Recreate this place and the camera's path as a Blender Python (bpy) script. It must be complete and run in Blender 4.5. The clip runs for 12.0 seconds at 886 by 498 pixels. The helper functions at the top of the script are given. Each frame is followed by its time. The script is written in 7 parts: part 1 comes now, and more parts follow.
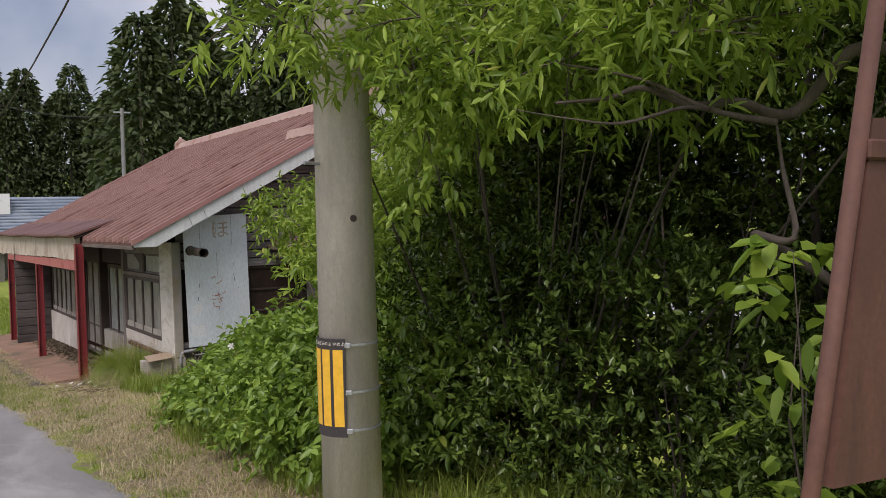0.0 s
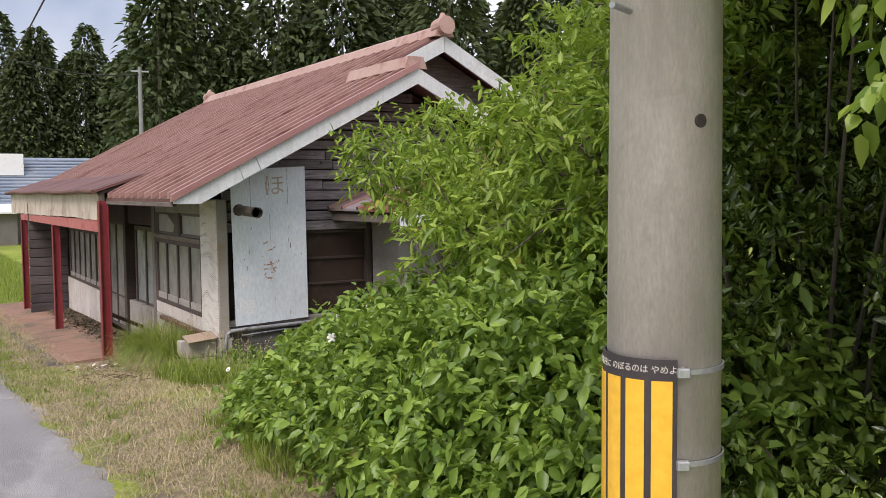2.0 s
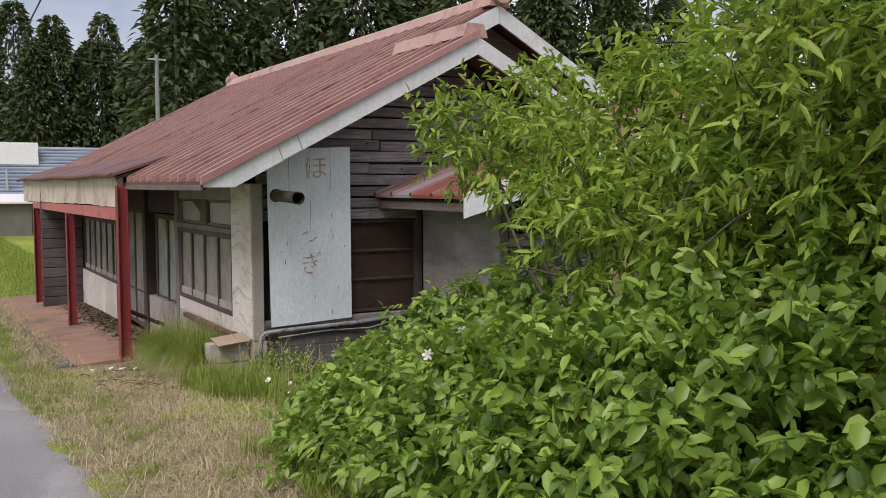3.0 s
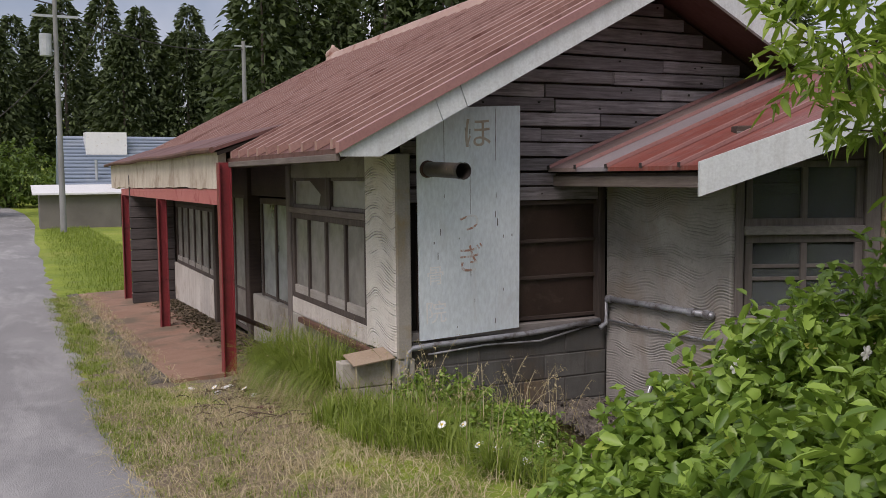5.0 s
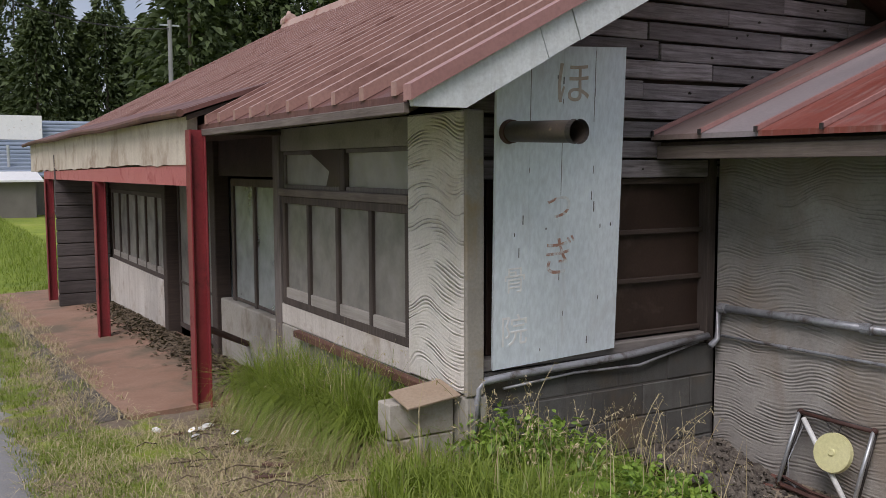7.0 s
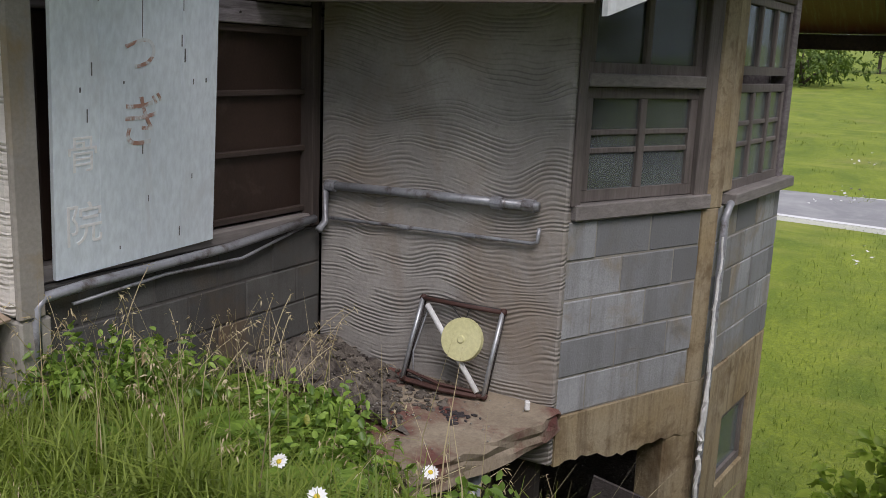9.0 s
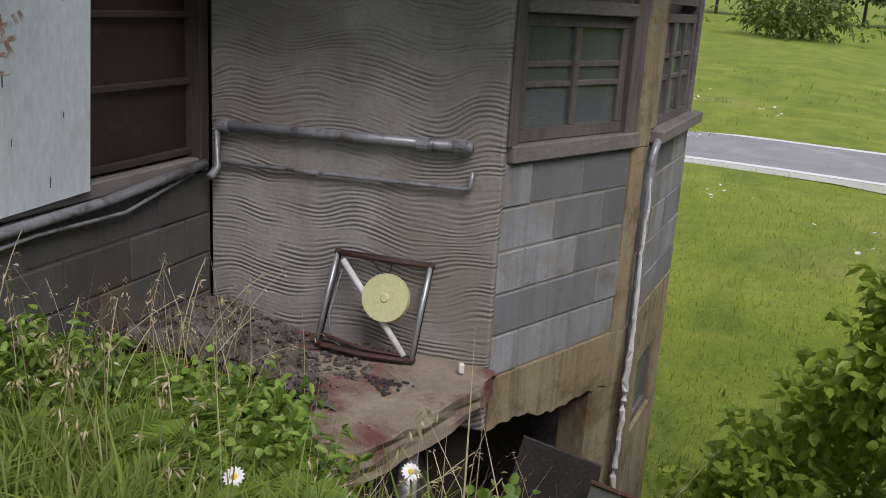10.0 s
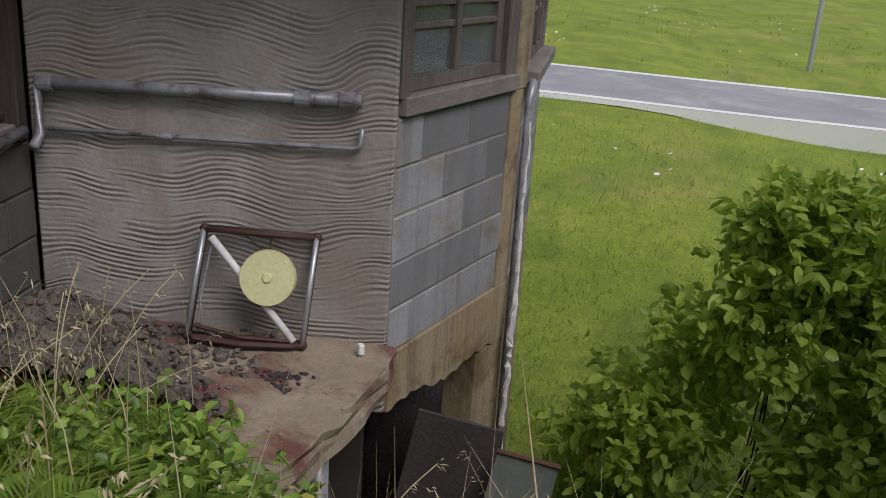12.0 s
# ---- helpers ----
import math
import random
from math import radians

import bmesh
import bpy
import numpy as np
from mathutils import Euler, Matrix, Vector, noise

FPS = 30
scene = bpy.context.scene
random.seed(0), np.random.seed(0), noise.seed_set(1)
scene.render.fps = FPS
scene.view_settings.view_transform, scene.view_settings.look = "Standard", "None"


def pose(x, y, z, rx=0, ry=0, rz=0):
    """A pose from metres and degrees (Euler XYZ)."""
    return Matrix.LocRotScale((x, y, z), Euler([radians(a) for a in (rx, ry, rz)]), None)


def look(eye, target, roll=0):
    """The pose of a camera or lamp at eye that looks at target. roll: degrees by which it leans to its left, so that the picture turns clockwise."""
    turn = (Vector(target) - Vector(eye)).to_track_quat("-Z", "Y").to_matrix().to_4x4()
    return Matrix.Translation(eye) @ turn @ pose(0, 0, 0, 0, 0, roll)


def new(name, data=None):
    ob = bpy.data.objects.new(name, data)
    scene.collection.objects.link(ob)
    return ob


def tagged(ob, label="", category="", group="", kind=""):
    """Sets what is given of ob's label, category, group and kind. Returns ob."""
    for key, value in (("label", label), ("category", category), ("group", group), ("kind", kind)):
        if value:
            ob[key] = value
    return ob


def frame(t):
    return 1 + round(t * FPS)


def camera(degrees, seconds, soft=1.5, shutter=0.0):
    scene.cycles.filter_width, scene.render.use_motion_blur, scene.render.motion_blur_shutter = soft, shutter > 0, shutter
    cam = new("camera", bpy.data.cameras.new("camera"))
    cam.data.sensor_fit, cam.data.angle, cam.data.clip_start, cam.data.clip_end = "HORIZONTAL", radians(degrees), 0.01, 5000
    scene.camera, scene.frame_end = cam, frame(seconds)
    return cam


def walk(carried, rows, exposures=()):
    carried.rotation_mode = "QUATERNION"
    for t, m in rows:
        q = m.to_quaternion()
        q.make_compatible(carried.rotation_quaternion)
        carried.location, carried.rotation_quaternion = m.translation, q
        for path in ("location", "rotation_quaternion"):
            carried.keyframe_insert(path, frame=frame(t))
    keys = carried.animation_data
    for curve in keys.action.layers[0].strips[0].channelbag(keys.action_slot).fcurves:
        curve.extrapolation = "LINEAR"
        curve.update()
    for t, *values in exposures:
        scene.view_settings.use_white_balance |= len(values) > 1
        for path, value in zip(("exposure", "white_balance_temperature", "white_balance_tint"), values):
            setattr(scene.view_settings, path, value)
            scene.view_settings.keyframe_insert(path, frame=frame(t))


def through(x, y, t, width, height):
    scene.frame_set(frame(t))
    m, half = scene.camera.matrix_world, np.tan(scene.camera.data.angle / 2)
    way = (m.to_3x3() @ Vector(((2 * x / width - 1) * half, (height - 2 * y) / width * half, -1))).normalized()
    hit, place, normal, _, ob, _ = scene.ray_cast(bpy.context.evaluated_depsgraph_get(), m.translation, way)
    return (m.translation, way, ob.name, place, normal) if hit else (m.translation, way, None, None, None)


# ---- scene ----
cam = camera(51.8, 12.0, soft=0.8)
PATH = [
    (0, (0.111, 0.643, 1.731), (1.166, 2.341, 1.663), -1.5),
    (0.5, (0.19, 1.071, 1.722), (1.348, 2.699, 1.624), -1.6),
    (1, (0.206, 1.647, 1.683), (1.345, 3.288, 1.571), -1.4),
    (1.5, (0.277, 2.296, 1.654), (1.334, 3.989, 1.534), -0.6),
    (2, (0.377, 2.944, 1.584), (1.409, 4.653, 1.455), -0.5),
    (2.5, (0.471, 3.617, 1.522), (1.495, 5.33, 1.39), -0.1),
    (3, (0.579, 4.253, 1.487), (1.586, 5.975, 1.346), -0.1),
    (4.8, (0.825, 6.308, 1.385), (1.71, 8.094, 1.223), -0.6),
    (5, (0.843, 6.561, 1.333), (1.7, 8.361, 1.173), -0.5),
    (5.5, (0.877, 7.255, 1.277), (1.691, 9.075, 1.108), -0.5),
    (6, (0.863, 7.865, 1.233), (1.645, 9.697, 1.058), -0.6),
    (6.5, (0.919, 8.373, 1.213), (1.743, 10.187, 1.039), -0.6),
    (7, (0.903, 8.706, 1.198), (1.907, 10.427, 1.019), -0.2),
    (7.5, (0.927, 8.957, 1.139), (2.217, 10.467, 0.903), 0.6),
    (7.6, (0.937, 9.01, 1.128), (2.283, 10.468, 0.877), 0.7),
    (7.7, (0.99, 9.066, 1.135), (2.38, 10.478, 0.866), 0.8),
    (9.3, (1.381, 9.979, 0.975), (3.129, 10.847, 0.538), 2.9),
    (9.5, (1.428, 10.108, 0.96), (3.204, 10.907, 0.502), 3.3),
    (10, (1.62, 10.36, 0.934), (3.444, 10.988, 0.406), 3.5),
    (10.5, (1.848, 10.59, 0.91), (3.691, 11.071, 0.3), 3.2),
    (11, (2.024, 10.875, 0.91), (3.901, 11.145, 0.273), 4.1),
    (11.5, (2.066, 10.961, 0.895), (3.957, 11.129, 0.264), 4.0),
    (12, (1.961, 10.925, 0.924), (3.848, 11.073, 0.279), 3.8),
]
STOPS = [(0.0, 0.02), (0.3, 0.5), (0.6, 0.9), (1.1, 1.0), (1.5, 0.85), (2.0, 0.5), (3.0, 0.25), (5.0, 0.0), (7.5, 0.02), (9.5, -0.1), (10.5, -0.17), (12.0, -0.27)]
EXPOSURES = [(t, s, 6500 if t <= 5 else 6250, 22 if t <= 5 else 19) for t, s in STOPS]
walk(cam, [(t, look(eye, target, roll)) for t, eye, target, roll in PATH], EXPOSURES)

# ---- world, sun ----
SUN_EL, SUN_AZ = 52.0, 229.0     # degrees; azimuth from +y towards +x
world = bpy.data.worlds.new("overcast_sky")
scene.world = world
world.use_nodes = True
wn = world.node_tree
sky = wn.nodes.new("ShaderNodeTexSky")
sky.sky_type, sky.sun_disc = "NISHITA", False
sky.sun_elevation, sky.sun_rotation = radians(SUN_EL), radians(SUN_AZ)
sky.air_density, sky.dust_density, sky.ozone_density = 1.0, 3.0, 1.0
cloud_co = wn.nodes.new("ShaderNodeTexCoord")
cloud = wn.nodes.new("ShaderNodeTexNoise")
cloud.inputs["Scale"].default_value, cloud.inputs["Detail"].default_value = 2.2, 6
cloud_ramp = wn.nodes.new("ShaderNodeMapRange")
cloud_ramp.inputs["From Min"].default_value, cloud_ramp.inputs["From Max"].default_value = 0.32, 0.58
cloud_mix = wn.nodes.new("ShaderNodeMix")
cloud_mix.data_type = "RGBA"
cloud_mix.inputs["B"].default_value = (7.4, 7.9, 8.5, 1)
wn.links.new(cloud_co.outputs["Generated"], cloud.inputs["Vector"])
wn.links.new(cloud.outputs["Fac"], cloud_ramp.inputs["Value"])
wn.links.new(cloud_ramp.outputs["Result"], cloud_mix.inputs["Factor"])
wn.links.new(sky.outputs["Color"], cloud_mix.inputs["A"])
wn.links.new(cloud_mix.outputs["Result"], wn.nodes["Background"].inputs["Color"])
wn.nodes["Background"].inputs["Strength"].default_value = 0.093

sun = new("sun", bpy.data.lights.new("sun", "SUN"))
sun.data.energy, sun.data.angle, sun.data.color = 2.5, radians(30), (1.0, 0.96, 0.9)
_d = Vector((math.sin(radians(SUN_AZ)) * math.cos(radians(SUN_EL)), math.cos(radians(SUN_AZ)) * math.cos(radians(SUN_EL)), math.sin(radians(SUN_EL))))
sun.matrix_world = look(_d * 60, (0, 0, 0))


# ---- materials ----
class Nodes:
    """A small wrapper to wire a material's nodes."""
    def __init__(self, name):
        self.m = bpy.data.materials.new(name)
        self.m.use_nodes = True
        self.t = self.m.node_tree
        self.b = self.t.nodes["Principled BSDF"]
        self.co = self.t.nodes.new("ShaderNodeTexCoord").outputs["Object"]

    def put(self, socket, value):
        if isinstance(value, bpy.types.NodeSocket):
            self.t.links.new(value, socket)
        else:
            socket.default_value = value

    def map(self, scale=(1, 1, 1), turn=0.0, vec=None):
        n = self.t.nodes.new("ShaderNodeMapping")
        self.put(n.inputs["Vector"], vec or self.co)
        n.inputs["Scale"].default_value = scale
        n.inputs["Rotation"].default_value = (0, 0, turn)
        return n.outputs["Vector"]

    def noise(self, scale, detail=4, vec=None, rough=0.6, distort=0.0):
        n = self.t.nodes.new("ShaderNodeTexNoise")
        self.put(n.inputs["Vector"], vec or self.co)
        for k, v in (("Scale", scale), ("Detail", detail), ("Roughness", rough), ("Distortion", distort)):
            n.inputs[k].default_value = v
        return n.outputs["Fac"]

    def ramp(self, fac, lo, hi, a=0.0, b=1.0):
        n = self.t.nodes.new("ShaderNodeMapRange")
        self.put(n.inputs["Value"], fac)
        for k, v in (("From Min", lo), ("From Max", hi), ("To Min", a), ("To Max", b)):
            n.inputs[k].default_value = v
        return n.outputs["Result"]

    def mix(self, fac, a, b, how="MIX"):
        n = self.t.nodes.new("ShaderNodeMix")
        n.data_type, n.blend_type = "RGBA", how
        for k, v in (("Factor", fac), ("A", a), ("B", b)):
            if isinstance(v, tuple) and len(v) == 3:
                v = (*v, 1)
            self.put(n.inputs[k], v)
        return n.outputs["Result"]

    def math(self, op, a, b=0.0):
        n = self.t.nodes.new("ShaderNodeMath")
        n.operation = op
        self.put(n.inputs[0], a)
        self.put(n.inputs[1], b)
        return n.outputs[0]

    def wave(self, scale, distort, vec, detail=2.0, dscale=1.0, way="Y"):
        n = self.t.nodes.new("ShaderNodeTexWave")
        self.put(n.inputs["Vector"], vec)
        n.bands_direction = way
        for k, v in (("Scale", scale), ("Distortion", distort), ("Detail", detail), ("Detail Scale", dscale)):
            n.inputs[k].default_value = v
        return n.outputs["Fac"]

    def island(self):
        return self.t.nodes.new("ShaderNodeNewGeometry").outputs["Random Per Island"]

    def each(self):
        return self.t.nodes.new("ShaderNodeObjectInfo").outputs["Random"]

    def bump(self, height, strength, dist=0.01):
        n = self.t.nodes.new("ShaderNodeBump")
        n.inputs["Strength"].default_value, n.inputs["Distance"].default_value = strength, dist
        self.put(n.inputs["Height"], height)
        self.put(self.b.inputs["Normal"], n.outputs["Normal"])

    def done(self, colour, rough=0.8, metal=0.0):
        self.put(self.b.inputs["Base Color"], colour if not isinstance(colour, tuple) else (*colour[:3], 1))
        self.put(self.b.inputs["Roughness"], rough)
        self.put(self.b.inputs["Metallic"], metal)
        return self.m


def plain(name, a, b, scale, rough=0.8, metal=0.0, bump=0.3, stain=None, stretch=(1, 1, 1), fine=60.0, each=0.0, dist=0.004, runs=None):
    """Two tones at a coarse and a fine scale, an optional stain (colour, scale, from, to), fine relief."""
    n = Nodes(name)
    v = n.map(stretch)
    col = n.mix(n.ramp(n.noise(scale, 5, v), 0.3, 0.7), a, b)
    grain = n.noise(fine, 4, v)
    col = n.mix(n.ramp(grain, 0.35, 0.7, 0, 0.35), col, tuple(c * 0.55 for c in a))
    if stain:
        sc, ss, s0, s1 = stain
        col = n.mix(n.ramp(n.noise(ss, 6, v, 0.65, 0.4), s0, s1), col, sc)
    if runs:
        rc, amount = runs
        col = n.mix(n.ramp(n.noise(3.2, 6, n.map((4, 4, 0.28)), 0.7, 0.3), 0.47, 0.72, 0, amount), col, rc)
        col = n.mix(n.ramp(n.noise(11, 5, None, 0.7, 0.8), 0.55, 0.72, 0, amount * 0.8), col, rc)
    if each:
        col = n.mix(n.ramp(n.each(), 0, 1, 0, each), col, tuple(c * 0.45 for c in a))
    n.bump(n.math("ADD", grain, n.noise(scale * 4, 4, v)), bump, dist)
    return n.done(col, rough, metal)


def leafy(name, dark, light, rough=0.45, through=0.35, odd=0):
    """Leaves: tone by leaf, part of the light passes through."""
    n = Nodes(name)
    col = n.mix(n.island(), dark, light)
    if odd:
        col = n.mix(n.ramp(n.island(), odd, odd + 0.01, 0, 0.8), col, (0.42, 0.36, 0.07))
    col = n.mix(n.ramp(n.noise(1.3, 2), 0.35, 0.65, 0, 0.45), col, tuple(0.6 * d + 0.4 * l for d, l in zip(dark, light)))
    n.done(col, rough)
    n.b.inputs["Specular IOR Level"].default_value = 0.4
    tr = n.t.nodes.new("ShaderNodeBsdfTranslucent")
    n.put(tr.inputs["Color"], n.mix(0.5, col, (0.35, 0.5, 0.05), "MIX"))
    ms = n.t.nodes.new("ShaderNodeMixShader")
    ms.inputs[0].default_value = through
    n.t.links.new(n.b.outputs[0], ms.inputs[1])
    n.t.links.new(tr.outputs[0], ms.inputs[2])
    n.t.links.new(ms.outputs[0], n.t.nodes["Material Output"].inputs["Surface"])
    return n.m


def combed_plaster(name, a, b, stain_c, relief, pitch, swing, span, wander, bundles, gap, groove_shade=0.5):
    """Plaster combed with a toothed trowel: bundles of fine grooves that swing up and down along the wall, their shade
    also painted in.
    """
    n = Nodes(name)
    s = n.t.nodes.new("ShaderNodeSeparateXYZ")
    n.put(s.inputs[0], n.co)
    y, z = s.outputs["Y"], s.outputs["Z"]
    drift = n.noise(1.5, 1.0, n.map((1, 1, 1.4)), 0.4)
    arc = n.math("SINE", n.math("ADD", n.math("MULTIPLY", y, 6.283 / span), n.math("MULTIPLY", drift, 6.0)))
    level = n.math("ADD", z, n.math("MULTIPLY", arc, swing))
    level = n.math("ADD", level, n.math("MULTIPLY", drift, wander))
    level = n.math("ADD", level, n.math("MULTIPLY", n.noise(6, 2), 0.012))
    flow = n.t.nodes.new("ShaderNodeCombineXYZ")
    n.put(flow.inputs["X"], n.math("MULTIPLY", y, 2.2))
    n.put(flow.inputs["Y"], n.math("MULTIPLY", level, bundles))
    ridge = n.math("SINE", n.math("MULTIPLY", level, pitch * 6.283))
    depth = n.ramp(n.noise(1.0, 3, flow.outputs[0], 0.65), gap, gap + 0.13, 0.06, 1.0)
    fine, lump = n.noise(60, 4), n.noise(9, 4)
    col = n.mix(n.ramp(n.noise(2.2, 5), 0.3, 0.7), a, b)
    col = n.mix(n.ramp(fine, 0.4, 0.75, 0, 0.3), col, tuple(c * 0.6 for c in a))
    # shade of the grooves mixed into the colour along the bump's valleys
    col = n.mix(n.math("MULTIPLY", n.ramp(ridge, -1.0, -0.35, groove_shade, 0.0), depth), col, tuple(c * 0.3 for c in a))
    col = n.mix(n.ramp(n.noise(1.6, 6, n.map((1, 1, 0.5)), 0.65, 0.6), 0.46, 0.7, 0, 0.85), col, stain_c)
    col = n.mix(n.ramp(n.noise(13, 5, None, 0.7), 0.6, 0.75, 0, 0.5), col, tuple(c * 0.5 for c in a))
    h = n.math("ADD", n.math("MULTIPLY", n.math("MULTIPLY", ridge, 0.5), depth), n.math("MULTIPLY", lump, 0.9))
    n.bump(n.math("ADD", h, n.math("MULTIPLY", fine, 0.4)), relief, 0.009)
    return n.done(col, 0.9)


def wood(name, a, b, along="X", each=0.5, rough=0.85):
    """Weathered timber with grain along one axis."""
    n = Nodes(name)
    s = {"X": (1.2, 22, 22), "Y": (22, 1.2, 22), "Z": (22, 22, 1.2)}[along]
    g = n.noise(2.2, 6, n.map(s), 0.7, 0.5)
    col = n.mix(n.ramp(g, 0.3, 0.7), a, b)
    col = n.mix(n.ramp(n.noise(3, 4), 0.45, 0.75, 0, 0.5), col, tuple(c * 0.45 for c in a))
    col = n.mix(n.ramp(n.each(), 0, 1, 0, each), col, tuple(c * 0.4 for c in a))
    n.bump(g, 0.7, 0.006)
    return n.done(col, rough)


def rusty(name, a, b, rust, scale, amount=0.55, rough=0.55, metal=0.0, stretch=(1, 1, 1), streak=None):
    n = Nodes(name)
    col = n.mix(n.ramp(n.noise(scale, 5, n.map(stretch)), 0.3, 0.7), a, b)
    r = n.ramp(n.noise(scale * 1.7, 8, n.map(stretch), 0.7, 0.5), amount, amount + 0.16)
    col = n.mix(r, col, rust)
    if streak:
        col = n.mix(n.ramp(n.noise(5, 5, n.map(streak[1])), 0.5, 0.75, 0, 0.6), col, streak[0])
    col = n.mix(n.ramp(n.noise(55, 3), 0.4, 0.7, 0, 0.3), col, tuple(c * 0.5 for c in a))
    n.bump(n.noise(30, 5), 0.25, 0.004)
    return n.done(col, n.ramp(r, 0, 1, rough, 0.9), metal)


def glass(name, tint, rough=0.08, alpha=0.25, dusty=(0.5, 0.5, 0.46), dust=0.35):
    """Old window glass, dusty: clear glass mixed with a film of dirt."""
    n = Nodes(name)
    n.done(dusty, 0.6)
    g = n.t.nodes.new("ShaderNodeBsdfGlass")
    g.inputs["Color"].default_value, g.inputs["Roughness"].default_value, g.inputs["IOR"].default_value = (*tint, 1), rough, 1.45
    ms = n.t.nodes.new("ShaderNodeMixShader")
    n.put(ms.inputs[0], n.ramp(n.noise(3, 6), 0.3, 0.8, dust * 0.6, dust * 1.4))
    n.t.links.new(g.outputs[0], ms.inputs[1])
    n.t.links.new(n.b.outputs[0], ms.inputs[2])
    n.t.links.new(ms.outputs[0], n.t.nodes["Material Output"].inputs["Surface"])
    return n.m


M_ASPHALT = plain("asphalt", (0.19, 0.188, 0.186), (0.28, 0.277, 0.272), 0.9, 0.9, 0, 0.7, ((0.36, 0.355, 0.345), 1.6, 0.5, 0.75), (1, 0.3, 1), 110, dist=0.008)
M_PALE_ROAD = plain("pale_asphalt", (0.27, 0.27, 0.275), (0.36, 0.36, 0.36), 0.6, 0.9, 0, 0.3, ((0.42, 0.42, 0.41), 0.5, 0.5, 0.7))
M_CONCRETE = plain("concrete", (0.3, 0.28, 0.24), (0.42, 0.4, 0.35), 1.5, 0.9, 0, 0.5, ((0.16, 0.13, 0.09), 2.2, 0.5, 0.68))
M_POLE = plain("pole_concrete", (0.62, 0.56, 0.51), (0.74, 0.675, 0.62), 1.2, 0.85, 0, 0.3, ((0.44, 0.395, 0.355), 1.1, 0.5, 0.7), (2, 2, 0.6), 80, runs=((0.4, 0.36, 0.315), 0.45))
M_BLOCK = plain("concrete_block", (0.33, 0.34, 0.345), (0.44, 0.45, 0.46), 3.0, 0.95, 0, 0.8, ((0.29, 0.23, 0.135), 1.6, 0.5, 0.66), (1, 1, 1), 90, 0.95, runs=((0.12, 0.11, 0.09), 0.6))
# Darker copy of concrete_block: dirt, plus the inner corner's shade in the colour.
M_PLINTH = plain("shaded_dirty_block", (0.095, 0.094, 0.088), (0.165, 0.163, 0.15), 3.0, 0.95, 0, 0.8, ((0.17, 0.12, 0.07), 1.3, 0.52, 0.7), (1, 1, 1), 120, 0.7, runs=((0.07, 0.06, 0.05), 0.55))
M_PALE_BLOCK = plain("pale_block", (0.36, 0.33, 0.28), (0.46, 0.43, 0.37), 3.0, 0.95, 0, 0.7, ((0.25, 0.2, 0.14), 2.0, 0.52, 0.7))
M_LOOSE = plain("loose_brown_board", (0.3, 0.22, 0.15), (0.38, 0.3, 0.22), 4, 0.85, 0, 0.4)
M_MORTAR = plain("mortar", (0.24, 0.23, 0.2), (0.34, 0.32, 0.28), 4, 0.95, 0, 0.6)
M_JOINT = plain("dark_joint", (0.07, 0.065, 0.06), (0.12, 0.11, 0.1), 6, 0.95)
M_SLAB = plain("slab_concrete", (0.25, 0.2, 0.14), (0.38, 0.32, 0.235), 3.2, 0.92, 0, 0.7, ((0.15, 0.055, 0.045), 2.8, 0.49, 0.62), runs=((0.13, 0.1, 0.075), 0.5))
M_LITTER = leafy("leaf_litter", (0.06, 0.045, 0.03), (0.16, 0.12, 0.08), 0.9, 0.05)
M_PLANK_DARK = wood("dark_weathered_planks", (0.05, 0.042, 0.04), (0.13, 0.11, 0.105), "X", 0.5)
M_YELLOW_CONCRETE = plain("stained_concrete", (0.32, 0.235, 0.115), (0.4, 0.34, 0.235), 2.0, 0.95, 0, 0.7, ((0.14, 0.09, 0.04), 3, 0.52, 0.7), runs=((0.1, 0.065, 0.035), 0.7))
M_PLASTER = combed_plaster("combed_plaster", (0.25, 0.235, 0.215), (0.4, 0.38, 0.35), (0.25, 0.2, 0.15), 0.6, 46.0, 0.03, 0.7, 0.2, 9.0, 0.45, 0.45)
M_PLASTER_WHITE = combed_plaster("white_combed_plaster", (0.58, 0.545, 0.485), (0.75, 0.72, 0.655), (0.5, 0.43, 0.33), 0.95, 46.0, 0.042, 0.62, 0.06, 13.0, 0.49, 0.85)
M_RENDER_WHITE = plain("white_render", (0.55, 0.5, 0.45), (0.7, 0.66, 0.6), 2, 0.9, 0, 0.4, ((0.3, 0.22, 0.14), 2.4, 0.55, 0.72), runs=((0.2, 0.15, 0.11), 0.35))
M_FASCIA = plain("awning_render", (0.5, 0.43, 0.35), (0.64, 0.57, 0.47), 2, 0.9, 0, 0.5, ((0.28, 0.2, 0.14), 2.2, 0.5, 0.7), (1, 1, 1), runs=((0.25, 0.19, 0.14), 0.28))
M_ROOF = rusty("roof_iron", (0.09, 0.036, 0.031), (0.155, 0.066, 0.054), (0.085, 0.036, 0.025), 0.9, 0.5, 0.6, 0.0, (0.6, 1.5, 0.6), ((0.2, 0.1, 0.083), (0.8, 9, 0.8)))
M_ROOF_RED = rusty("roof_red_iron", (0.165, 0.04, 0.03), (0.235, 0.068, 0.05), (0.2, 0.12, 0.105), 0.9, 0.56, 0.4, 0.0, (0.6, 1.5, 0.6), ((0.3, 0.24, 0.22), (0.5, 7, 0.5)))
M_ROOF_BLUE = rusty("roof_bleached_iron", (0.23, 0.205, 0.215), (0.31, 0.28, 0.29), (0.22, 0.12, 0.1), 1.1, 0.58, 0.35, 0.0, (0.6, 1.5, 0.6), ((0.3, 0.24, 0.24), (0.5, 7, 0.5)))
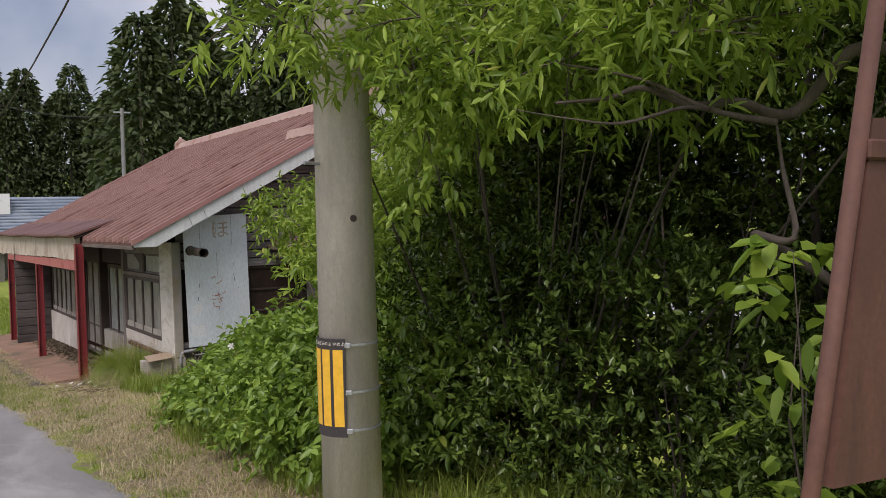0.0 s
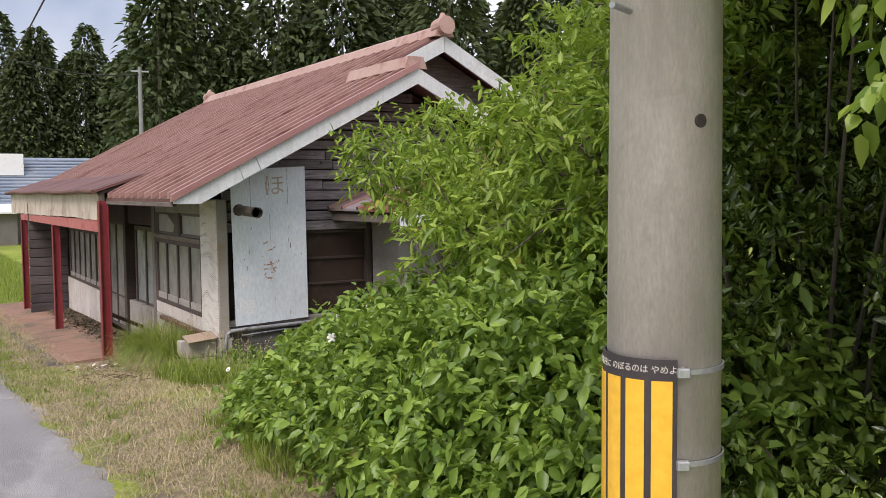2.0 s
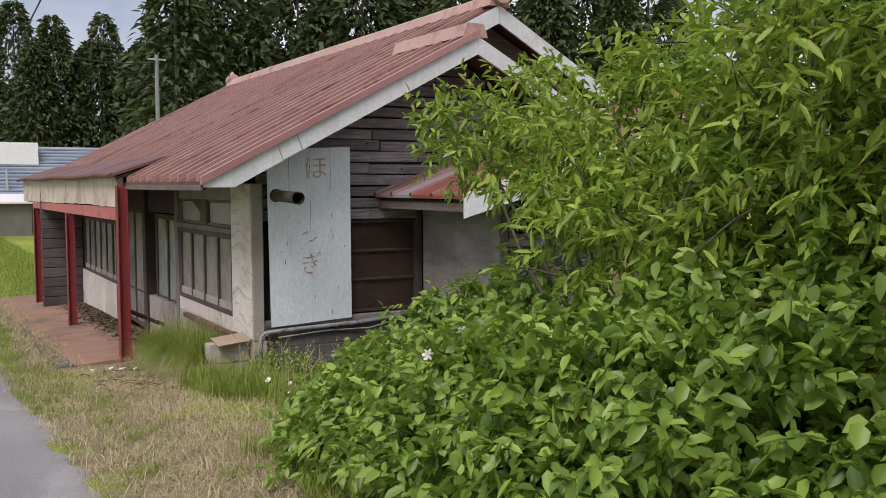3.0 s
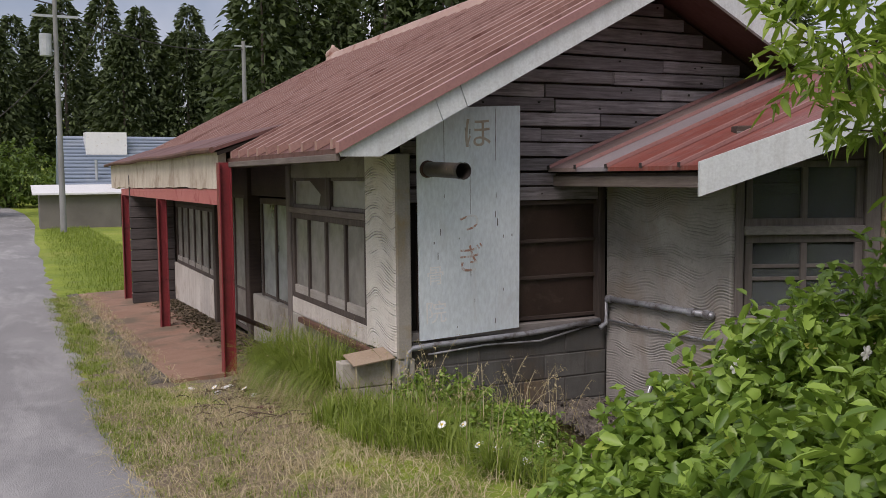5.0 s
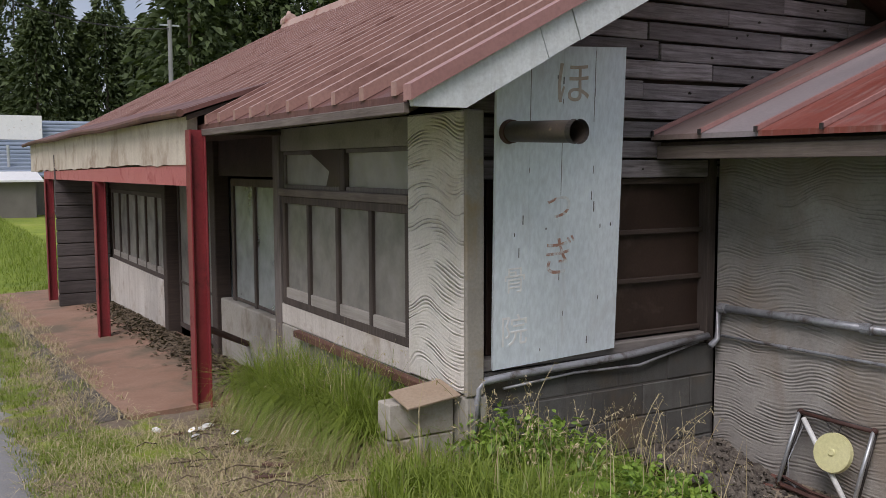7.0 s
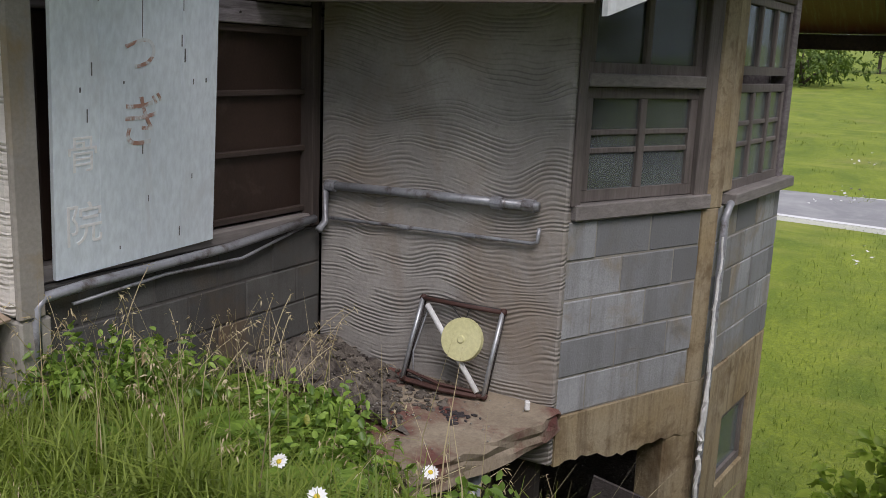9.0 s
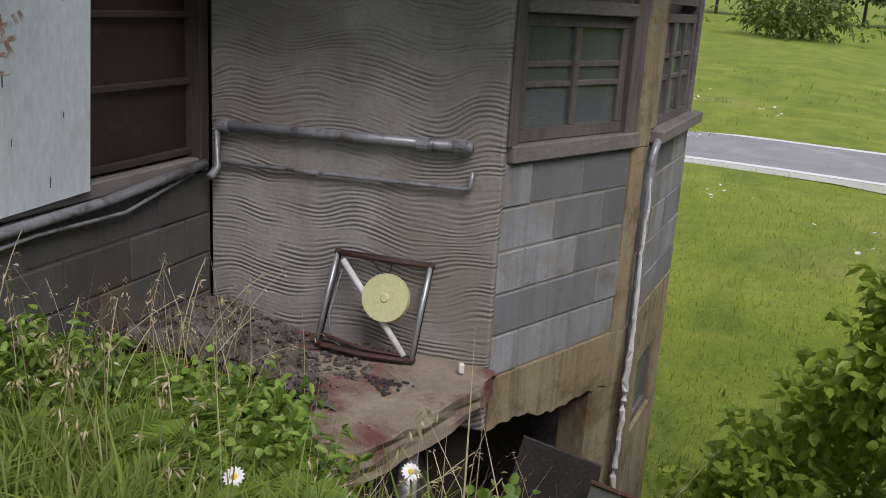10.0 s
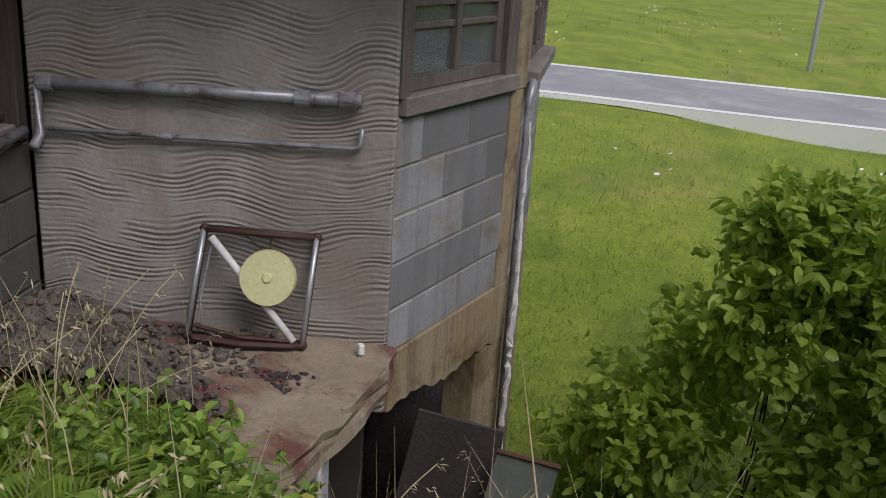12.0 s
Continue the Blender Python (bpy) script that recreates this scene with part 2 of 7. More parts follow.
M_ROOF_PALE = rusty("roof_faded_iron", (0.24, 0.18, 0.165), (0.31, 0.24, 0.22), (0.22, 0.12, 0.09), 1.1, 0.55, 0.45, 0.0, (0.6, 1.5, 0.6), ((0.2, 0.12, 0.1), (0.5, 7, 0.5)))
M_RIDGE = rusty("ridge_cap_iron", (0.36, 0.22, 0.18), (0.45, 0.32, 0.27), (0.24, 0.1, 0.075), 1.2, 0.52)
M_FLASHING = rusty("flashing_iron", (0.3, 0.15, 0.135), (0.38, 0.21, 0.19), (0.2, 0.075, 0.06), 1.4, 0.56, 0.45, 0.0, (0.5, 2, 0.5))
M_SEAM = rusty("roof_seam_iron", (0.3, 0.165, 0.135), (0.38, 0.23, 0.195), (0.15, 0.062, 0.048), 1.4, 0.52, 0.45, 0.0, (0.5, 2, 0.5))
M_BARGE = plain("barge_white_paint", (0.56, 0.6, 0.6), (0.66, 0.69, 0.68), 1.2, 0.55, 0, 0.15, ((0.36, 0.36, 0.33), 1.6, 0.56, 0.75), runs=((0.34, 0.34, 0.32), 0.4))
M_RED_STEEL = rusty("red_steel", (0.17, 0.018, 0.024), (0.23, 0.03, 0.034), (0.1, 0.024, 0.018), 2, 0.55, 0.45)
M_PINK_STEEL = rusty("faded_red_steel", (0.42, 0.11, 0.11), (0.48, 0.16, 0.15), (0.3, 0.07, 0.06), 1.3, 0.56, 0.5)
M_RUST_DARK = rusty("dark_rusted_steel", (0.05, 0.022, 0.018), (0.09, 0.04, 0.03), (0.16, 0.07, 0.045), 6, 0.58, 0.7)
M_POLE_FAR = plain("weathered_grey_pole", (0.2, 0.2, 0.205), (0.28, 0.28, 0.28), 1.2, 0.85)
M_RUST = rusty("rusted_steel", (0.085, 0.038, 0.027), (0.15, 0.068, 0.045), (0.27, 0.16, 0.09), 2.2, 0.57, 0.75, 0.0, (1, 1, 0.6), ((0.06, 0.03, 0.022), (3, 3, 0.5)))
M_PLANK = wood("weathered_planks", (0.12, 0.1, 0.1), (0.5, 0.45, 0.46), "X", 0.6)
M_WOOD_Z = wood("weathered_post", (0.12, 0.1, 0.09), (0.24, 0.21, 0.19), "Z", 0.4)
M_WOOD_Y = wood("weathered_rail", (0.13, 0.1, 0.085), (0.25, 0.21, 0.18), "Y", 0.4)
M_WOOD_X = wood("weathered_sill", (0.2, 0.18, 0.165), (0.33, 0.3, 0.28), "X", 0.3)
M_PALE_RAIL = wood("pale_window_rail", (0.3, 0.27, 0.24), (0.44, 0.41, 0.37), "Y", 0.3)
M_STILE = wood("dark_window_timber", (0.055, 0.042, 0.035), (0.13, 0.1, 0.085), "Z", 0.4)
M_SCRAP = wood("rotten_wood", (0.1, 0.05, 0.035), (0.22, 0.125, 0.09), "X", 0.5)
M_SOIL = plain("rubbly_soil", (0.085, 0.074, 0.062), (0.22, 0.19, 0.155), 7, 0.95, 0, 1.0, ((0.05, 0.04, 0.035), 9, 0.5, 0.65), (1, 1, 1), 40, 0.0, 0.02)
M_DARK_WOOD = wood("dark_boards", (0.05, 0.035, 0.028), (0.1, 0.07, 0.055), "X", 0.4)
M_BROWN_BOARD = plain("brown_board", (0.03, 0.018, 0.013), (0.065, 0.04, 0.03), 2.5, 0.45, 0, 0.3, ((0.13, 0.1, 0.08), 1.8, 0.6, 0.8))
M_SIGN = plain("sign_paint", (0.73, 0.81, 0.86), (0.81, 0.88, 0.92), 1.0, 0.5, 0, 0.1, ((0.58, 0.61, 0.62), 2.5, 0.58, 0.76), (1, 1, 0.35), 50)
M_SIGN_MARK = plain("faded_brown_paint", (0.44, 0.36, 0.29), (0.6, 0.54, 0.48), 9, 0.7)
M_SIGN_FAINT = plain("faint_flaked_paint", (0.72, 0.75, 0.76), (0.76, 0.8, 0.81), 12, 0.7, 0, 0.1, ((0.42, 0.24, 0.18), 14, 0.45, 0.55))
M_SIGN_PALE = plain("flaked_white_paint", (0.88, 0.89, 0.88), (0.92, 0.92, 0.91), 9, 0.8)
M_SIGN_DARK = plain("flaked_dark_paint", (0.09, 0.09, 0.09), (0.2, 0.2, 0.2), 20, 0.8)
M_PVC = plain("grey_conduit", (0.26, 0.27, 0.29), (0.42, 0.43, 0.46), 6, 0.35, 0.25, 0.3, ((0.12, 0.1, 0.09), 9, 0.52, 0.66))
M_DARK_METAL = plain("dark_metal", (0.03, 0.028, 0.027), (0.07, 0.06, 0.055), 6, 0.5, 0.3, 0.2)
M_FLUE = rusty("flue_iron", (0.04, 0.034, 0.03), (0.085, 0.065, 0.05), (0.3, 0.23, 0.15), 5, 0.58, 0.5)
M_RETURN = plain("grey_return_render", (0.27, 0.25, 0.215), (0.36, 0.335, 0.29), 2.5, 0.92, 0, 0.5, ((0.29, 0.21, 0.1), 1.8, 0.52, 0.7))
M_GALV = plain("galvanised_steel", (0.42, 0.44, 0.46), (0.56, 0.58, 0.6), 3, 0.4, 0.6, 0.1)
M_GLASS = glass("dusty_glass", (0.8, 0.85, 0.83), 0.12, 0.25, (0.25, 0.235, 0.21), 0.85)
M_GLASS_BLUE = glass("annex_glass", (0.7, 0.78, 0.8), 0.05, 0.25, (0.26, 0.28, 0.27), 0.26)
M_GLASS_CLEAR = glass("door_glass", (0.85, 0.9, 0.9), 0.2, 0.25, (0.42, 0.44, 0.43), 0.5)
M_GLASS_PALE = glass("frosted_glass", (0.8, 0.85, 0.83), 0.3, 0.25, (0.36, 0.345, 0.31), 0.8)
M_HEAD_RENDER = plain("dim_render", (0.2, 0.18, 0.155), (0.3, 0.275, 0.24), 2, 0.9, 0, 0.4, ((0.1, 0.08, 0.06), 2.4, 0.5, 0.7))
M_CURTAIN = plain("faded_curtain", (0.45, 0.52, 0.55), (0.6, 0.64, 0.64), 3, 0.9, 0, 0.2, None, (6, 6, 0.3))
# Near-black tone that puts the shade of holes, gaps and rooms into colour.
M_DARK = plain("shade_dark", (0.03, 0.026, 0.022), (0.06, 0.05, 0.042), 2, 0.95)
M_YELLOW = plain("yellow_sheet", (0.85, 0.46, 0.03), (0.9, 0.52, 0.05), 3, 0.35, 0, 0.05, None, (1, 1, 1), 30)
M_PALE_INK = plain("pale_ink", (0.6, 0.58, 0.5), (0.7, 0.68, 0.6), 30, 0.6)
M_BLACK = plain("black_rubber", (0.035, 0.03, 0.032), (0.06, 0.05, 0.052), 8, 0.6, 0, 0.2)
M_WHITE = plain("white_enamel", (0.72, 0.73, 0.72), (0.8, 0.8, 0.78), 4, 0.4, 0, 0.1, ((0.4, 0.3, 0.22), 5, 0.6, 0.75))
M_LAMP_DISC = plain("yellowed_plastic", (0.62, 0.6, 0.3), (0.7, 0.68, 0.38), 4, 0.45, 0, 0.1, ((0.4, 0.36, 0.18), 3, 0.6, 0.8))
M_BARK = plain("bark", (0.07, 0.055, 0.045), (0.14, 0.115, 0.095), 6, 0.95, 0, 0.8, None, (3, 3, 0.6), 60)
M_BLUE_ROOF = plain("blue_grey_roof", (0.2, 0.25, 0.32), (0.27, 0.32, 0.39), 0.5, 0.4, 0.1, 0.1, ((0.33, 0.36, 0.4), 0.6, 0.5, 0.75))
M_SHED_WALL = plain("shed_board_wall", (0.13, 0.12, 0.105), (0.2, 0.185, 0.165), 0.7, 0.9)
M_KERB = plain("road_edge_white", (0.76, 0.76, 0.74), (0.84, 0.84, 0.82), 1, 0.8)
M_LEAF_DARK = leafy("evergreen_leaf", (0.016, 0.034, 0.008), (0.16, 0.24, 0.045), 0.25, 0.08)
M_LEAF_LIGHT = leafy("peach_leaf", (0.1, 0.185, 0.022), (0.38, 0.5, 0.085), 0.42, 0.4, 0.985)
M_LEAF_SHRUB = leafy("shrub_leaf", (0.068, 0.138, 0.022), (0.315, 0.46, 0.08), 0.4, 0.32, 0.988)
M_LEAF_BUSH = leafy("bank_bush_leaf", (0.24, 0.36, 0.045), (0.58, 0.7, 0.13), 0.42, 0.5, 0.985)
M_LEAF_MID = leafy("broad_leaf", (0.1, 0.17, 0.025), (0.3, 0.42, 0.08), 0.45, 0.35)
M_GRASS = leafy("grass_blade", (0.1, 0.145, 0.016), (0.27, 0.335, 0.058), 0.55, 0.35)
M_STRAW = leafy("dry_straw", (0.27, 0.2, 0.1), (0.62, 0.53, 0.34), 0.75, 0.2)
M_CONIFER = leafy("conifer_needles", (0.022, 0.038, 0.013), (0.07, 0.098, 0.03), 0.75, 0.05)
M_FAR_LEAF = leafy("distant_leaf", (0.05, 0.095, 0.02), (0.15, 0.22, 0.05), 0.6, 0.25)
M_FERN = leafy("fern_frond", (0.12, 0.21, 0.028), (0.25, 0.37, 0.055), 0.5, 0.4)
M_PETAL = plain("white_petal", (0.8, 0.8, 0.78), (0.85, 0.85, 0.82), 10, 0.7)
M_POLLEN = plain("yellow_centre", (0.7, 0.5, 0.04), (0.8, 0.6, 0.06), 20, 0.8)


def ground_material():
    n = Nodes("ground_soil_grass")
    at = {}
    for key in ("straw", "dirt"):
        a = n.t.nodes.new("ShaderNodeAttribute")
        a.attribute_name = key
        at[key] = a.outputs["Fac"]
    big, fine = n.noise(0.5, 5), n.noise(26, 6)
    col = n.mix(n.ramp(big, 0.3, 0.7), (0.175, 0.24, 0.014), (0.3, 0.36, 0.032))
    col = n.mix(n.ramp(fine, 0.4, 0.7, 0, 0.6), col, (0.09, 0.14, 0.018))
    col = n.mix(n.ramp(n.noise(0.22, 6), 0.58, 0.72, 0, 0.6), col, (0.34, 0.3, 0.1))
    col = n.mix(n.ramp(n.noise(1.1, 6, n.map((0.5, 1, 1))), 0.46, 0.7, 0, 0.75), col, (0.1, 0.165, 0.014))
    col = n.mix(n.ramp(n.noise(3.4, 6, None, 0.7), 0.48, 0.7, 0, 0.6), col, (0.13, 0.18, 0.018))
    col = n.mix(n.ramp(n.noise(0.9, 5, n.map((1, 0.3, 1))), 0.55, 0.72, 0, 0.5), col, (0.34, 0.36, 0.06))
    col = n.mix(n.ramp(n.noise(9, 4), 0.55, 0.75, 0, 0.6), col, (0.3, 0.37, 0.045))
    s = n.math("ADD", at["straw"], n.ramp(n.noise(1.3, 6), 0.3, 0.7, -0.65, 0.4))
    st = n.mix(n.ramp(n.noise(40, 5, n.map((1, 0.4, 1))), 0.35, 0.65), (0.3, 0.24, 0.14), (0.13, 0.1, 0.06))
    col = n.mix(n.ramp(s, 0.35, 0.65), col, st)
    d = n.math("ADD", at["dirt"], n.ramp(n.noise(4, 5), 0.3, 0.7, -0.32, 0.3))
    col = n.mix(n.ramp(d, 0.4, 0.6), col, n.mix(fine, (0.12, 0.09, 0.065), (0.24, 0.19, 0.14)))
    n.bump(n.math("ADD", fine, n.noise(7, 4)), 0.9, 0.03)
    return n.done(col, 0.95)


M_GROUND = ground_material()

# ---- builders ----
WORLD = {}      # world matrices of the things, so that their parts can be written in world coordinates


def thing(name, at, label="", category="", group="", kind=""):
    ob = new(name)
    ob.location = at
    ob.empty_display_size = 0.1
    WORLD[ob.name] = Matrix.Translation(at)
    return tagged(ob, label, category, group, kind)


def part(name, bm, material, parent=None, label="", smooth=False):
    """Links a bmesh, or ready mesh data, as one mesh object under a thing or a part; coordinates are the world's."""
    if isinstance(bm, bmesh.types.BMesh):
        me = bpy.data.meshes.new(name)
        bm.to_mesh(me)
        bm.free()
        if smooth:
            me.shade_smooth()
    else:
        me = bm
    if material and not me.materials:
        me.materials.append(material)
    ob = new(name, me)
    if parent is not None:
        ob.parent = parent
        ob.matrix_parent_inverse = WORLD.get(parent.name, Matrix()).inverted()
    if label:
        ob["label"] = label
    return ob


def box(*dims, bevel=0.0, bm=None):
    """x0, y0, z0, x1, y1, z1."""
    x0, y0, z0, x1, y1, z1 = dims
    b = bm or bmesh.new()
    res = bmesh.ops.create_cube(b, size=1.0, matrix=Matrix.Translation(((x0 + x1) / 2, (y0 + y1) / 2, (z0 + z1) / 2)) @ Matrix.Diagonal((abs(x1 - x0), abs(y1 - y0), abs(z1 - z0), 1)))
    if bevel:
        es = list({e for v in res["verts"] for e in v.link_edges})
        bmesh.ops.bevel(b, geom=es, offset=bevel, segments=1, affect="EDGES")
    return b


def obox(m, sx, sy, sz, bevel=0.0, bm=None):
    """A box of that size, its base centre at the pose m."""
    b = bm or bmesh.new()
    res = bmesh.ops.create_cube(b, size=1.0, matrix=m @ Matrix.Translation((0, 0, sz / 2)) @ Matrix.Diagonal((sx, sy, sz, 1)))
    if bevel:
        es = list({e for v in res["verts"] for e in v.link_edges})
        bmesh.ops.bevel(b, geom=es, offset=bevel, segments=1, affect="EDGES")
    return b


def rod(a, b, r0, r1=None, sides=12, bm=None, caps=True):
    """A round bar from a to b."""
    a, b = Vector(a), Vector(b)
    r1 = r0 if r1 is None else r1
    bm = bm or bmesh.new()
    m = Matrix.Translation((a + b) / 2) @ (b - a).to_track_quat("Z", "Y").to_matrix().to_4x4()
    bmesh.ops.create_cone(bm, cap_ends=caps, segments=sides, radius1=r0, radius2=r1, depth=(b - a).length, matrix=m)
    return bm


def tube(points, radii, sides=7, bm=None):
    """A bent tapering tube through points."""
    bm = bm or bmesh.new()
    pts = [Vector(p) for p in points]
    if not isinstance(radii, (list, tuple)):
        radii = [radii] * len(pts)
    rings = []
    for i, p in enumerate(pts):
        d = (pts[min(i + 1, len(pts) - 1)] - pts[max(i - 1, 0)]).normalized()
        q = d.to_track_quat("Z", "Y")
        rings.append([bm.verts.new(p + q @ Vector((radii[i] * math.cos(a), radii[i] * math.sin(a), 0))) for a in (2 * math.pi * k / sides for k in range(sides))])
    for r, s in zip(rings, rings[1:]):
        for k in range(sides):
            bm.faces.new((r[k], r[(k + 1) % sides], s[(k + 1) % sides], s[k]))
    bm.faces.new(rings[0][::-1])
    bm.faces.new(rings[-1])
    return bm


def prism(outline, a, b, axis="y", bm=None):
    """A flat outline of (u, v) pushed from a to b along an axis: y takes (x, z), x takes (y, z), z takes (x, y)."""
    bm = bm or bmesh.new()
    put = {"y": lambda u, v, w: (u, w, v), "x": lambda u, v, w: (w, u, v), "z": lambda u, v, w: (u, v, w)}[axis]
    lo = [bm.verts.new(put(u, v, a)) for u, v in outline]
    hi = [bm.verts.new(put(u, v, b)) for u, v in outline]
    k = len(lo)
    bm.faces.new(lo)
    bm.faces.new(hi[::-1])
    for i in range(k):
        bm.faces.new((lo[i], hi[i], hi[(i + 1) % k], lo[(i + 1) % k]))
    bmesh.ops.recalc_face_normals(bm, faces=bm.faces)
    return bm


def mesh_from(name, verts, faces):
    """Mesh data from arrays: verts n x 3, faces m x k."""
    me = bpy.data.meshes.new(name)
    verts, faces = np.asarray(verts, np.float32), np.asarray(faces, np.int32)
    k = faces.shape[1]
    me.vertices.add(len(verts))
    me.vertices.foreach_set("co", verts.ravel())
    me.loops.add(faces.size)
    me.loops.foreach_set("vertex_index", faces.ravel())
    me.polygons.add(len(faces))
    me.polygons.foreach_set("loop_start", np.arange(0, faces.size, k, dtype=np.int32))
    me.update(calc_edges=True)
    return me


def leaves(rng, at, way, length, width, droop=0.25, fold=0.15, fine=False):
    """Leaf blades at points, pointing along ways: two folded halves each, sharing the rib. Returns verts and faces."""
    at, way = np.asarray(at, float), np.asarray(way, float)
    k = len(at)
    way = way / np.maximum(np.linalg.norm(way, axis=1, keepdims=True), 1e-6)
    side = np.cross(way, np.array([0, 0, 1.0]) + rng.normal(0, 0.45, (k, 3)))
    side /= np.maximum(np.linalg.norm(side, axis=1, keepdims=True), 1e-6)
    up = np.cross(side, way)
    ln = (length * rng.uniform(0.6, 1.25, k))[:, None]
    wd = (width * rng.uniform(0.7, 1.2, k))[:, None]
    up_z = np.array([0, 0, 1.0])
    rib = lambda t: at + way * ln * t - up_z * ln * droop * t * t
    if not fine:
        lf, rt = rib(0.45) - side * wd * 0.5 + up * wd * 0.1, rib(0.45) + side * wd * 0.5 + up * wd * 0.1
        v = np.stack([at, lf, rib(0.5) - up * wd * fold, rt, rib(1.0)], 1).reshape(-1, 3)
        i = np.arange(k)[:, None] * 5
        f = np.concatenate([i + np.array([0, 2, 4, 1]), i + np.array([0, 3, 4, 2])], 1).reshape(-1, 4)
        return v, f
    lift = up * wd * 0.12
    v = np.stack([at, rib(0.28) - side * wd * 0.42 + lift, rib(0.66) - side * wd * 0.4 + lift, rib(1.0), rib(0.66) + side * wd * 0.4 + lift, rib(0.28) + side * wd * 0.42 + lift, rib(0.48) - up * wd * fold], 1).reshape(-1, 3)
    i = np.arange(k)[:, None] * 7
    f = np.concatenate([i + np.array([0, 6, 3, 2, 1]), i + np.array([0, 5, 4, 3, 6])], 1).reshape(-1, 5)
    return v, f


def blades(rng, at, height, width, lean=0.5):
    """Grass blades: bent, tapering, in two segments."""
    at = np.asarray(at, float)
    k = len(at)
    a = rng.uniform(0, 2 * math.pi, k)
    out = np.stack([np.cos(a), np.sin(a), np.zeros(k)], 1)
    side = np.stack([-np.sin(a), np.cos(a), np.zeros(k)], 1)
    h = (height * rng.uniform(0.4, 1.2, k))[:, None]
    b = (rng.uniform(0.1, 1, k) * lean)[:, None]
    w = width * rng.uniform(0.6, 1.3, k)[:, None] * 0.5
    up = np.array([0, 0, 1.0])
    m = at + up * h * 0.55 + out * h * b * 0.3
    tip = at + up * h * (1 - 0.35 * b) + out * h * b
    v = np.stack([at - side * w, at + side * w, m + side * w * 0.8, m - side * w * 0.8, tip + side * w * 0.1, tip - side * w * 0.1], 1).reshape(-1, 3)
    i = np.arange(k)[:, None] * 6
    f = np.concatenate([i + np.array([0, 1, 2, 3]), i + np.array([3, 2, 4, 5])], 1).reshape(-1, 4)
    return v, f


def joined(name, pieces):
    vs, fs, o = [], [], 0
    for v, f in pieces:
        vs.append(v)
        fs.append(f + o)
        o += len(v)
    me = mesh_from(name, np.concatenate(vs), np.concatenate(fs))
    me.shade_smooth()
    return me


# ---- ground ----
ROAD_Y = [-300, -40, -10, 0.6, 4.25, 7.25, 8.96, 11, 13, 15, 19, 24, 35, 60, 90, 140, 400]
ROAD_Z = [14.0, 3.2, 1.15, 0.45, 0.2, -0.01, -0.13, -0.28, -0.46, -0.62, -0.77, -0.91, -0.95, -0.95, -0.6, 1.5, 25.0]


def road_z(y):
    return np.interp(y, ROAD_Y, ROAD_Z)


def step(x, a, b):
    t = np.clip((np.asarray(x, float) - a) / (b - a), 0, 1)
    return t * t * (3 - 2 * t)


def ground_z(x, y):
    """Height of the ground: the falling road, the verge, the bank down to the meadow behind."""
    x, y = np.asarray(x, float), np.asarray(y, float)
    top = road_z(y) + 0.10 * step(x, 1.6, 3.0) * (1 - step(y, 12, 14))
    low = -2.9 + (0.86 - 0.4 * step(9 - y, 0, 5)) * step(x, 11, 19.5) + 0.25 * step(x, 24.4, 27) + 0.03 * np.maximum(x - 25, 0) + 0.02 * np.maximum(y - 14, 0)
    # the bank: a first gentle fall beside the verge, then the steep fall to the meadow
    side = 12 * step(y, 13.3, 15.5) * (1 - step(x, 9.5, 12)) + 60 * step(y, 30, 60)
    shelf = step(y, 11.25, 11.95) * (1 - step(x, 5.4, 6.4))
    fall = np.maximum(x - 2.95 - side, 0) * (0.8 - 0.53 * shelf)
    soft = 0.5 * (np.sqrt((top - fall - low) ** 2 + 0.08) + (top - fall + low))
    z = np.maximum(soft, np.where(x > 3.4, -0.95, -9) * shelf + -9 * (1 - shelf)) * 1.0
    z = np.where((shelf > 0) & (x > 3.4), np.maximum(z, -0.98 - (1 - shelf) * 3), z)
    return z + 0.1 * np.sin(x * 0.7 + 1) * np.sin(y * 0.53) * step(x, 7, 12)


def grid_axis(fine_lo, fine_hi, stepsize, far_lo, far_hi):
    a = list(np.arange(fine_lo, fine_hi, stepsize))
    s, v = stepsize, fine_hi
    while v < far_hi:
        a.append(v)
        s *= 1.25
        v += s
    a.append(far_hi)
    s, v = stepsize, fine_lo
    lowside = []
    while v > far_lo:
        s *= 1.25
        v -= s
        lowside.append(max(v, far_lo))
    return np.array(lowside[::-1] + a)


gx, gy = grid_axis(-5, 13, 0.14, -900, 900), grid_axis(-2, 26, 0.14, -900, 900)
GX, GY_ = np.meshgrid(gx, gy, indexing="ij")
GZ = ground_z(GX, GY_)
rngg = np.random.default_rng(5)
near = (GX > -4) & (GX < 12) & (GY_ < 30) & (GY_ > -4)
GZ = GZ + np.where(near, rngg.normal(0, 0.008, GX.shape), 0)
nx, ny = GX.shape
idx = np.arange(nx * ny).reshape(nx, ny)
quads = np.stack([idx[:-1, :-1], idx[1:, :-1], idx[1:, 1:], idx[:-1, 1:]], -1).reshape(-1, 4)
gme = mesh_from("ground", np.stack([GX, GY_, GZ], -1).reshape(-1, 3), quads)
straw = step(GX, 1.2, 1.7) * (1 - step(GX, 2.35 + 0.25 * np.sin(GY_), 3.0)) * (1 - step(GY_, 13.6, 15.0)) * step(GY_, 4, 7) + 0.3 * step(GX, 1.3, 1.5) * (1 - step(GX, 2.2, 2.5)) * step(GY_, 13, 15) * (1 - step(GY_, 26, 34))
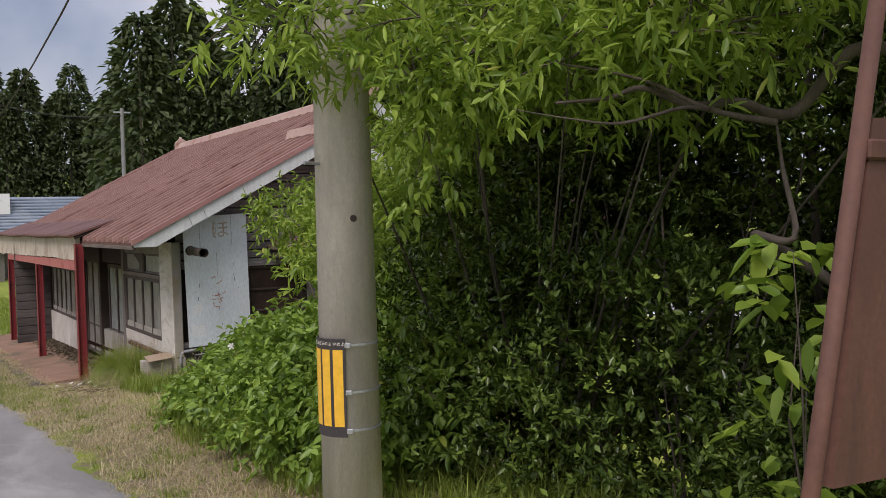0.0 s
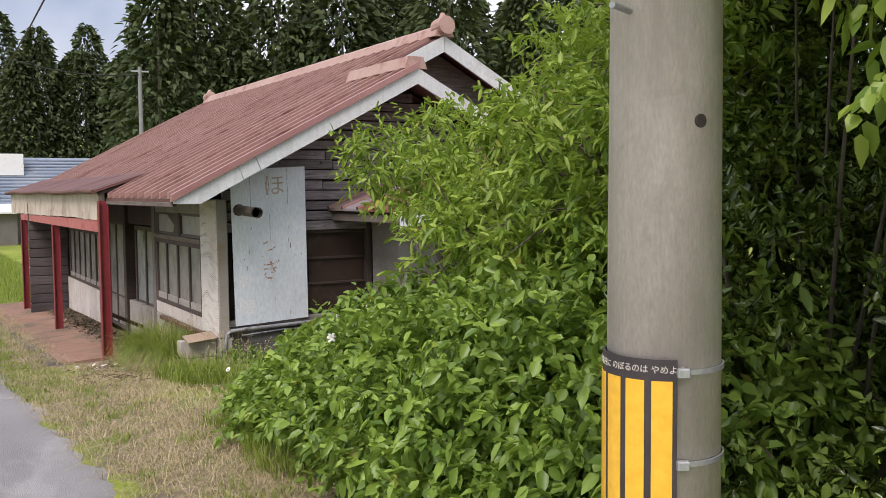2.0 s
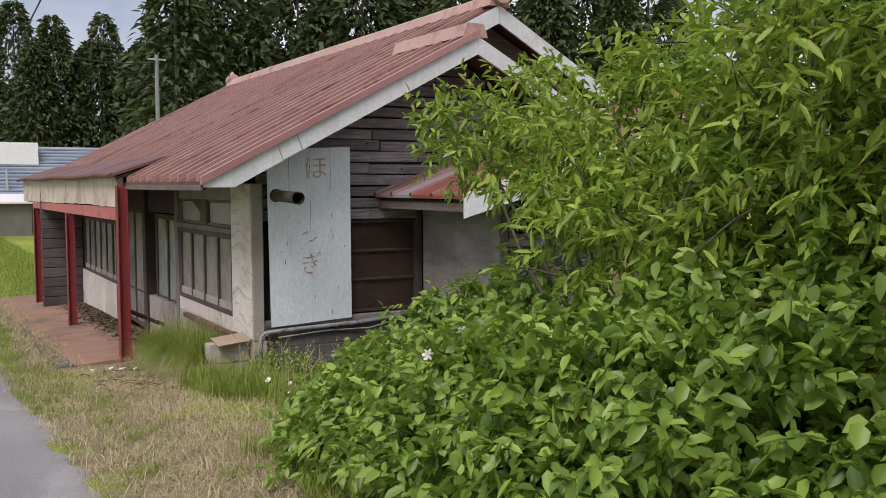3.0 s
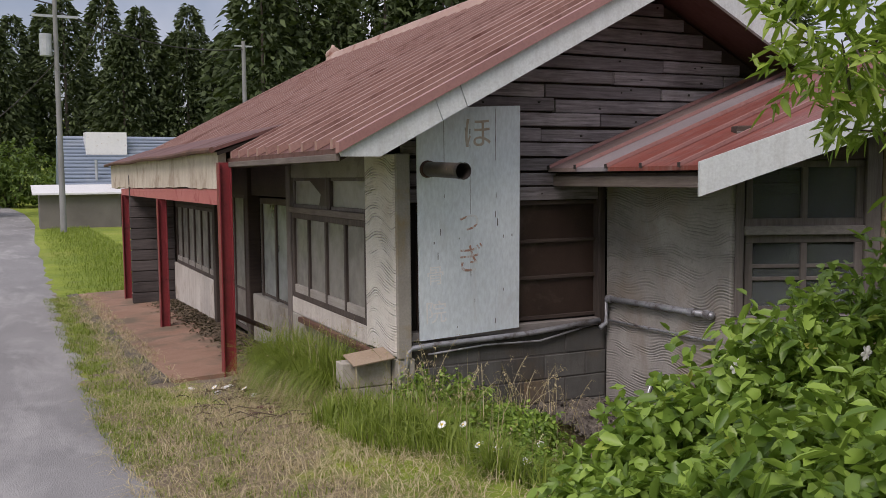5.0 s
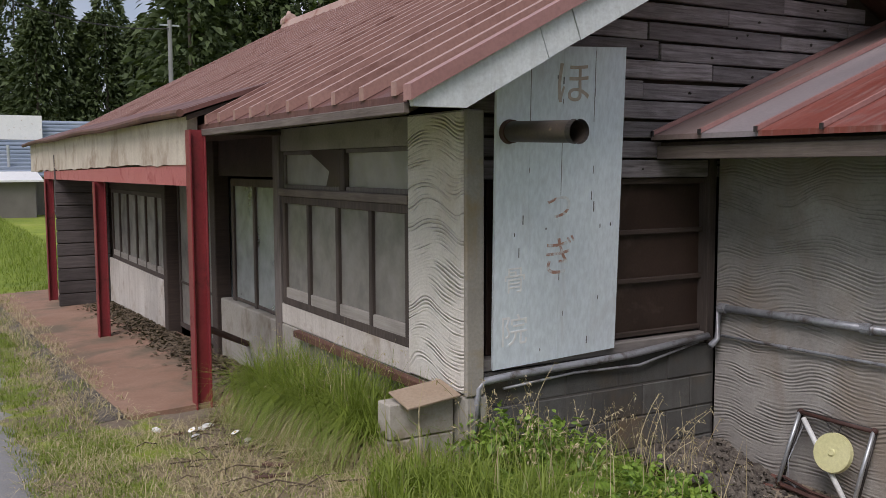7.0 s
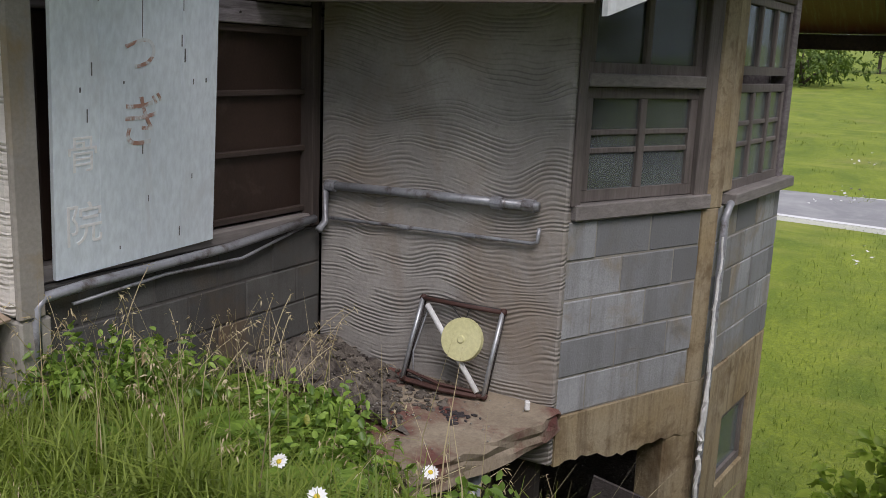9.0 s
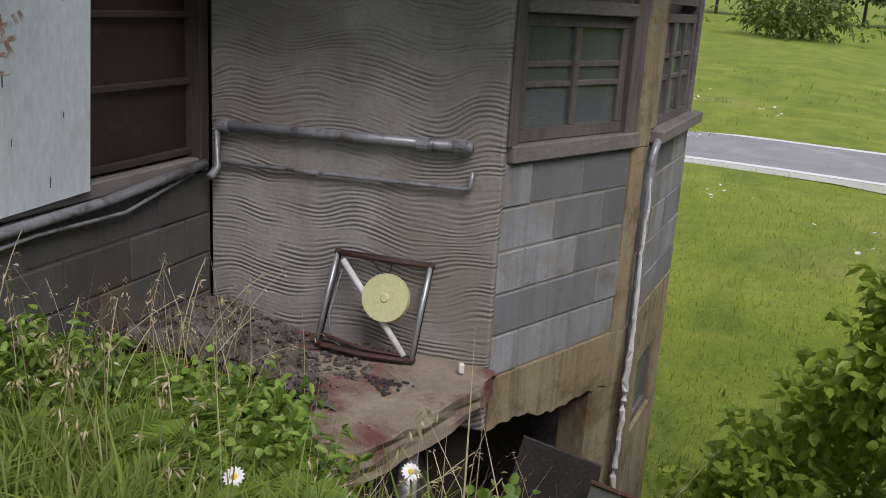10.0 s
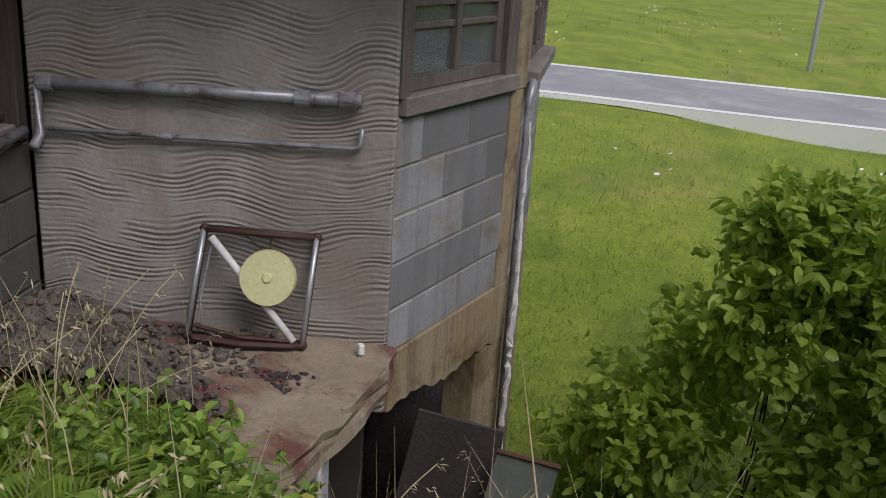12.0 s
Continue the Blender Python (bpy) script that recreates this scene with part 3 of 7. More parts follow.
dirt = 0.5 * step(GX, 1.2, 1.35) * (1 - step(GX, 1.6, 1.85)) * step(GY_, 3, 5) * (1 - step(GY_, 26, 32)) + 0.75 * step(GX, 1.65, 1.85) * (1 - step(GX, 2.2, 2.3)) * step(GY_, 14.5, 15.5) * (1 - step(GY_, 23, 26)) + 0.62 * step(GX, 2.0, 2.5) * step(GY_, 13.3, 14.0) * (1 - step(GY_, 15.6, 16.2)) * (1 - step(GX, 3.0, 3.2)) + step(GX, 2.4, 2.8) * (1 - step(GX, 3.5, 3.9)) * step(GY_, 13.5, 14.2) * (1 - step(GY_, 24, 26)) + step(GX, 4.0, 4.5) * (1 - step(GX, 6.4, 7)) * step(GY_, 11.2, 11.6) * (1 - step(GY_, 13, 14))
for key, val in (("straw", straw), ("dirt", dirt)):
    gme.attributes.new(key, "FLOAT", "POINT").data.foreach_set("value", np.asarray(np.clip(val, 0, 1), np.float32).ravel())
gme.shade_smooth()
tagged(part("ground", gme, M_GROUND), "grassy verge and meadow with mown straw and soil", "ground", kind="structure")


def road_edge(y):
    return np.interp(y, [-40, 5, 8, 14, 20, 27, 48, 58, 75, 100, 140], [1.25, 1.38, 1.42, 1.5, 1.56, 1.63, 1.85, 2.2, 1.6, -2.0, -12.0])


ry = grid_axis(-2, 30, 0.18, -60, 140)
rt = np.linspace(0, 1, 26)
RX, RY = np.meshgrid(rt, ry, indexing="ij")
ed = road_edge(RY) + 0.07 * np.sin(RY * 3.1) * np.sin(RY * 0.9 + 1) + 0.03 * np.sin(RY * 11)
RXw = (ed - 3.1) + 3.1 * RX
RZ = ground_z(np.minimum(RXw, 1.5), RY) + 0.015 + 0.03 * np.sin(RX * math.pi) - 0.03 * step(RX, 0.97, 1.0)
idx = np.arange(RX.size).reshape(RX.shape)
quads = np.stack([idx[:-1, :-1], idx[1:, :-1], idx[1:, 1:], idx[:-1, 1:]], -1).reshape(-1, 4)
rme = mesh_from("road", np.stack([RXw, RY, RZ], -1).reshape(-1, 3), quads)
rme.shade_smooth()
tagged(part("road", rme, M_ASPHALT), "worn grey asphalt village road with crumbling edge", "road", kind="structure")

# ---- the abandoned shop house ----
FX, GY = 3.46, 12.90               # front wall's face, gable wall's face
EAVE_X, EAVE_Z, PITCH = 2.82, 1.52, 0.525
RIDGE_X, FRONT_RIDGE_X = 7.05, 5.68
WALL_LOW = -1.3


def roof_z(x):
    return EAVE_Z + PITCH * (x - EAVE_X)


house = thing("house", (FX, GY, -0.7), "derelict single-storey shop house with rusty red iron roof", "house")


def slope_sheet(x0, z0, x1, z1, y0, y1, thick=0.035, bm=None):
    """A roof sheet between two level lines along y."""
    return prism([(x0, z0), (x1, z1), (x1, z1 - thick), (x0, z0 - thick)], y0, y1, "y", bm)


roof = part("roof", slope_sheet(EAVE_X, EAVE_Z, FRONT_RIDGE_X, roof_z(FRONT_RIDGE_X), 12.3, 25.0), M_ROOF, house, "rust-red seamed iron roof, faded and streaked")
slope_bm = slope_sheet(FRONT_RIDGE_X + 0.002, roof_z(FRONT_RIDGE_X), RIDGE_X, roof_z(RIDGE_X), 13.95, 25.0)
part("upper_roof", slope_bm, M_ROOF, house, "rust-red seamed iron roof")
part("rear_roof", slope_sheet(RIDGE_X + 0.002, roof_z(RIDGE_X), 11.3, 1.45, 13.95, 25.0), M_ROOF, house, "rust-red seamed iron roof")
part("wing_roof", slope_sheet(FRONT_RIDGE_X + 0.002, roof_z(FRONT_RIDGE_X), 8.7, 1.5, 12.3, 14.4), M_ROOF, house, "rust-red seamed iron roof")

rng = np.random.default_rng(11)
# standing seams, one batten each
seam_m = {}
for k, y in enumerate(np.arange(12.42, 25.0, 0.335)):
    y = y + rng.uniform(-0.012, 0.012)
    x1 = RIDGE_X if y > 14.0 else FRONT_RIDGE_X
    x0 = EAVE_X - 0.01 if y < 15.5 else EAVE_X + 0.45
    b = prism([(x0, roof_z(x0) + 0.003), (x1 - 0.03, roof_z(x1 - 0.03) + 0.003), (x1 - 0.03, roof_z(x1 - 0.03) + 0.068), (x0, roof_z(x0) + 0.068)], y - 0.027, y + 0.027, "y")
    part("roof_seam", b, M_SEAM, roof)
# eave strip and barge flashing
part("eave_strip", box(EAVE_X - 0.02, 12.3, EAVE_Z - 0.085, EAVE_X + 0.012, 15.55, EAVE_Z - 0.037, bevel=0.004), M_WOOD_Y, roof, "grey weathered eave batten")
part("barge_flashing", prism([(EAVE_X - 0.02, roof_z(EAVE_X - 0.02) + 0.05), (FRONT_RIDGE_X, roof_z(FRONT_RIDGE_X) + 0.05), (FRONT_RIDGE_X, roof_z(FRONT_RIDGE_X) - 0.02), (EAVE_X - 0.02, roof_z(EAVE_X - 0.02) - 0.02)], 12.225, 12.299, "y"), M_FLASHING, roof, "faded pink-red barge flashing")
part("ridge_cap", prism([(RIDGE_X - 0.16, roof_z(RIDGE_X) - 0.03), (RIDGE_X - 0.1, roof_z(RIDGE_X) + 0.1), (RIDGE_X, roof_z(RIDGE_X) + 0.15), (RIDGE_X + 0.1, roof_z(RIDGE_X) + 0.1), (RIDGE_X + 0.16, roof_z(RIDGE_X) - 0.03)], 13.9, 24.85, "y"), M_RIDGE, house, "pale rust-pink ridge cap")
for yy in (13.95, 24.8):
    b = rod((RIDGE_X, yy - 0.12, roof_z(RIDGE_X) + 0.12), (RIDGE_X, yy + 0.12, roof_z(RIDGE_X) + 0.1), 0.13, 0.13, 14)
    rod((RIDGE_X, yy, roof_z(RIDGE_X) + 0.2), (RIDGE_X, yy, roof_z(RIDGE_X) + 0.3), 0.07, 0.03, 10, b)
    part("ridge_ornament", b, M_RIDGE, house, "rounded iron ridge end ornament")
part("wing_ridge_cap", prism([(FRONT_RIDGE_X - 0.15, roof_z(FRONT_RIDGE_X) - 0.02), (FRONT_RIDGE_X - 0.1, roof_z(FRONT_RIDGE_X) + 0.12), (FRONT_RIDGE_X + 0.1, roof_z(FRONT_RIDGE_X) + 0.12), (FRONT_RIDGE_X + 0.15, roof_z(FRONT_RIDGE_X) - 0.02)], 12.3, 13.9, "y"), M_RIDGE, house, "reddish iron ridge cap")


def barge(x0, z0, x1, z1, y, depth, name="barge_board", thick=0.035):
    """A sloping painted board below a roof's gable edge."""
    return part(name, prism([(x0, z0 - 0.02), (x1, z1 - 0.02), (x1, z1 - depth), (x0, z0 - depth)], y - thick, y, "y"), M_BARGE, house, "pale grey-white painted barge board")


zr = roof_z(FRONT_RIDGE_X)
part("barge_board", prism([(EAVE_X - 0.01, EAVE_Z + 0.005), (3.5, roof_z(3.5) - 0.01), (3.56, roof_z(3.56) - 0.2), (3.1, 1.465), (EAVE_X + 0.01, 1.465)], 12.255, 12.29, "y"), M_BARGE, house, "pale grey-white painted barge board")
part("barge_board", prism([(3.506, roof_z(3.506) - 0.012), (3.69, roof_z(3.69) - 0.012), (3.75, roof_z(3.75) - 0.197), (3.566, roof_z(3.566) - 0.197)], 12.258, 12.29, "y"), M_BARGE, house, "short patched length of painted barge board")
part("barge_board", prism([(3.696, roof_z(3.696) - 0.012), (FRONT_RIDGE_X, zr - 0.012), (FRONT_RIDGE_X, zr - 0.2), (3.756, roof_z(3.756) - 0.2)], 12.255, 12.29, "y"), M_BARGE, house, "pale grey-white painted barge board")
barge(FRONT_RIDGE_X + 0.003, zr, 8.6, 1.55, 12.29, 0.2)
zm = roof_z(RIDGE_X)
barge(RIDGE_X, zm, 11.2, 1.5, 13.94, 0.24)
barge(FRONT_RIDGE_X + 0.1, roof_z(FRONT_RIDGE_X + 0.1), RIDGE_X - 0.003, zm, 13.94, 0.24)
# soffit boards
part("soffit", prism([(EAVE_X + 0.01, EAVE_Z - 0.09), (FX + 0.1, roof_z(FX + 0.1) - 0.09), (FX + 0.1, roof_z(FX + 0.1) - 0.07), (EAVE_X + 0.01, EAVE_Z - 0.07)], 12.33, 15.4, "y"), M_DARK_WOOD, house, "dark soffit boards")
part("soffit", prism([(FX + 0.11, roof_z(FX + 0.11) - 0.09), (FRONT_RIDGE_X, zr - 0.09), (FRONT_RIDGE_X, zr - 0.07), (FX + 0.11, roof_z(FX + 0.11) - 0.07)], 12.33, 12.9, "y"), M_DARK_WOOD, house, "dark soffit boards")

# porch awning
AX = 2.76
part("awning_roof", prism([(AX - 0.1, 1.625), (3.45, 1.625 + 0.34 * 0.79), (3.45, 1.59 + 0.34 * 0.79), (AX - 0.1, 1.59)], 15.5, 26.1, "y"), M_ROOF, house, "rust-red awning roof sheet")
part("awning_side", prism([(AX - 0.06, 1.55), (3.42, 1.8), (3.42, 1.84), (AX - 0.06, 1.588)], 15.53, 15.56, "y"), M_DARK_WOOD, house)
part("awning_gutter", tube([(AX - 0.12, 15.5 + i * 1.06, 1.6 + 0.012 * math.sin(i * 1.7)) for i in range(11)], 0.03, 8), M_RUST, house)
fy_ = np.linspace(15.66, 25.9, 42)
sag_ = np.random.default_rng(8).normal(0, 0.008, 42)
fascia_bm = prism([(float(y), float(1.235 - 0.0083 * (y - 15.66) + s)) for y, s in zip(fy_, sag_)] + [(25.9, 1.6), (15.66, 1.585)], AX - 0.03, AX + 0.05, "x")
part("awning_fascia", fascia_bm, M_FASCIA, house, "buff rendered awning fascia, stained")
part("awning_return", box(AX + 0.055, 25.8, 1.15, FX, 25.9, 1.6), M_FASCIA, house)
part("awning_beam", prism([(15.6, 1.06), (24.3, 1.035), (24.3, 1.15), (15.6, 1.225)], AX - 0.02, AX + 0.04, "x"), M_PINK_STEEL, house, "faded red steel awning beam")
part("awning_ceiling", box(AX + 0.06, 15.6, 1.45, FX - 0.002, 25.8, 1.48), M_DARK_WOOD, house)


def steel_post(y, top):
    base = float(ground_z(AX, y)) - 0.02
    p = thing("porch_post", (AX, y, base), "dark red painted steel porch post with flange", "post", "porch posts")
    w = 0.062
    part("flange", box(AX - w, y - w, base, AX - w + 0.014, y + w, top, bevel=0.003), M_RED_STEEL, p)
    part("flange", box(AX + w - 0.014, y - w, base, AX + w, y + w, top, bevel=0.003), M_RED_STEEL, p)
    part("web", box(AX - w + 0.014, y - 0.02, base, AX + w - 0.014, y + 0.02, top), M_RED_STEEL, p)
    part("base_plate", box(AX - 0.1, y - 0.1, base - 0.01, AX + 0.1, y + 0.1, base + 0.018, bevel=0.004), M_RED_STEEL, p)
    return p


steel_post(15.54, 1.48)
steel_post(19.63, 1.045)
steel_post(23.95, 1.034)

# porch floor
pz = lambda y: float(road_z(y))
fb = bmesh.new()
for a, c in zip(np.arange(15.5, 25.3, 1.1), np.arange(16.6, 26.4, 1.1)):
    v = [fb.verts.new(p) for p in ((2.19 - 0.02 * (a - 15.5), a, pz(a) + 0.03), (3.5, a, pz(a) + 0.09), (3.5, c, pz(c) + 0.09), (2.19 - 0.02 * (c - 15.5), c, pz(c) + 0.03))]
    fb.faces.new(v)
bmesh.ops.remove_doubles(fb, verts=fb.verts, dist=0.001)
ext = bmesh.ops.extrude_face_region(fb, geom=list(fb.faces))
bmesh.ops.translate(fb, verts=[g for g in ext["geom"] if isinstance(g, bmesh.types.BMVert)], vec=(0, 0, -0.25))
bmesh.ops.recalc_face_normals(fb, faces=fb.faces)
M_PORCH = plain("porch_red_concrete", (0.23, 0.125, 0.08), (0.32, 0.2, 0.14), 1.6, 0.9, 0, 0.6, ((0.14, 0.105, 0.07), 1.1, 0.46, 0.62))
tagged(part("porch_floor", fb, M_PORCH), "worn reddish concrete porch floor with dirt", "porch floor", kind="structure")

lr = np.random.default_rng(14)
lx, ly = 3.42 - np.abs(lr.normal(0, 0.17, 5200)), lr.uniform(15.6, 22.8, 5200)
keep_l = lx > 2.75
lx, ly = lx[keep_l], ly[keep_l]
lz = road_z(ly) + 0.03 + 0.06 * (lx - 2.05) / 1.45 + 0.004 + lr.uniform(0, 0.02, len(lx))
la = lr.uniform(0, 6.28, len(lx))
tagged(part("leaf_litter", joined("leaf_litter", [leaves(lr, np.stack([lx, ly, lz], 1), np.stack([np.cos(la), np.sin(la), lr.uniform(-0.1, 0.3, len(lx))], 1), 0.06, 0.04, 0.05)]), M_LITTER), "dark leaf litter and dirt along the shop front", "leaf litter", kind="stuff")

kb2 = bmesh.new()
kv = []
for yy in np.arange(15.5, 25.6, 1.0):
    kx_ = 2.185 - 0.02 * (yy - 15.5)
    kv.append([kb2.verts.new((kx_ + x_, yy, pz(yy) + dz_)) for x_, dz_ in ((-0.2, -0.15), (-0.2, 0.012), (0.0, 0.035), (0.0, -0.15))])
for p_, q_ in zip(kv, kv[1:]):
    for k in range(4):
        kb2.faces.new((p_[k], p_[(k + 1) % 4], q_[(k + 1) % 4], q_[k]))
kb2.faces.new(kv[0])
kb2.faces.new(kv[-1][::-1])
bmesh.ops.recalc_face_normals(kb2, faces=kb2.faces)
tagged(part("porch_kerb", kb2, M_SOIL), "dirty concrete kerb along the porch floor", "kerb", kind="structure")

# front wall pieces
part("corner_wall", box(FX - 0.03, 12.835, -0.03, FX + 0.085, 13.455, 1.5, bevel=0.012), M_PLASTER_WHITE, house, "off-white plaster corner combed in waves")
part("corner_post", box(FX - 0.026, 12.80, -0.04, FX + 0.09, 12.833, 1.5, bevel=0.008), M_RETURN, house, "grey-beige rendered corner return")
part("foundation", box(FX - 0.02, 12.81, WALL_LOW, FX + 0.12, 17.3, -0.045, bevel=0.01), M_CONCRETE, house)
part("window_apron", box(FX - 0.02, 13.458, -0.04, FX + 0.12, 15.62, 0.12, bevel=0.006), M_RENDER_WHITE, house, "stained white render below window")
part("bottom_rail", box(FX - 0.09, 12.95, -0.085, FX - 0.035, 15.2, -0.035, bevel=0.004), M_RUST, house, "rusted angle iron along wall foot")


def sash_window(name, axis_pt, along, up0, up1, width, panes, parent, frame_m, pane_m, depth=0.05, bar=0.05, cross=(), label="", rail_m=None):
    """A timber window in a wall: origin on the wall's face, a unit vector along it; frame, bars and panes."""
    o, a = Vector(axis_pt), Vector(along).normalized()
    nrm = Vector((0, 0, 1)).cross(a)
    m = Matrix((( a.x, nrm.x, 0, o.x), (a.y, nrm.y, 0, o.y), (a.z, nrm.z, 1, 0), (0, 0, 0, 1)))
    win = part(name, obox(m @ Matrix.Translation((width / 2, 0, up0)), width, depth, bar), frame_m, parent, label)
    def piece(nm, cx, z0, w, h, d, mat_, off=0.0):
        return part(nm, obox(m @ Matrix.Translation((cx, off, z0)), w, d, h, 0.004 if nm != "pane" else 0), mat_, win)
    piece("top_rail", width / 2, up1 - bar, width, bar, depth, frame_m)
    for i in range(panes + 1):
        cx = min(max(i * width / panes, bar / 2), width - bar / 2)
        piece("stile", cx, up0 + bar, bar * (1.0 if i in (0, panes) else 0.85), up1 - up0 - 2 * bar, depth * 0.95, frame_m)
    if rail_m:
        for i in range(panes):
            piece("bottom_rail", (i + 0.5) * width / panes, up0 + bar * 0.6, width / panes - bar * 0.9, 0.1, depth * 0.8, rail_m)
    for i in range(panes):
        pn = piece("pane", (i + 0.5) * width / panes, up0 + bar, width / panes - bar * 0.8, up1 - up0 - 2 * bar, 0.006, pane_m)
        pn.visible_shadow = False
        for c in cross:
            piece("glazing_bar", (i + 0.5) * width / panes, up0 + c * (up1 - up0), width / panes - bar * 0.86, 0.028, depth * 0.6, frame_m)
    return win


yv = (0, 1, 0)
sash_window("window", (FX + 0.01, 13.46, 0), yv, 0.12, 0.975, 2.12, 4, house, M_STILE, M_GLASS, 0.06, 0.055, label="four-sash shop window with frosted dusty glass", rail_m=M_PALE_RAIL)
part("window_header", box(FX - 0.035, 13.458, 0.977, FX + 0.1, 15.62, 1.035, bevel=0.006), M_WOOD_Y, house)
part("window_head_wall", box(FX - 0.01, 13.458, 1.325, FX + 0.1, 15.62, 1.5, bevel=0.004), M_HEAD_RENDER, house, "dim stained render above the transom")
part("transom_post", box(FX - 0.012, 14.4, 1.036, FX + 0.06, 14.485, 1.324, bevel=0.006), M_STILE, house)
sash_window("transom_window", (FX + 0.03, 13.46, 0), yv, 1.036, 1.324, 2.14, 2, house, M_WOOD_Z, M_GLASS_PALE, 0.05, 0.03, label="transom light, one pane broken and boarded")
part("broken_board", prism([(14.49, 1.07), (14.72, 1.06), (14.66, 1.17), (14.84, 1.24), (15.06, 1.318), (14.49, 1.318)], FX - 0.006, FX + 0.0, "x"), M_BROWN_BOARD, house, "torn brown board in broken transom")
part("wall_post", box(FX - 0.03, 15.622, -0.5, FX + 0.1, 15.76, 1.5, bevel=0.008), M_WOOD_Z, house)
sash_window("sliding_door", (FX + 0.06, 15.79, 0), yv, -0.5, 1.1, 1.3, 2, house, M_STILE, M_GLASS_CLEAR, 0.05, 0.07, (0.29,), "glazed sliding shop door")
part("door_header", box(FX, 15.77, 1.121, FX + 0.12, 19.35, 1.5), M_DARK_WOOD, house)
part("wall_post", box(FX - 0.05, 17.34, -0.7, FX + 0.1, 17.5, 1.5, bevel=0.008), M_DARK_WOOD, house)
sash_window("sliding_door", (FX + 0.1, 17.5, 0), yv, -0.62, 1.12, 1.75, 3, house, M_STILE, M_GLASS, 0.05, 0.05, (0.29,), "glazed sliding shop door")
part("wall_post", box(FX - 0.06, 19.26, -0.72, FX + 0.1, 19.42, 1.5, bevel=0.008), M_DARK_WOOD, house)
part("window_apron", box(FX - 0.03, 19.42, -0.9, FX + 0.1, 22.9, -0.12, bevel=0.006), M_RENDER_WHITE, house, "white rendered wall below window")
sash_window("window", (FX + 0.02, 19.44, 0), yv, -0.118, 0.9, 3.3, 6, house, M_STILE, M_GLASS, 0.06, 0.055, label="long timber shop window with dusty glass", rail_m=M_PALE_RAIL)
part("front_lintel", box(FX, 19.42, 0.902, FX + 0.1, 22.9, 1.5), M_DARK_WOOD, house)
def curtain(y0, y1, z0, z1, x, folds, label):
    """Cloth hung in soft folds behind a window."""
    k = folds * 6
    front = [(x + 0.022 * math.sin(6.283 * i / 6 + 0.7 * math.sin(i)), y0 + (y1 - y0) * i / k) for i in range(k + 1)]
    return part("curtain", prism(front + [(u + 0.006, v) for u, v in front[::-1]], z0, z1, "z"), M_CURTAIN, house, label)


curtain(15.84, 16.95, -0.02, 1.08, FX + 0.2, 9, "pale blue curtain hanging behind the glass")
curtain(17.55, 19.2, -0.1, 1.08, FX + 0.22, 12, "pale blue curtain hanging behind the glass")
for y0_, y1_, z0_ in ((14.02, 14.22, 0.15), (14.55, 14.95, 0.78), (14.1, 14.45, 0.6)):
    curtain(y0_, y1_, z0_, 1.0, FX + 0.16, 3, "pale torn curtain behind the glass")
end_wall = part("porch_end_wall", box(AX - 0.02, 23.0, -1.2, FX + 0.1, 23.06, 1.42), M_DARK_WOOD, house)
for k in range(13):
    part("plank", box(AX - 0.04, 22.965, -1.0 + k * 0.185, FX, 22.998, -1.0 + k * 0.185 + 0.172, bevel=0.006), M_PLANK_DARK, end_wall)
part("front_wall_far", box(FX + 0.1, 23.0, -1.2, FX + 0.2, 25.0, 1.5), M_DARK_WOOD, house)
part("brace", rod((AX + 0.05, 15.6, -0.02), (FX - 0.03, 16.5, -0.36), 0.028, 0.028, 8), M_RUST_DARK, house)

# gable wall
gable = part("gable_wall", prism([(FX + 0.1, 1.13), (8.2, 1.13), (8.2, 1.7), (FRONT_RIDGE_X, zr - 0.1), (FX + 0.1, roof_z(FX + 0.1) - 0.1)], GY + 0.04, GY + 0.12, "y"), M_DARK_WOOD, house)
z = 1.13
while z < 2.95:
    h = 0.118
    xl = max(FX + 0.06, EAVE_X + (z + h * 0.5 - EAVE_Z + 0.12) / PITCH)
    xr = min(8.0, FRONT_RIDGE_X + (zr - 0.14 - z - h * 0.5) / 0.55)
    x = xl
    while x < xr - 0.05:
        ln = min(rng.uniform(0.7, 1.9), xr - x)
        if xr - x - ln < 0.25:
            ln = xr - x
        off = rng.uniform(0, 0.022)
        pb = box(x + 0.003, GY - 0.012 - off, z + rng.uniform(0, 0.006), x + ln - rng.uniform(0.002, 0.012), GY + 0.035, z + h - rng.uniform(0.006, 0.02), bevel=0.005)
        bmesh.ops.rotate(pb, cent=(x + ln / 2, GY, z), matrix=Matrix.Rotation(radians(rng.uniform(-0.5, 0.5)), 3, "Y"), verts=pb.verts)
        part("plank", pb, M_PLANK, gable)
        for _ in range(rng.integers(1, 4)):
            hx = x + rng.uniform(0.05, max(ln - 0.05, 0.06))
            # no hole is cut: a dark plug paints its shade
            part("nail_hole", rod((hx, GY - 0.0135 - off, z + h * 0.5 + rng.uniform(-.03, .03)), (hx, GY, z + h * 0.5), rng.uniform(0.008, 0.016), 0.006, 6), M_DARK, gable)
        x += ln
    z += h
# dark sheet behind the gap, its shade put into the colour
part("gap_shade_sheet", box(FX + 0.105, GY + 0.1, 0.1, 5.35, GY + 0.16, 1.13), M_DARK, house)
for k, (x0, x1) in enumerate(((FX + 0.2, 4.56), (4.56, 5.358))):
    part("brown_panel", box(x0, GY + 0.05, 0.14, x1, GY + 0.075, 1.12, bevel=0.004), M_BROWN_BOARD, house, "dark brown hardboard panel, peeling")
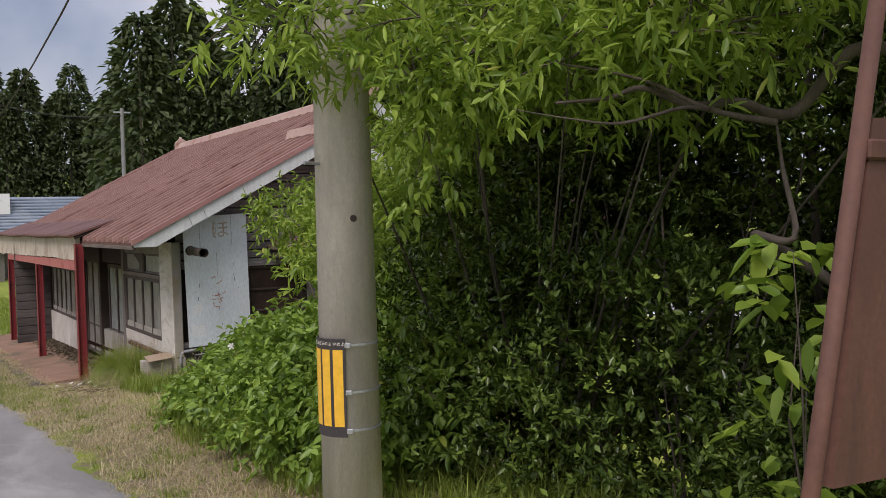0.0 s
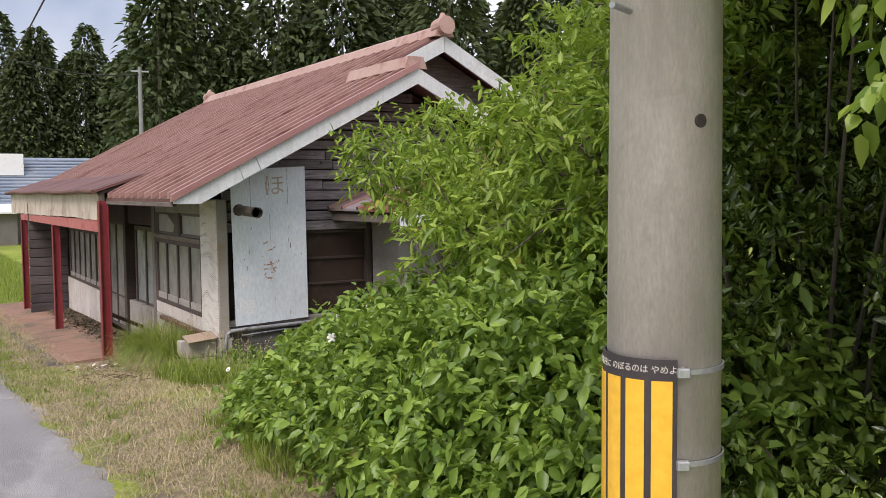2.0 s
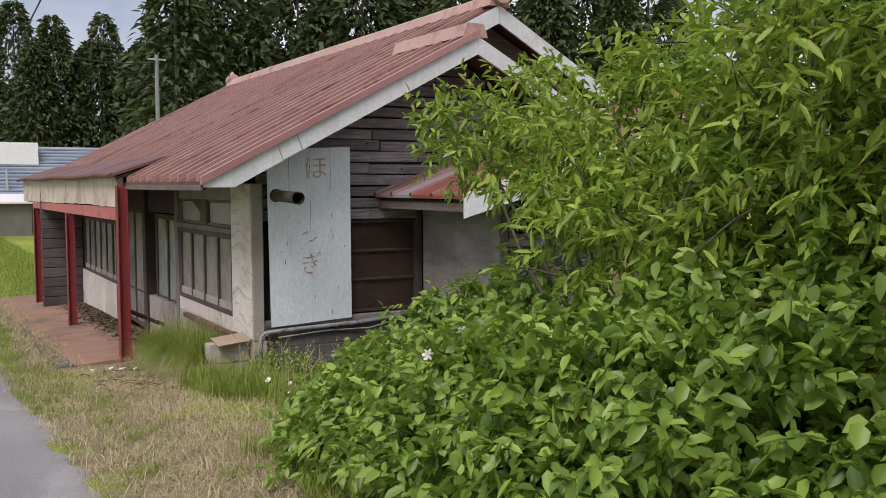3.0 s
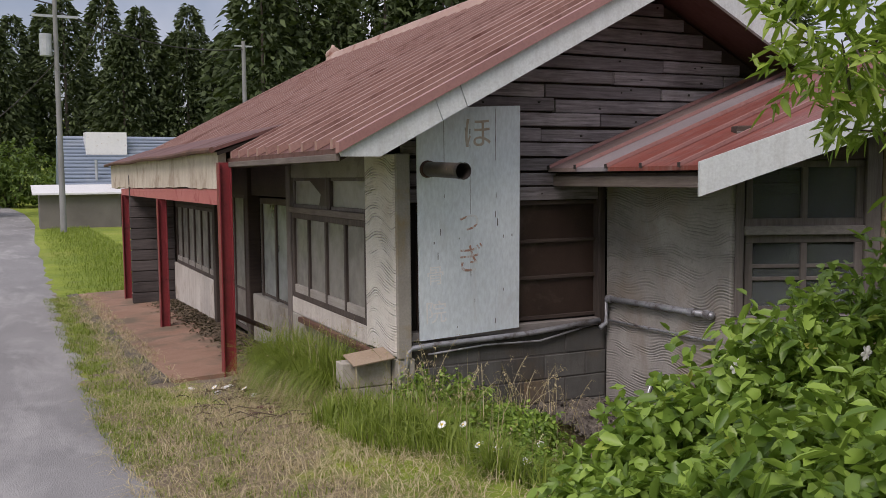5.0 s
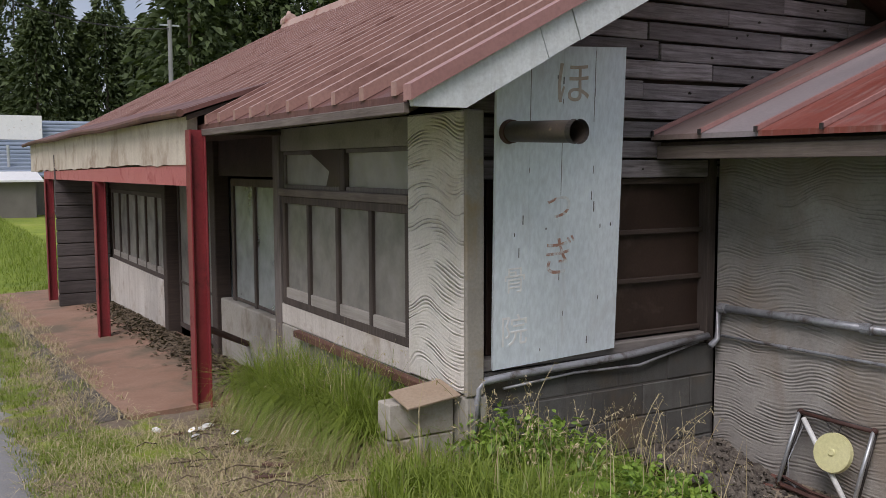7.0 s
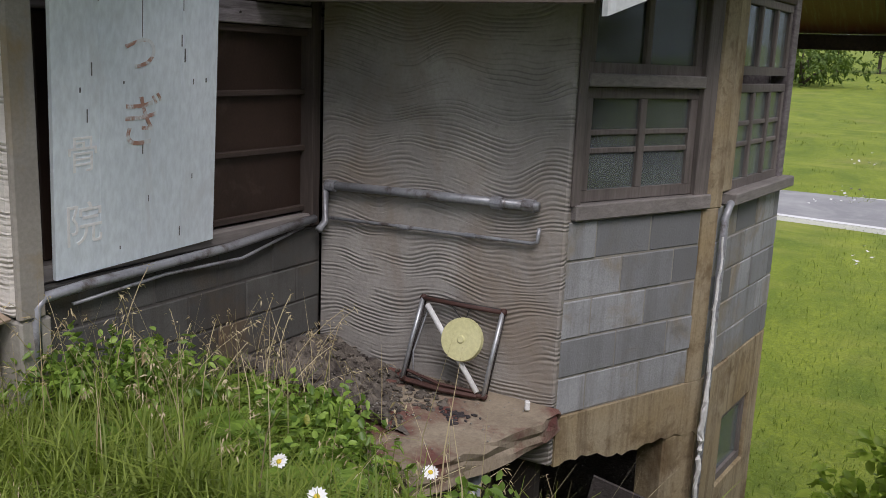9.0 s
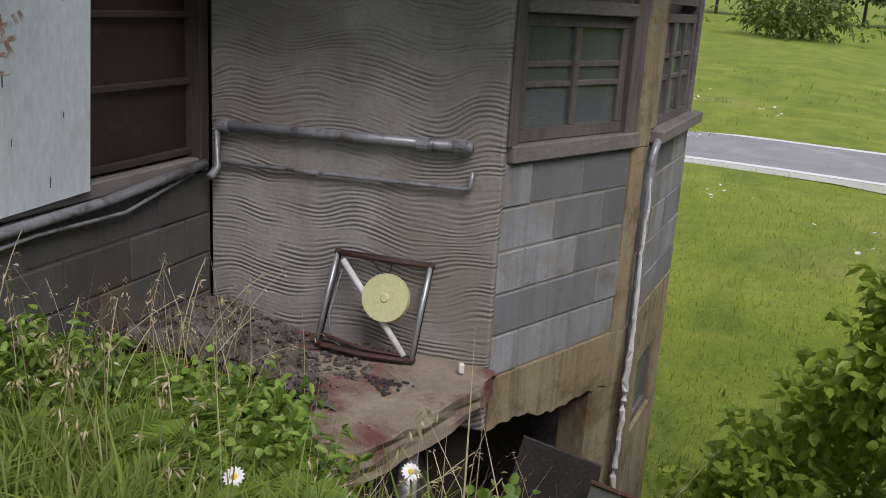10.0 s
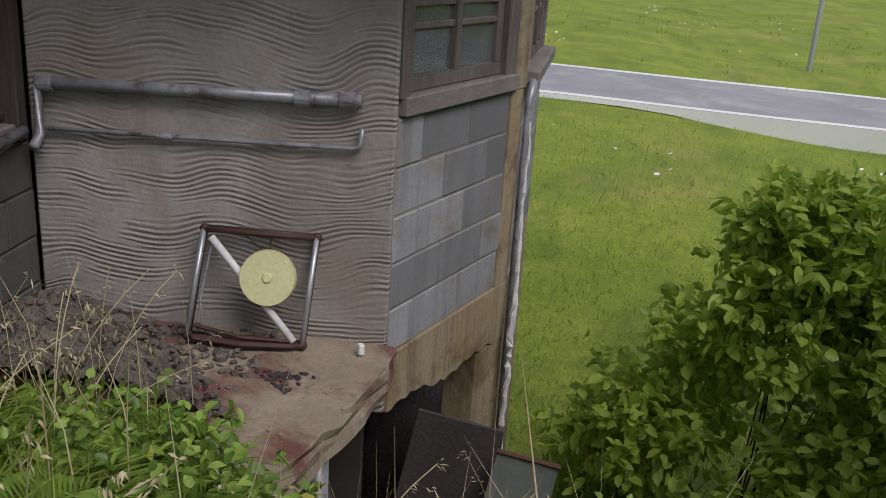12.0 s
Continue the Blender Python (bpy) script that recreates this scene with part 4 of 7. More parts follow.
for zz in (0.15, 0.48, 0.78):
    part("panel_rail", box(4.5, GY + 0.02, zz, 5.32, GY + 0.055, zz + 0.03, bevel=0.004), M_DARK_WOOD, house)
part("panel_rail", box(4.4, GY + 0.01, 1.09, 5.33, GY + 0.06, 1.128, bevel=0.004), M_DARK_WOOD, house)
part("sill_beam", box(FX + 0.1, GY - 0.02, 0.065, 5.34, GY + 0.1, 0.135, bevel=0.008), M_WOOD_X, house)


def block_course_wall(name, o, along, length, z_top, courses, parent, first=0.0, joint=None, h=0.2, w=0.4, material=M_BLOCK):
    """A wall of hollow concrete blocks: a mortar core and one object per block, in running bond."""
    o, a = Vector(o), Vector(along).normalized()
    nrm = Vector((a.y, -a.x, 0))
    m = Matrix(((a.x, -nrm.x, 0, o.x), (a.y, -nrm.y, 0, o.y), (0, 0, 1, 0), (0, 0, 0, 1)))
    core = part(name, obox(m @ Matrix.Translation((length / 2, 0.066, z_top - courses * h)), length, 0.12, courses * h), joint or M_MORTAR, parent)
    for c in range(courses):
        x = -(0.2 if (c + first) % 2 else 0.0)
        while x < length - 0.01:
            x0, x1 = max(x, 0) + 0.005, min(x + w, length) - 0.005
            if x1 - x0 > 0.03:
                part("block", obox(m @ Matrix.Translation(((x0 + x1) / 2, 0.05 + rng.uniform(-0.003, 0.003), z_top - (c + 1) * h + 0.005)), x1 - x0, 0.1, h - 0.01, 0.005), material, core)
            x += w
    return core


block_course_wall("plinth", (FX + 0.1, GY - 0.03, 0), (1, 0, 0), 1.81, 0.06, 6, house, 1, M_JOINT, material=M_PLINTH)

# side and back walls that close the house
part("house_back", box(10.6, 14.4, -3, 10.75, 24.6, 1.8), M_DARK_WOOD, house)
part("house_far_end", prism([(FX + 0.21, -1.2), (10.6, -1.2), (10.6, 1.8), (RIDGE_X, zm - 0.06), (FX + 0.21, roof_z(FX + 0.21) - 0.06)], 24.5, 24.6, "y"), M_DARK_WOOD, house)
part("main_gable", prism([(8.0, -3.0), (10.6, -3.0), (10.6, 1.8), (RIDGE_X, zm - 0.1), (FRONT_RIDGE_X, zr - 0.1), (8.0, 1.7)], 14.42, 14.5, "y"), M_PLANK, house)
part("wing_side", box(8.1, 12.9, -3, 8.2, 14.42, 1.75), M_PLANK, house)
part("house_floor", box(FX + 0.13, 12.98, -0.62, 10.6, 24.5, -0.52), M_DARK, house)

part("inner_corner_post", box(5.29, GY - 0.035, 0.065, 5.357, GY + 0.1, 1.36, bevel=0.006), M_STILE, house)

# ---- annex ----
annex = thing("annex", (5.4, 12.0, -2.9), "plastered block annex with red iron lean-to roof", "annex")
PA, PB, PC = Vector((5.395, 11.4, 0)), Vector((6.43, 10.94, 0)), Vector((7.75, 10.835, 0))
AS = 0.37


def annex_z(x):
    return 1.385 + AS * (x - 4.8)


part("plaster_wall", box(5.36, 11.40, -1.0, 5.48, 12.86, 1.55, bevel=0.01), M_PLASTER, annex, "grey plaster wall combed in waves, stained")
ab = (PB - PA)
LAB = ab.length
block_course_wall("block_wall", PA, ab, LAB, 0.258, 5, annex, 1)
bc = (PC - PB)
block_course_wall("block_wall", PB, bc, bc.length, 0.258, 5, annex, 0)


def on_wall(p, d, u0, u1, z0, z1, depth, out=0.0, bevel=0.006):
    """A box on an annex wall: from u0 to u1 along it, proud by out."""
    d = d.normalized()
    nrm = Vector((d.y, -d.x, 0))
    m = Matrix(((d.x, -nrm.x, 0, p.x), (d.y, -nrm.y, 0, p.y), (0, 0, 1, 0), (0, 0, 0, 1)))
    return obox(m @ Matrix.Translation(((u0 + u1) / 2, depth / 2 - out, z0)), u1 - u0, depth, z1 - z0, bevel)


lj = np.random.default_rng(33)
lu = np.linspace(0, LAB, 30)
low_edge = -1.01 - 0.05 * lu / LAB + 0.03 * np.sin(lu * 9) * np.exp(-lu) + lj.normal(0, 0.008, 30)
lint = prism([(0, -0.745), (LAB, -0.745)] + [(float(u_), float(z_)) for u_, z_ in zip(lu[::-1], low_edge[::-1])], -0.012, 0.15, "y")
dn_ = ab.normalized()
lint.transform(Matrix(((dn_.x, -dn_.y, 0, PA.x), (dn_.y, dn_.x, 0, PA.y), (0, 0, 1, 0), (0, 0, 0, 1))))
part("lintel", lint, M_YELLOW_CONCRETE, annex, "yellow-stained concrete lintel, lower edge broken")
part("corner_mortar", on_wall(PA, ab, LAB - 0.13, LAB + 0.004, -0.744, 0.257, 0.05, 0.007, 0.004), M_YELLOW_CONCRETE, annex, "yellow-stained mortar down the block corner")
part("sill_beam", on_wall(PA, ab, 0.02, LAB - 0.1, 0.262, 0.34, 0.16, 0.03), M_WOOD_X, annex, "grey weathered timber sill")
part("corner_pillar", on_wall(PA, ab, LAB - 0.27, LAB, -3.1, -1.045, 0.2, 0.006, 0.012), M_YELLOW_CONCRETE, annex, "yellow-stained concrete pillar")
part("corner_pillar", on_wall(PA, ab, LAB - 0.1, LAB + 0.03, 0.25, 1.6, 0.14, 0.01, 0.012), M_YELLOW_CONCRETE, annex, "yellow-stained concrete pillar")
part("window_post", on_wall(PA, ab, 0.0, 0.06, 0.33, 1.62, 0.14, 0.015), M_WOOD_Z, annex)
part("window_post", on_wall(PA, ab, LAB - 0.22, LAB - 0.11, 0.33, 1.62, 0.14, 0.01), M_WOOD_Z, annex)
o = PA + ab.normalized() * 0.07 + Vector((0.03, 0.04, 0))
sash_window("window", (o.x, o.y, 0), ab, 0.345, 0.9, LAB - 0.3, 2, annex, M_WOOD_Z, M_GLASS_BLUE, 0.05, 0.055, (0.42, 0.58), "timber sash window with small dusty panes")
part("window_rail", on_wall(PA, ab, 0.06, LAB - 0.22, 0.902, 0.965, 0.12, 0.02), M_WOOD_X, annex)
sash_window("transom_window", (o.x, o.y, 0), ab, 0.966, 1.42, LAB - 0.3, 2, annex, M_WOOD_Z, M_GLASS_BLUE, 0.05, 0.05, label="upper window lights with dusty glass")
part("window_head", on_wall(PA, ab, 0.0, LAB, 1.42, 1.66, 0.12, 0.0), M_DARK_WOOD, annex)
LBC = bc.length
part("pillar_side", on_wall(PB, bc, 0.0, 0.5, -3.1, -0.745, 0.16, 0.008), M_YELLOW_CONCRETE, annex)
part("lower_wall", on_wall(PB, bc, 1.12, LBC, -3.1, -0.745, 0.14, 0.0), M_YELLOW_CONCRETE, annex)
part("lower_wall", on_wall(PB, bc, 0.501, 1.119, -1.14, -0.745, 0.14, 0.0), M_YELLOW_CONCRETE, annex)
part("lower_wall", on_wall(PB, bc, 0.501, 1.119, -3.1, -1.62, 0.14, 0.0), M_YELLOW_CONCRETE, annex)
o = PB + bc.normalized() * 0.502 + Vector((0, 0.05, 0))
sash_window("basement_window", (o.x, o.y, 0), bc, -1.62, -1.14, 0.616, 1, annex, M_WOOD_Z, M_GLASS_BLUE, 0.05, 0.05, label="small dark basement window")
o = PB + bc.normalized() * 0.22 + Vector((0, 0.04, 0))
sash_window("window", (o.x, o.y, 0), bc, 0.33, 0.93, 0.98, 3, annex, M_WOOD_Z, M_GLASS_BLUE, 0.05, 0.05, (0.4, 0.6), "timber side window with small panes")
sash_window("transom_window", (o.x, o.y, 0), bc, 0.98, 1.42, 0.98, 3, annex, M_WOOD_Z, M_GLASS_BLUE, 0.05, 0.05, label="upper window lights with dusty glass")
part("side_sill", on_wall(PB, bc, 0.1, LBC + 0.04, 0.262, 0.33, 0.2, 0.07), M_WOOD_X, annex)
part("corner_pillar", on_wall(PB, bc, 0.0, 0.2, 0.335, 1.6, 0.14, 0.008, 0.01), M_YELLOW_CONCRETE, annex, "yellow-stained concrete pillar")
part("side_wall_upper", on_wall(PB, bc, 1.21, LBC, 0.262, 1.7, 0.12, 0.0), M_PLANK, annex)
part("side_head", on_wall(PB, bc, 0.0, 1.2, 1.42, 1.7, 0.12, 0.0), M_DARK_WOOD, annex)
part("annex_end", box(7.62, 10.96, -3.1, 7.74, 12.85, 1.75), M_PLANK, annex)
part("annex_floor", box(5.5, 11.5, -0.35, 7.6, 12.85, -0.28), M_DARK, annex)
# unseen closures of the void, near-black so its shade is in the colour
part("basement_shade_back", box(5.5, 12.6, -3.1, 7.6, 12.7, -0.36), M_DARK, annex)
part("basement_shade_side", box(5.42, 11.5, -3.1, 5.49, 12.6, -1.001), M_DARK, annex)
# Soil sheet added over the ground so that the void looks shaded.
fbm = bmesh.new()
gv_ = [[fbm.verts.new((x_, y_, ground_z(x_, y_) + 0.03)) for y_ in np.linspace(max(11.02, 11.46 - 0.46 * max(0.0, x_ - 5.38)), 12.58, 9)] for x_ in np.linspace(4.7, 7.6, 16)]
for i in range(15):
    for k in range(8):
        fbm.faces.new((gv_[i][k], gv_[i + 1][k], gv_[i + 1][k + 1], gv_[i][k + 1]))
part("added_dark_floor", fbm, M_SOIL, annex, "added soil sheet darkening the void under the annex")
ARX = 7.4
part("annex_roof", slope_sheet(4.8, 1.385, ARX, annex_z(ARX), 11.08, 12.07, 0.03), M_ROOF_RED, annex, "red iron roof sheet")
part("annex_roof", slope_sheet(4.8, 1.385, ARX, annex_z(ARX), 12.072, 12.472, 0.03), M_ROOF_BLUE, annex, "bleached grey-blue iron roof sheet")
part("annex_roof", slope_sheet(4.8, 1.385, ARX, annex_z(ARX), 12.474, GY - 0.02, 0.03), M_ROOF_PALE, annex, "faded grey-brown iron roof sheet")
part("annex_roof_rear", slope_sheet(ARX + 0.002, annex_z(ARX), 9.7, 1.36, 10.42, GY - 0.02, 0.03), M_ROOF_RED, annex)
part("rear_eave_board", box(9.66, 10.44, 1.2, 9.7, GY - 0.05, 1.325), M_DARK_WOOD, annex)
part("rear_barge", prism([(ARX, annex_z(ARX) - 0.03), (9.66, 1.34), (9.66, 1.2), (ARX, annex_z(ARX) - 0.2)], 10.42, 10.45, "y"), M_DARK_WOOD, annex)
for y in (11.268, 11.668, 12.073, 12.473, 12.85):
    b = prism([(4.79, annex_z(4.79) + 0.003), (ARX, annex_z(ARX) + 0.003), (ARX, annex_z(ARX) + 0.035), (4.79, annex_z(4.79) + 0.03)], y - 0.009, y + 0.009, "y")
    part("roof_seam", b, M_FLASHING, annex)
    part("seam_end", box(4.778, y - 0.009, 1.376, 4.789, y + 0.009, 1.408), M_DARK_METAL, annex)
# oblique gable edge of the annex roof
tri = [(4.8, 11.079), (ARX, 11.079), (ARX, 10.3), (6.45, 10.38)]
tb = bmesh.new()
top = [tb.verts.new((x, y, annex_z(x))) for x, y in tri]
bot = [tb.verts.new((x, y, annex_z(x) - 0.03)) for x, y in tri]
tb.faces.new(top)
tb.faces.new(bot[::-1])
for i in range(4):
    tb.faces.new((top[i], bot[i], bot[(i + 1) % 4], top[(i + 1) % 4]))
bmesh.ops.recalc_face_normals(tb, faces=tb.faces)
part("annex_roof_corner", tb, M_ROOF_RED, annex)
bb = bmesh.new()
e0, e1 = Vector((4.78, 11.08, 0)), Vector((6.46, 10.37, 0))
q = (e1 - e0).normalized()
side = Vector((q.y, -q.x, 0)) * 0.03
vs = []
for p_, zz in ((e0, annex_z(4.78) + 0.03), (e1, annex_z(6.46) + 0.03), (e1, annex_z(6.46) - 0.2), (e0, annex_z(4.78) - 0.19)):
    vs.append((bb.verts.new((p_.x, p_.y, zz)), bb.verts.new((p_.x + side.x, p_.y + side.y, zz))))
bb.faces.new([v[0] for v in vs])
bb.faces.new([v[1] for v in vs][::-1])
for i in range(4):
    bb.faces.new((vs[i][0], vs[i][1], vs[(i + 1) % 4][1], vs[(i + 1) % 4][0]))
bmesh.ops.recalc_face_normals(bb, faces=bb.faces)
part("barge_board", bb, M_BARGE, annex, "pale grey painted barge board")
part("eave_board", box(4.84, 11.14, 1.24, 4.87, GY - 0.03, 1.32, bevel=0.004), M_WOOD_Y, annex, "peeling pale eave board")
part("soffit", prism([(4.87, 1.34), (5.5, 1.34 + 0.63 * AS), (5.5, 1.32 + 0.63 * AS), (4.87, 1.32)], 11.12, GY - 0.03, "y"), M_DARK_WOOD, annex)

# pipes on the plaster wall and along the plinth
def pipe(pts, r, label, brackets=()):
    t_ = thing("conduit_pipe", pts[0], label, "pipe")
    part("pipe", tube(pts, r, 10), M_PVC, t_, smooth=True)
    for p_ in brackets:
        part("coupling", rod(Vector(p_) - Vector((0, 0.03, 0)), Vector(p_) + Vector((0, 0.03, 0)), r * 1.35, None, 12), M_PVC, t_)
    return t_


pipe([(5.325, 12.80, 0.30), (5.325, 12.2, 0.315), (5.325, 11.53, 0.325)], 0.024, "grey plastic conduit along the plaster wall", [(5.325, 12.76, 0.3), (5.325, 11.58, 0.325), (5.325, 11.75, 0.32)])
pipe([(5.335, 12.78, 0.12), (5.335, 12.2, 0.13), (5.335, 11.56, 0.14), (5.335, 11.53, 0.15), (5.335, 11.525, 0.22)], 0.0095, "thin grey conduit with elbow on the plaster wall", [(5.335, 12.3, 0.127), (5.335, 11.9, 0.135)])
pipe([(5.32, 12.79, 0.3), (5.32, 12.8, 0.1), (5.25, 12.79, 0.06)], 0.02, "grey conduit turning down into the corner")
pipe([(5.28, 12.84, 0.115), (4.6, 12.84, 0.06), (3.75, 12.83, 0.04), (3.55, 12.82, 0.03), (3.51, 12.815, 0.0), (3.51, 12.815, -0.35)], 0.022, "grey conduit laid along the block plinth")
pipe([(5.2, 12.85, 0.08), (4.7, 12.84, -0.01), (4.2, 12.845, 0.0), (3.7, 12.84, -0.03)], 0.008, "thin sagging cable along the block plinth")
dp = ab.normalized()
px_, py_ = PB.x + 0.02, PB.y - 0.06
pipe([(px_ + 0.5, py_ + 0.03, 0.31), (px_ + 0.06, py_ + 0.01, 0.27), (px_ + 0.02, py_ + 0.02, 0.2), (px_ + 0.01, py_ + 0.02, -0.5), (px_ - 0.02, py_ + 0.02, -1.2), (px_ - 0.02, py_ + 0.02, -2.9)], 0.022, "grey downpipe at the annex corner", [])

lag = thing("pipe_lagging", (px_ - 0.06, py_ - 0.0, -1.0), "ragged white lagging strip beside the downpipe", "pipe lagging")
lagr = np.random.default_rng(12)
part("strip", tube([(px_ - 0.045 - 0.05 * max(0.0, min(1.0, (0.1 - z_) / 1.2)) + lagr.normal(0, 0.004), py_ + 0.005 + lagr.normal(0, 0.004), z_) for z_ in np.linspace(0.1, -2.2, 40)], [0.006 + 0.012 * min(1.0, k_ / 18) * lagr.uniform(0.6, 1.2) for k_ in range(40)], 6), M_WHITE, lag)

# concrete slab at the annex foot
sb = prism([(5.36, 11.36), (5.12, 11.36), (4.72, 11.46), (4.30, 11.58), (4.42, 11.85), (4.66, 12.02), (4.75, 12.35), (4.8, 12.82), (5.36, 12.82)], -0.79, -0.67, "z")
bmesh.ops.subdivide_edges(sb, edges=list(sb.edges), cuts=3, use_grid_fill=True)
for v in sb.verts:
    v.co += Vector((rng.uniform(-0.012, 0.012), rng.uniform(-0.012, 0.012), rng.uniform(-0.01, 0.01)))
tagged(part("concrete_slab", sb, M_SLAB), "broken stained concrete slab at the annex foot", "slab", kind="structure")

rub = np.random.default_rng(91)
hp = 26
hb = bmesh.new()
grid_v = [[hb.verts.new((4.62 + 0.72 * i / hp, 11.78 + 1.06 * k / hp, -0.672 + max(0, 0.15 * step(k / hp - 0.55 * i / hp, -0.1, 0.5) - 0.03 + rub.uniform(-0.022, 0.034) + 0.03 * math.sin(i * 1.3) * math.sin(k * 0.9)))) for k in range(hp + 1)] for i in range(hp + 1)]
for i in range(hp):
    for k in range(hp):
        hb.faces.new((grid_v[i][k], grid_v[i + 1][k], grid_v[i + 1][k + 1], grid_v[i][k + 1]))
tagged(part("soil_heap", hb, M_SOIL), "heap of grey rubbly soil on the slab", "soil", kind="stuff")
cb = bmesh.new()
for _ in range(190):
    x_, y_ = rub.uniform(4.45, 5.34), rub.uniform(11.45, 12.8)
    if y_ < 11.9 and x_ < 4.5:
        continue
    s_ = rub.uniform(0.002, 0.006)
    bmesh.ops.create_icosphere(cb, subdivisions=1, radius=s_, matrix=Matrix.Translation((x_, y_, -0.655 + 0.12 * float(step((y_ - 11.78) / 1.06 - 0.55 * (x_ - 4.62) / 0.72, -0.1, 0.5)))) @ Matrix.Diagonal((1, rub.uniform(0.6, 1.2), 0.7, 1)))
tagged(part("rubble", cb, M_MORTAR), "small stones and mortar crumbs on the slab", "rubble", kind="stuff")
clods = bmesh.new()
for _ in range(520):
    x_, y_ = rub.uniform(4.55, 5.34), 12.8 - 0.95 * rub.uniform(0, 1) ** 1.3
    rise_ = 0.12 * float(step((y_ - 11.78) / 1.06 - 0.55 * (x_ - 4.62) / 0.72, -0.1, 0.5))
    bmesh.ops.create_icosphere(clods, subdivisions=1, radius=rub.uniform(0.005, 0.019), matrix=Matrix.Translation((x_, y_, -0.66 + rise_)) @ Matrix.Rotation(rub.uniform(0, 6), 4, "Z") @ Matrix.Diagonal((1.2, rub.uniform(0.6, 1.1), rub.uniform(0.4, 0.8), 1)))
for v in clods.verts:
    v.co += Vector((rub.normal(0, 0.003), rub.normal(0, 0.003), rub.normal(0, 0.003)))
tagged(part("soil_clods", clods, M_SOIL), "grey-brown clods of rubbly soil along the wall foot", "soil", kind="stuff")
kb = bmesh.new()
for _ in range(34):
    x_, y_ = 4.95 + rub.normal(0, 0.04), 11.72 + rub.normal(0, 0.05)
    bmesh.ops.create_icosphere(kb, subdivisions=1, radius=rub.uniform(0.006, 0.018), matrix=Matrix.Translation((x_, y_, -0.66)) @ Matrix.Rotation(rub.uniform(0, 6), 4, "Z") @ Matrix.Diagonal((1.5, 0.8, 0.45, 1)))
tagged(part("charred_bits", kb, M_BLACK), "black charred scraps on the slab", "debris", kind="stuff")
wb = thing("porcelain_scrap", (5.226, 11.482, -0.66), "small white porcelain scrap on the slab edge", "scrap")
part("body", obox(Matrix.Translation((5.226, 11.482, -0.665)) @ Matrix.Rotation(0.5, 4, "Z"), 0.03, 0.025, 0.045, 0.004), M_WHITE, wb)
sp = thing("support_post", (4.82, 11.56, -1.6), "grey pipe post under the slab", "post")
part("shaft", rod((4.82, 11.56, -2.2), (4.82, 11.56, -0.79), 0.045, 0.045, 16), M_PVC, sp, smooth=True)


# rusted heater frame leaning on the plaster wall
hf = thing("heater_frame", (5.18, 11.94, -0.66), "rusted square heater frame with yellowed disc, leaning on the wall", "heater frame")
TL, TR, BR, BL = Vector((5.29, 12.135, -0.22)), Vector((5.325, 11.69, -0.23)), Vector((5.205, 11.715, -0.645)), Vector((5.165, 12.17, -0.63))
for a_, b_, m_ in ((TL, TR, M_RUST_DARK), (TR, BR, M_GALV), (BL, TL, M_GALV), (BL, BR, M_RUST_DARK)):
    part("side_bar", tube([a_, a_.lerp(b_, 0.5) + Vector((-0.006, 0, 0)), b_], 0.012, 8), m_, hf, smooth=True)
    part("inner_bar", tube([a_ + Vector((0.03, 0, 0)), b_ + Vector((0.03, 0, 0))], 0.009, 6), M_DARK_METAL, hf, smooth=True)
for c_ in (TL, TR, BR, BL):
    cbm = bmesh.new()
    bmesh.ops.create_uvsphere(cbm, u_segments=10, v_segments=6, radius=0.02, matrix=Matrix.Translation(c_ + Vector((0.008, 0, 0))))
    part("corner", cbm, M_RUST_DARK, hf, smooth=True)
part("cross_tube", rod(TL + Vector((-0.005, -0.03, -0.03)), BR + Vector((-0.012, 0.03, 0.02)), 0.015, 0.015, 12), M_WHITE, hf, "white enamelled cross tube", smooth=True)
dn = (BL - TL).cross(TR - TL).normalized()
if dn.x > 0:
    dn = -dn
dc = TL.lerp(BR, 0.47) + (TR - TL) * 0.17 + Vector((0, 0, 0.035)) + dn * 0.035
disc = part("disc", rod(dc - dn * 0.012, dc + dn * 0.014, 0.112, 0.108, 36), M_LAMP_DISC, hf, "yellowed round plastic cover")
part("hub", rod(dc + dn * 0.014, dc + dn * 0.022, 0.022, 0.016, 16), M_LAMP_DISC, disc)
for u_ in (0.35, 0.6):
    part("wire", tube([TL.lerp(TR, u_), dc + Vector((0.02, 0, 0.08))], 0.003, 5), M_DARK_METAL, hf)
part("bottom_tray", tube([BL + Vector((-0.01, -0.03, 0.0)), BL.lerp(BR, 0.5) + Vector((-0.035, 0, 0.0)), BR + Vector((-0.01, 0.03, 0))], 0.014, 6), M_RUST_DARK, hf)
part("bent_strip", tube([BL + Vector((-0.0, -0.03, 0.05)), BL.lerp(BR, 0.5) + Vector((-0.03, 0, 0.028)), BR + Vector((-0.01, 0.03, 0.02))], 0.008, 6), M_RUST_DARK, hf)
part("cable", tube([TL + Vector((0.01, -0.03, -0.05)), BL + Vector((0.02, -0.05, 0.15)), BL + Vector((0.01, -0.06, 0.03)), BL + Vector((0, -0.12, 0.01))], 0.004, 5), M_PVC, hf)

# broken sheets under the annex
ds = thing("timber_sheet", (5.75, 11.1, -1.9), "dark grey weathered board leaning under the annex", "board")
part("board", prism([(11.28, -1.15), (10.88, -1.22), (10.93, -1.95), (11.42, -1.9)], 5.70, 5.72, "x"), M_PLANK_DARK, ds)
ms_ = thing("tin_sheet", (5.6, 10.8, -1.7), "bent galvanised tin sheet with rusty edge", "sheet")
